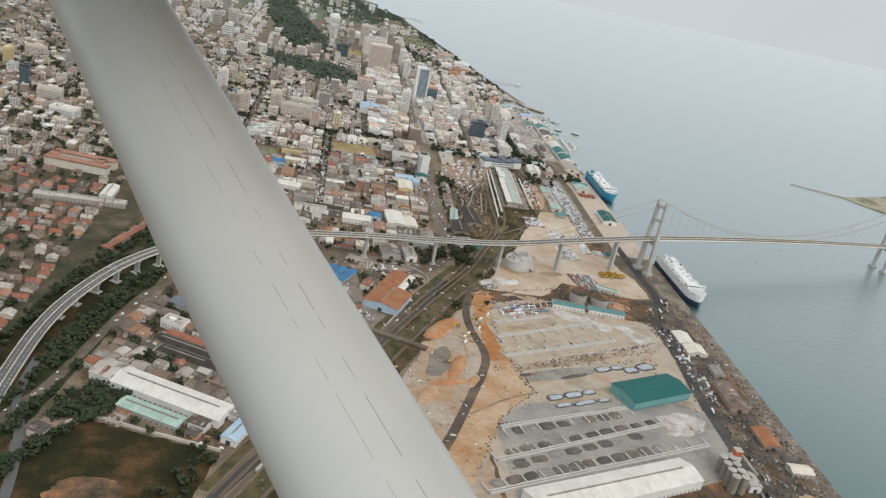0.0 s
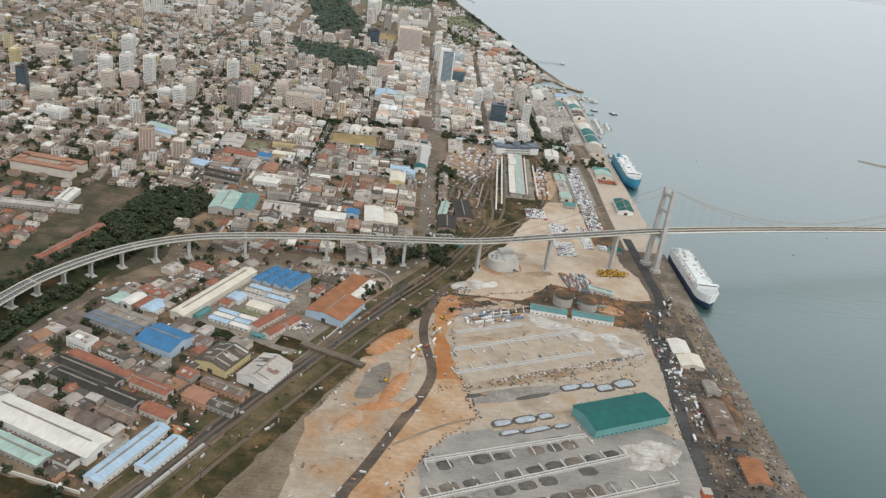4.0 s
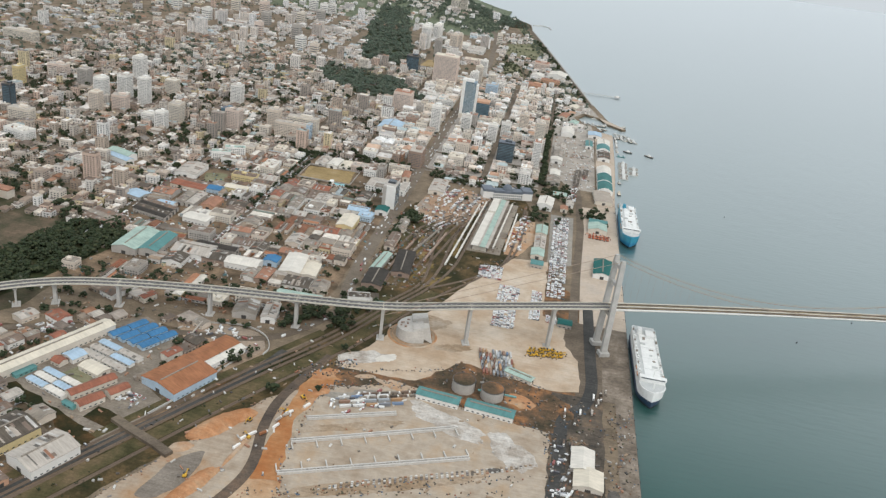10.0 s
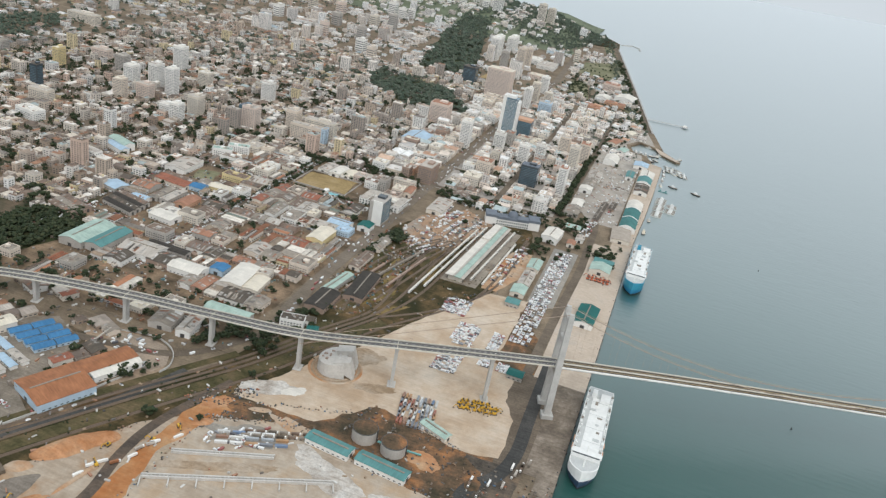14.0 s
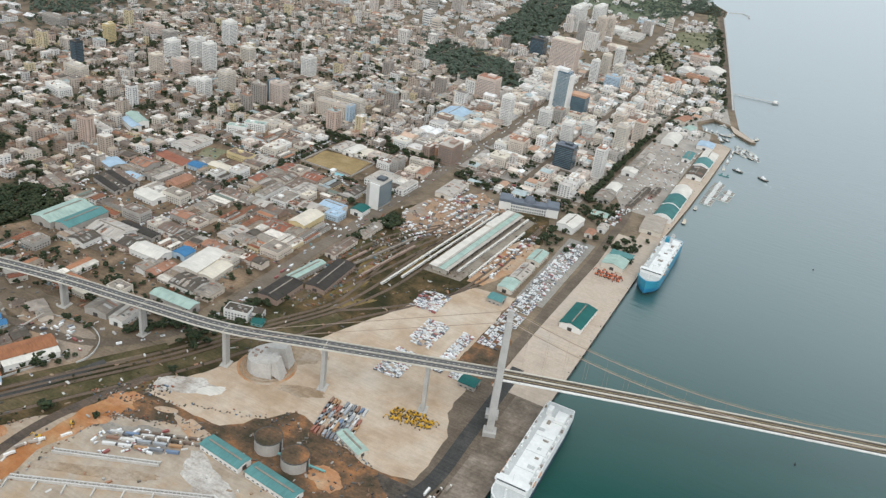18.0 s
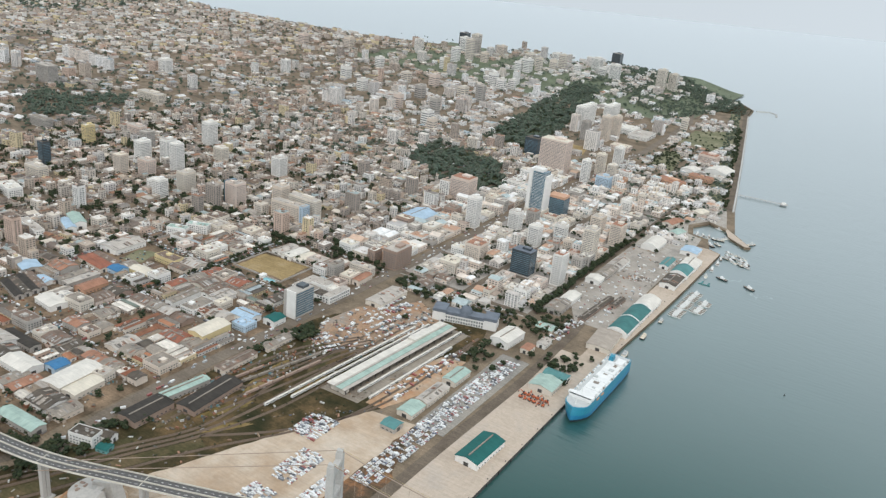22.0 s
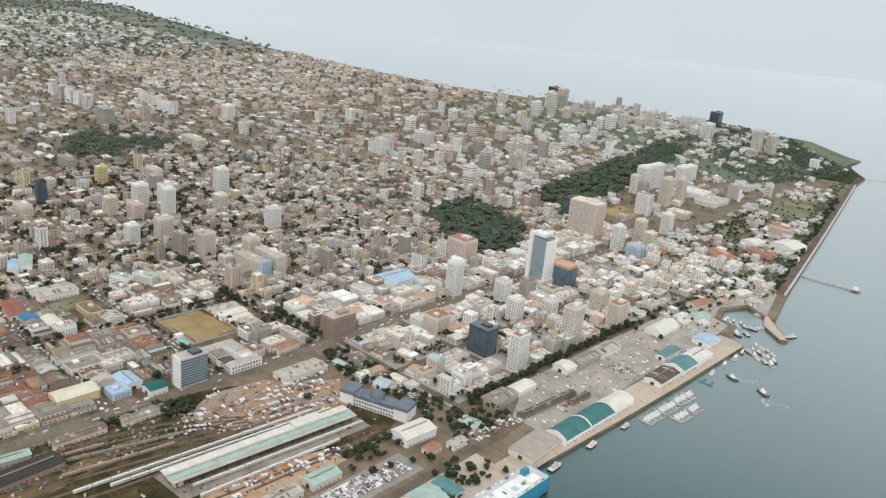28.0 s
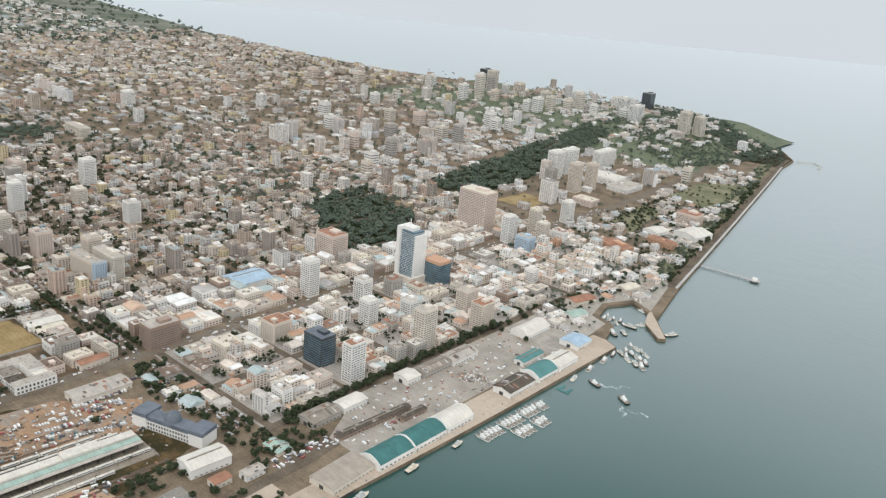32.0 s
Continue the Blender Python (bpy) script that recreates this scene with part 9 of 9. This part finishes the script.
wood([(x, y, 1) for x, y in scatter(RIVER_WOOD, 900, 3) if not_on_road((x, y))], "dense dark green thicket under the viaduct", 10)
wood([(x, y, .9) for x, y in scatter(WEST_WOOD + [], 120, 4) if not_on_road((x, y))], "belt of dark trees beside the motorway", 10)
wood([(x, y, 1) for x, y in scatter(PARK, 560, 5)], "dense dark trees of a city park", 9, (3.2, 5.2), HAZED_LEAVES)
wood([(x, y, 1.1) for x, y in scatter(VALLEY, 900, 6)], "wooded green valley behind the centre", 8, (3.4, 5.6), HAZED_LEAVES)
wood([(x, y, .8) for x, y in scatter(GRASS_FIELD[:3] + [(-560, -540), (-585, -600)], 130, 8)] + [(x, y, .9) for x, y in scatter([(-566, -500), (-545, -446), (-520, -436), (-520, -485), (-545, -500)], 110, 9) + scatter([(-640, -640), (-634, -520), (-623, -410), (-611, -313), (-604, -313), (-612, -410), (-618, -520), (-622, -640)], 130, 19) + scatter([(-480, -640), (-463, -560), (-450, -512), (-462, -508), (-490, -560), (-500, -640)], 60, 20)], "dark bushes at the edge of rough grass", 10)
wood([(x, y, 1) for x, y in scatter([(-330, 1500), (-560, 1660), (-640, 1700), (-560, 2060), (-300, 1960), (-250, 1800)], 1500, 12) if not any(math.hypot(x - a, y - b) < 26 for a, b in ((-447, 1774), (-424, 1806), (-585, 1790)))], "scrub and trees over the far bluff", 7, (2.6, 4.4), HAZED_LEAVES)
wood([(x, y, 1.1) for x, y in scatter(FAR_WOOD, 300, 41) + scatter([(-1330, 380), (-1330, 640), (-1000, 700), (-960, 340)], 160, 43) + scatter([(-262, 1760), (-262, 1930), (-380, 1990), (-545, 2085), (-760, 2080), (-600, 1960), (-420, 1850)], 520, 42)], "dark woods inland and over the far headland", 9, (3.2, 5.4), HAZED_LEAVES)
wood([(x, y, .8) for x, y in scatter([(-48, 866), (-71, 990), (-117, 1225), (-185, 1562), (-223, 1755), (-246, 1750), (-206, 1560), (-138, 1222), (-92, 985), (-70, 866)], 330, 71) + scatter([(-225, 1750), (-212, 1770), (-222, 1860), (-275, 1950), (-370, 1996), (-345, 1880), (-300, 1745)], 260, 72)], "trees along the shore road and over the headland", 8, (2.4, 4.2), HAZED_LEAVES)
wood([(x, y, .7) for x, y in scatter(LAWN_A, 46, 13) + scatter(LAWN_B, 40, 14)], "scattered trees on the shore lawns", 9)
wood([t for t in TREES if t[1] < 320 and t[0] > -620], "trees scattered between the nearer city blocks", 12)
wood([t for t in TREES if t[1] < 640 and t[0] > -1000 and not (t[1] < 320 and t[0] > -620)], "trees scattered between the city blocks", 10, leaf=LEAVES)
wood([t for t in TREES if not (t[1] < 640 and t[0] > -1000)], "trees scattered through the far quarters", 8, leaf=HAZED_LEAVES)
wood([(x, y, .5) for x, y in scatter(RAIL_LAND, 300, 15)], "low weeds and bushes along the tracks", 6, (1.0, 2.4))
wood([(x, y, .6) for x, y in scatter(WEST_LAND, 260, 17) if is_free(x, y, 2)] + [(x, y, .8) for x, y in scatter([(-520, -225), (-300, -180), (-262, -120), (-275, -100), (-460, -110), (-500, -160)], 130, 18) if not near_line(x, y, VIADUCT_LINE, 7) and not near_line(x, y, RIVER_ROAD, 6)], "bushes and small trees between yards", 12)
wood([(x, y, .9) for x, y in scatter([(-258, -160), (-244, -170), (-228, -100), (-232, -60), (-240, -60), (-262, -110)], 60, 31) + scatter([(-254, 104), (-232, 106), (-228, 128), (-252, 132)], 40, 32) + scatter([(-300, -178), (-268, -150), (-268, -120), (-290, -140)], 30, 33) + scatter([(-255, 60), (-248, 60), (-246, 100), (-255, 100)], 16, 34)], "dark trees beside the railway", 15)
wood([(x, y, .85) for x, y in scatter([(-112, 264), (-56, 264), (-56, 330), (-112, 330)], 46, 35) + scatter([(-104, 165), (-86, 165), (-86, 230), (-108, 230)], 26, 36) + scatter([(-46, 196), (-10, 196), (-10, 262), (-46, 262)], 26, 37) + scatter([(-250, 264), (-110, 272), (-110, 304), (-250, 304)], 60, 38) + scatter([(-98, 660), (-64, 660), (-64, 900), (-98, 900)], 90, 39) + scatter([(-70, 905), (-100, 1000), (-150, 1260), (-240, 1260), (-240, 905)], 230, 40)], "green trees between harbour and downtown buildings", 16, (2.2, 3.8))
wood([(x + RND.uniform(-3, 3), y + RND.uniform(-2, 2), 1) for x, y in scatter([(-2300, 0), (-2300, 1840), (-3300, 2000), (-4800, 2250), (-4800, -400)], 1700, 16)], "far woods and scrub towards the horizon", 6, (6, 12), HAZED_LEAVES)


# ---- vehicles ----
def car_parts(m, x, y, a, z=G + .16, van=False, mi=(0, 1)):
    c, s = math.cos(a), math.sin(a)
    l, w_, h = (4.2, 1.5, 1.5) if van else (3.1, 1.25, .62)
    m.box(x, y, z + .18, l, w_, h, a, mi[0])
    if not van:
        m.box(x - .15 * c, y - .15 * s, z + .8, l * .52, w_ * .86, .42, a, mi[0], taper=1.0)


def car_prototype():
    r = root("car", "small parked passenger car", "car", "parked cars", at=(-70, -6, G + .16), turn=radians(90))
    m = Mesh()
    m.solid([(-1.55, -.62, .2), (1.55, -.62, .2), (1.55, .62, .2), (-1.55, .62, .2)], [(-1.5, -.6, .72), (1.45, -.58, .66), (1.45, .58, .66), (-1.5, .6, .72)])
    m.obj("body", CAR_PAINT_ONE, r)
    m = Mesh()
    m.solid([(-1.2, -.58, .7), (.7, -.58, .7), (.7, .58, .7), (-1.2, .58, .7)], [(-.9, -.48, 1.1), (.25, -.48, 1.1), (.25, .48, 1.1), (-.9, .48, 1.1)])
    m.obj("window_glass", GLASS_DARK, r)
    m = Mesh()
    m.box(-.32, 0, 1.1, 1.2, .98, .04)
    m.obj("roof_panel", CAR_PAINT_ONE, r)
    for x in (-.95, .95):
        for y in (-.6, .6):
            m = Mesh()
            m.box(x, y, 0, .5, .16, .48)
            m.obj("wheel", RUBBER, r)
    return r


proto = car_prototype()
count = 0
rows = []
for x in (-61, -64.5, -68.5, -72, -76):
    y = -18
    while y < 206:
        rows.append((x, y, 0))
        y += 1.9 if RND.random() < .85 else 6
block = []
for x0, x1, y0, y1 in ((-123, -103, -98, -62), (-123, -104, -50, -12), (-147, -124, -2, 28), (-90, -82, -72, -14), (-74, -66, -72, -58)):
    y = y0
    while y < y1:
        x = x0
        while x < x1:
            if RND.random() < .86:
                block.append((x, y, 0))
            x += 3.5
        y += 1.75
stuff_cars = Mesh()
stuff_spots = []
for k, (x, y, a) in enumerate(rows + block):
    x, y, a = x + RND.uniform(-.25, .25), y + RND.uniform(-.2, .2), radians(a + RND.uniform(-5, 5))
    if count < 84 and -90 < y < 120 and k % 3 == 0:
        copy_thing(proto, pose(x, y, G + .16, 0, 0, math.degrees(a)))
        count += 1
    elif RND.random() < .93:
        stuff_spots.append((x, y, a, RND.random() < .06))
for poly, n in (([(-373, -306), (-366, -294), (-347, -302), (-354, -318)], 26), ([(-470, -243), (-453, -222), (-447, -228), (-462, -250)], 22), (BUS_LAND, 80), (PLAZA, 90), ([(-60, -380), (-46, -380), (-46, -250), (-60, -250)], 60), ([(-232, 262), (-110, 266), (-110, 300), (-250, 300)], 120), ([(-64, 270), (-54, 270), (-50, 330), (-62, 330)], 40), ([(-126, 80), (-112, 80), (-104, 200), (-118, 200)], 60), ([(-232, -262), (-196, -232), (-184, -252), (-214, -272)], 40), ([(-380, -188), (-310, -192), (-300, -215), (-350, -222)], 30), ([(-470, -330), (-440, -345), (-420, -330), (-460, -315)], 20)):
    for x, y in scatter(poly, n, n):
        if not any((x - a) ** 2 + (y - b) ** 2 < c * c for a, b, c in TAKEN):
            stuff_spots.append((x, y, radians(RND.choice((0, 0, 90, 70)) + RND.uniform(-12, 12)), RND.random() < .3))
for (x0, y0), (x1, y1), step, van in (((-221, 208), (-219, 252), 2.2, 1), ((-208, 205), (-202, 243), 2.2, 1), ((-214, 204), (-208, 244), 2.4, 1), ((-214, 175), (-207, 199), 2.0, 0), ((-195, 168), (-193, 188), 2.0, 0), ((-200, 190), (-190, 226), 2.2, 1), ((-184, 186), (-176, 222), 2.2, 0), ((-203, 172), (-200, 196), 2.2, 0), ((-206, 108), (-196, 126), 1.9, 0), ((-213, 108), (-203, 128), 1.9, 0), ((-220, 112), (-212, 132), 1.9, 0), ((-228, 116), (-220, 136), 1.9, 0), ((-233, 122), (-227, 138), 1.9, 0)):
    l = math.hypot(x1 - x0, y1 - y0)
    for i in range(int(l / step)):
        if RND.random() < .85:
            t = i * step / l
            stuff_spots.append((x0 + (x1 - x0) * t + RND.uniform(-.4, .4), y0 + (y1 - y0) * t, radians(RND.uniform(-8, 8)), van and RND.random() < .6))
for i in range(420):
    x = RND.choice(STREETS_Y[:5])
    stuff_spots.append((x + RND.choice((-2.8, 2.8, -1.2, 1.2)), RND.uniform(-80 if x > -500 else 30, 280 if x > -500 else 880), radians(90), RND.random() < .1))
for i in range(700):
    x, y = RND.choice((-412, -530)), RND.uniform(-95, 280)
    if i % 2:
        x, y = -RND.uniform(275, 530), RND.choice((-20, 75, 171, 290, 290))
        stuff_spots.append((x, y + RND.choice((-3.4, 3.4)), radians(RND.choice((0, 90))), RND.random() < .15))
    else:
        stuff_spots.append((x + RND.choice((-3.6, 3.6)), y, radians(RND.choice((0, 90))), RND.random() < .15))
for i in range(420):
    stuff_spots.append((-RND.uniform(270, 900), RND.choice(STREETS_X[:9]) + RND.choice((-2.4, 2.4, -1, 1)), 0, RND.random() < .1))
for i in range(170):
    y = RND.uniform(-40, 1100)
    stuff_spots.append((-266 + RND.choice((-5, -2.4, 2.4, 5)), y, radians(90), RND.random() < .12))
for x, y in scatter(WEST_LAND, 260, 51):
    if is_free(x, y, 1):
        stuff_spots.append((x, y, radians(RND.choice((-23, 67)) + RND.uniform(-8, 8)), RND.random() < .15))
for i in range(60):
    p = RND.choice(RIVER_ROAD)
    stuff_spots.append((p[0] + RND.uniform(-2, 2), p[1] + RND.uniform(-3, 3), radians(60), RND.random() < .2))
for x, y, a, van in stuff_spots:
    car_parts(stuff_cars, x, y, a, G + .2, van)
tagged(stuff_cars.obj("parked_cars", CAR_PAINT), "many parked pale cars and vans", "cars", kind="stuff")


def lorry(x, y, a, cab, body, label="parked lorry with a long trailer"):
    r = root("lorry", label, "lorry", "lorries", at=(x, y, G + .2), turn=a)
    r.scale = (.72, .8, .8)
    m = Mesh()
    m.box(0, 0, .7, 7.5, 1.75, 2.0)
    m.obj("trailer", body, r)
    m = Mesh()
    m.box(4.7, 0, .5, 1.5, 1.7, 1.8)
    m.obj("cab", cab, r)
    m = Mesh()
    m.box(5.47, 0, 1.4, .05, 1.5, .7)
    m.obj("windscreen", GLASS_DARK, r)
    for q in (-2.8, -1.8, 2.6, 4.7):
        m = Mesh()
        m.box(q, 0, 0, .7, 1.8, .7)
        m.obj("axle", RUBBER, r)


for i in range(24):
    t = RND.random()
    p = DARK_WAY[int(8 + t * (len(DARK_WAY) - 10))]
    lorry(p[0] + RND.choice((9, 12, 3, -3)), p[1] + RND.uniform(-4, 4), radians(88 + RND.choice((0, 180))), WHITE, RND.choice((R_LGREY, R_GREY, R_BROWN, WHITE, R_DARK)))
for i in range(9):
    lorry(-268 + i * 3.0 + RND.uniform(-4, 4), -330 + i * 7 + RND.uniform(-3, 3), radians(65 + RND.uniform(-10, 10)), WHITE, RND.choice((WHITE, R_LGREY, R_ORANGE)), "lorry waiting on the haul road")
for i in range(12):
    lorry(-204 + (i % 6) * 7, -248 + (i // 6) * 5 + (i % 6) * 3.2, radians(25), WHITE, RND.choice((R_DARK, R_LGREY, R_BROWN, R_GREY)), "lorry with flat load parked in the yard")

# litter of the yards: timber, pipes, blocks and pallets, uncountable
odds = Mesh()
q = random.Random(21)
for poly, n in ((SOUTH_YARD, 100), (BUS_LAND, 80), (ORANGE_LAND, 70), (WEST_LAND, 220), ([(-520, -225), (-300, -180), (-262, -120), (-275, -100), (-460, -110), (-500, -160)], 200), (RAIL_LAND, 160), ([(-22, -480), (-6, -480), (-6, -200), (-22, -200)], 50), (PLAZA, 120), ([(-62, 478), (-36, 486), (-36, 504), (-60, 500)], 90), ([(-230, 150), (-217, 152), (-200, 160), (-222, 160)], 30)):
    for x, y in scatter(poly, n, n + 2):
        odds.box(x, y, G + .1, q.uniform(.6, 4.5), q.uniform(.5, 1.6), q.uniform(.3, 1.3), q.uniform(0, 3.1), 0)
for k in range(3):
    for i in range(38):
        odds.box(-206 + i * 3.2 + k * 6, -352 + i * 1.55 + k * 5, G + .1, 1.6, .9, .8, Y25, 0)
tagged(odds.obj("yard_litter", mat("mixed_stacks", (0.16, 0.14, 0.12), (0.42, 0.40, 0.37), (0.30, 0.22, 0.15), (0.52, 0.50, 0.47), (0.22, 0.20, 0.19), (0.36, 0.20, 0.13), (0.60, 0.58, 0.55), depth=0.2)), "loose stacks of timber, blocks and scrap", "stacks", kind="stuff")

def strew(m, line, n, wide, size, seed):
    """Small loose pieces thrown along a line."""
    k = random.Random(seed)
    for _ in range(n):
        i = k.randrange(len(line) - 1)
        t = k.random()
        x = line[i][0] + (line[i + 1][0] - line[i][0]) * t + k.gauss(0, wide)
        y = line[i][1] + (line[i + 1][1] - line[i][1]) * t + k.gauss(0, wide)
        size_ = size * .62
        m.box(x, y, G + .1, k.uniform(.4, 1) * size_, k.uniform(.3, .7) * size_, k.uniform(.2, .5) * size_, k.uniform(0, 3.1), 0)


edge_litter = Mesh()
for line, n, wide, size in (([(-226, -229), (-238, -262), (-235, -330), (-226, -374), (-219, -399), (-243, -424), (-260, -453), (-284, -509)], 260, 1.6, 2.6), ([(-238, -244), (-190, -222), (-66, -243)], 200, 2.2, 2.4), ([(-66, -243), (-61, -285), (-70, -372), (-70, -480)], 170, 1.8, 2.4), ([(-260, -235), (-232, -222), (-200, -206), (-156, -188), (-105, -178), (-70, -186)], 180, 1.6, 2.4), ([(-262, -228), (-236, -214), (-228, -200)], 120, 4, 3.2), ([(-210, -354), (-80, -300)], 150, 2.5, 2.2), ([(-255, -372), (-190, -350), (-90, -318)], 120, 2.0, 2.4), ([(-4, -190), (-4, -560)], 260, 1.6, 2.2), ([(-14, -190), (-14, -560)], 240, 4.5, 3.0), ([(-42, -196), (-40, -300), (-46, -420), (-46, -560)], 420, 6, 3.2), ([(-30, -400), (-30, -540)], 200, 8, 4), ([(-340, -420), (-300, -335), (-268, -270)], 120, 1.5, 1.8), ([(-172, 2), (-112, 64)], 60, 1.2, 1.8)):
    strew(edge_litter, line, int(n * .75), wide, size, int(n + size * 10))
tagged(edge_litter.obj("edge_litter", mat("mixed_litter", (0.06, 0.055, 0.05), (0.10, 0.085, 0.07), (0.40, 0.38, 0.35), (0.20, 0.13, 0.085), (0.14, 0.12, 0.10), (0.26, 0.22, 0.18), (0.08, 0.07, 0.06), (0.09, 0.14, 0.20), (0.28, 0.12, 0.07), (0.08, 0.08, 0.05), depth=0.25)), "loose blocks, bushes, crates and scrap along yard edges", "litter", kind="stuff")
for x, y, rx, ry, h, a, mt in ((-26, -353, 10, 22, 3.2, 4, BROWN_SOIL), (-30, -420, 8, 12, 2.2, 0, BROWN_SOIL), (-22, -455, 7, 10, 2.0, 10, COAL), (-44, -470, 6, 9, 1.8, 0, BROWN_SOIL), (-30, -505, 9, 11, 2.4, 0, EARTH), (-50, -520, 5, 8, 1.8, 0, COAL), (-18, -300, 5, 7, 1.6, 0, COAL), (-52, -215, 6, 8, 1.6, 0, BROWN_SOIL), (-86, -232, 8, 4, 1.4, 20, BROWN_SOIL), (-170, -214, 9, 4, 1.5, 20, BROWN_SOIL), (-210, -218, 8, 3, 1.4, 20, EARTH)):
    heap(x, y, rx, ry, h, radians(a), mt, "brown spoil heap on the dockside soil", "soil_mound", "soil mounds")
scrap = Mesh()
for poly, n in ((RED_SOIL, 170), ([(-62, -240), (-26, -240), (-26, -520), (-62, -520)], 460), ([(-24, -480), (-8, -480), (-8, -200), (-24, -200)], 120), (RAIL_LAND, 160)):
    for x, y in scatter(poly, n, n + 5):
        scrap.box(x, y, G + .1, q.uniform(.5, 3.2), q.uniform(.4, 1.4), q.uniform(.2, 1.1), q.uniform(0, 3.1), 0)
tagged(scrap.obj("dock_scrap", mat("rusty_scrap", (0.10, 0.085, 0.07), (0.16, 0.12, 0.09), (0.07, 0.065, 0.06), (0.22, 0.14, 0.09), (0.13, 0.12, 0.11), (0.36, 0.34, 0.31), depth=0.25)), "dark rusty scrap and timber on the dock", "scrap", kind="stuff")

# lamp posts along the viaduct
for i in range(10, len(VIADUCT) - 2, 5):
    x, y, z = VIADUCT[i]
    r = root("street_lamp", "slim grey lamp post on the viaduct", "street lamp", "viaduct lamps", at=(x, y, z))
    m = Mesh()
    m.disc(0, 0, 0, .1, 6.5, 6, r2=.06)
    m.obj("pole", R_GREY, r)
    m = Mesh()
    m.box(0, 0, 6.4, 2.4, .2, .15)
    m.obj("lamp_arm", R_GREY, r)

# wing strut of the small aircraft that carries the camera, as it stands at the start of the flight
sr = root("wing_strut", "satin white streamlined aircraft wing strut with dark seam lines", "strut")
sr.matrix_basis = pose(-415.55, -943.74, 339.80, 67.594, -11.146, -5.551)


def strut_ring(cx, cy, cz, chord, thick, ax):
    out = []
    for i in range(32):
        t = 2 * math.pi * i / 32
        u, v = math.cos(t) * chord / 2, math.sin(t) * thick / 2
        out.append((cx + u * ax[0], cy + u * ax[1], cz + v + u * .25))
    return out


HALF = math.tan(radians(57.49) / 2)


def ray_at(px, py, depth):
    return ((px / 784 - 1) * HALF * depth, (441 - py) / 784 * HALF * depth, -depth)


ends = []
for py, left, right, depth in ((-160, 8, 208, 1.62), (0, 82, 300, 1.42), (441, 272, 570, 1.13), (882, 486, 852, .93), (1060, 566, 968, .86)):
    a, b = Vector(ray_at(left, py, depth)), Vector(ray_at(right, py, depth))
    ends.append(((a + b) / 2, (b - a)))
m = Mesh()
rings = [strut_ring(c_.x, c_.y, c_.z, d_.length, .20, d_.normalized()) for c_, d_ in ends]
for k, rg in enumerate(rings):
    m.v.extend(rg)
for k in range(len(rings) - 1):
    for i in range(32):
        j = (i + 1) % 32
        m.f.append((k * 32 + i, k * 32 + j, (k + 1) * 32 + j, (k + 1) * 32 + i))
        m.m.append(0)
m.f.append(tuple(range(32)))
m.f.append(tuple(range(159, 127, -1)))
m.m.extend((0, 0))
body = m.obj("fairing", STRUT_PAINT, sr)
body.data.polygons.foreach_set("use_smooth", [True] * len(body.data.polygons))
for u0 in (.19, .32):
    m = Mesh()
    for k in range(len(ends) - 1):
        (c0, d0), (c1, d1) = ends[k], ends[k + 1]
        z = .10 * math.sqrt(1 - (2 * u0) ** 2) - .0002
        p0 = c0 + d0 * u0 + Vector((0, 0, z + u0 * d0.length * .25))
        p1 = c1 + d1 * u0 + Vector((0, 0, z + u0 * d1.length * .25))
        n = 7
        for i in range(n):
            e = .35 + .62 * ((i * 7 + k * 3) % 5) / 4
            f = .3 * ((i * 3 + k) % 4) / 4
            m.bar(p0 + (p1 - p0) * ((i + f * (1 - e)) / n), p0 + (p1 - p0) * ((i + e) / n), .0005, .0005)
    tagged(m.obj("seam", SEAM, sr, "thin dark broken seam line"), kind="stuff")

# the wing's underside above the strut, unseen here, sized to shade its upper end
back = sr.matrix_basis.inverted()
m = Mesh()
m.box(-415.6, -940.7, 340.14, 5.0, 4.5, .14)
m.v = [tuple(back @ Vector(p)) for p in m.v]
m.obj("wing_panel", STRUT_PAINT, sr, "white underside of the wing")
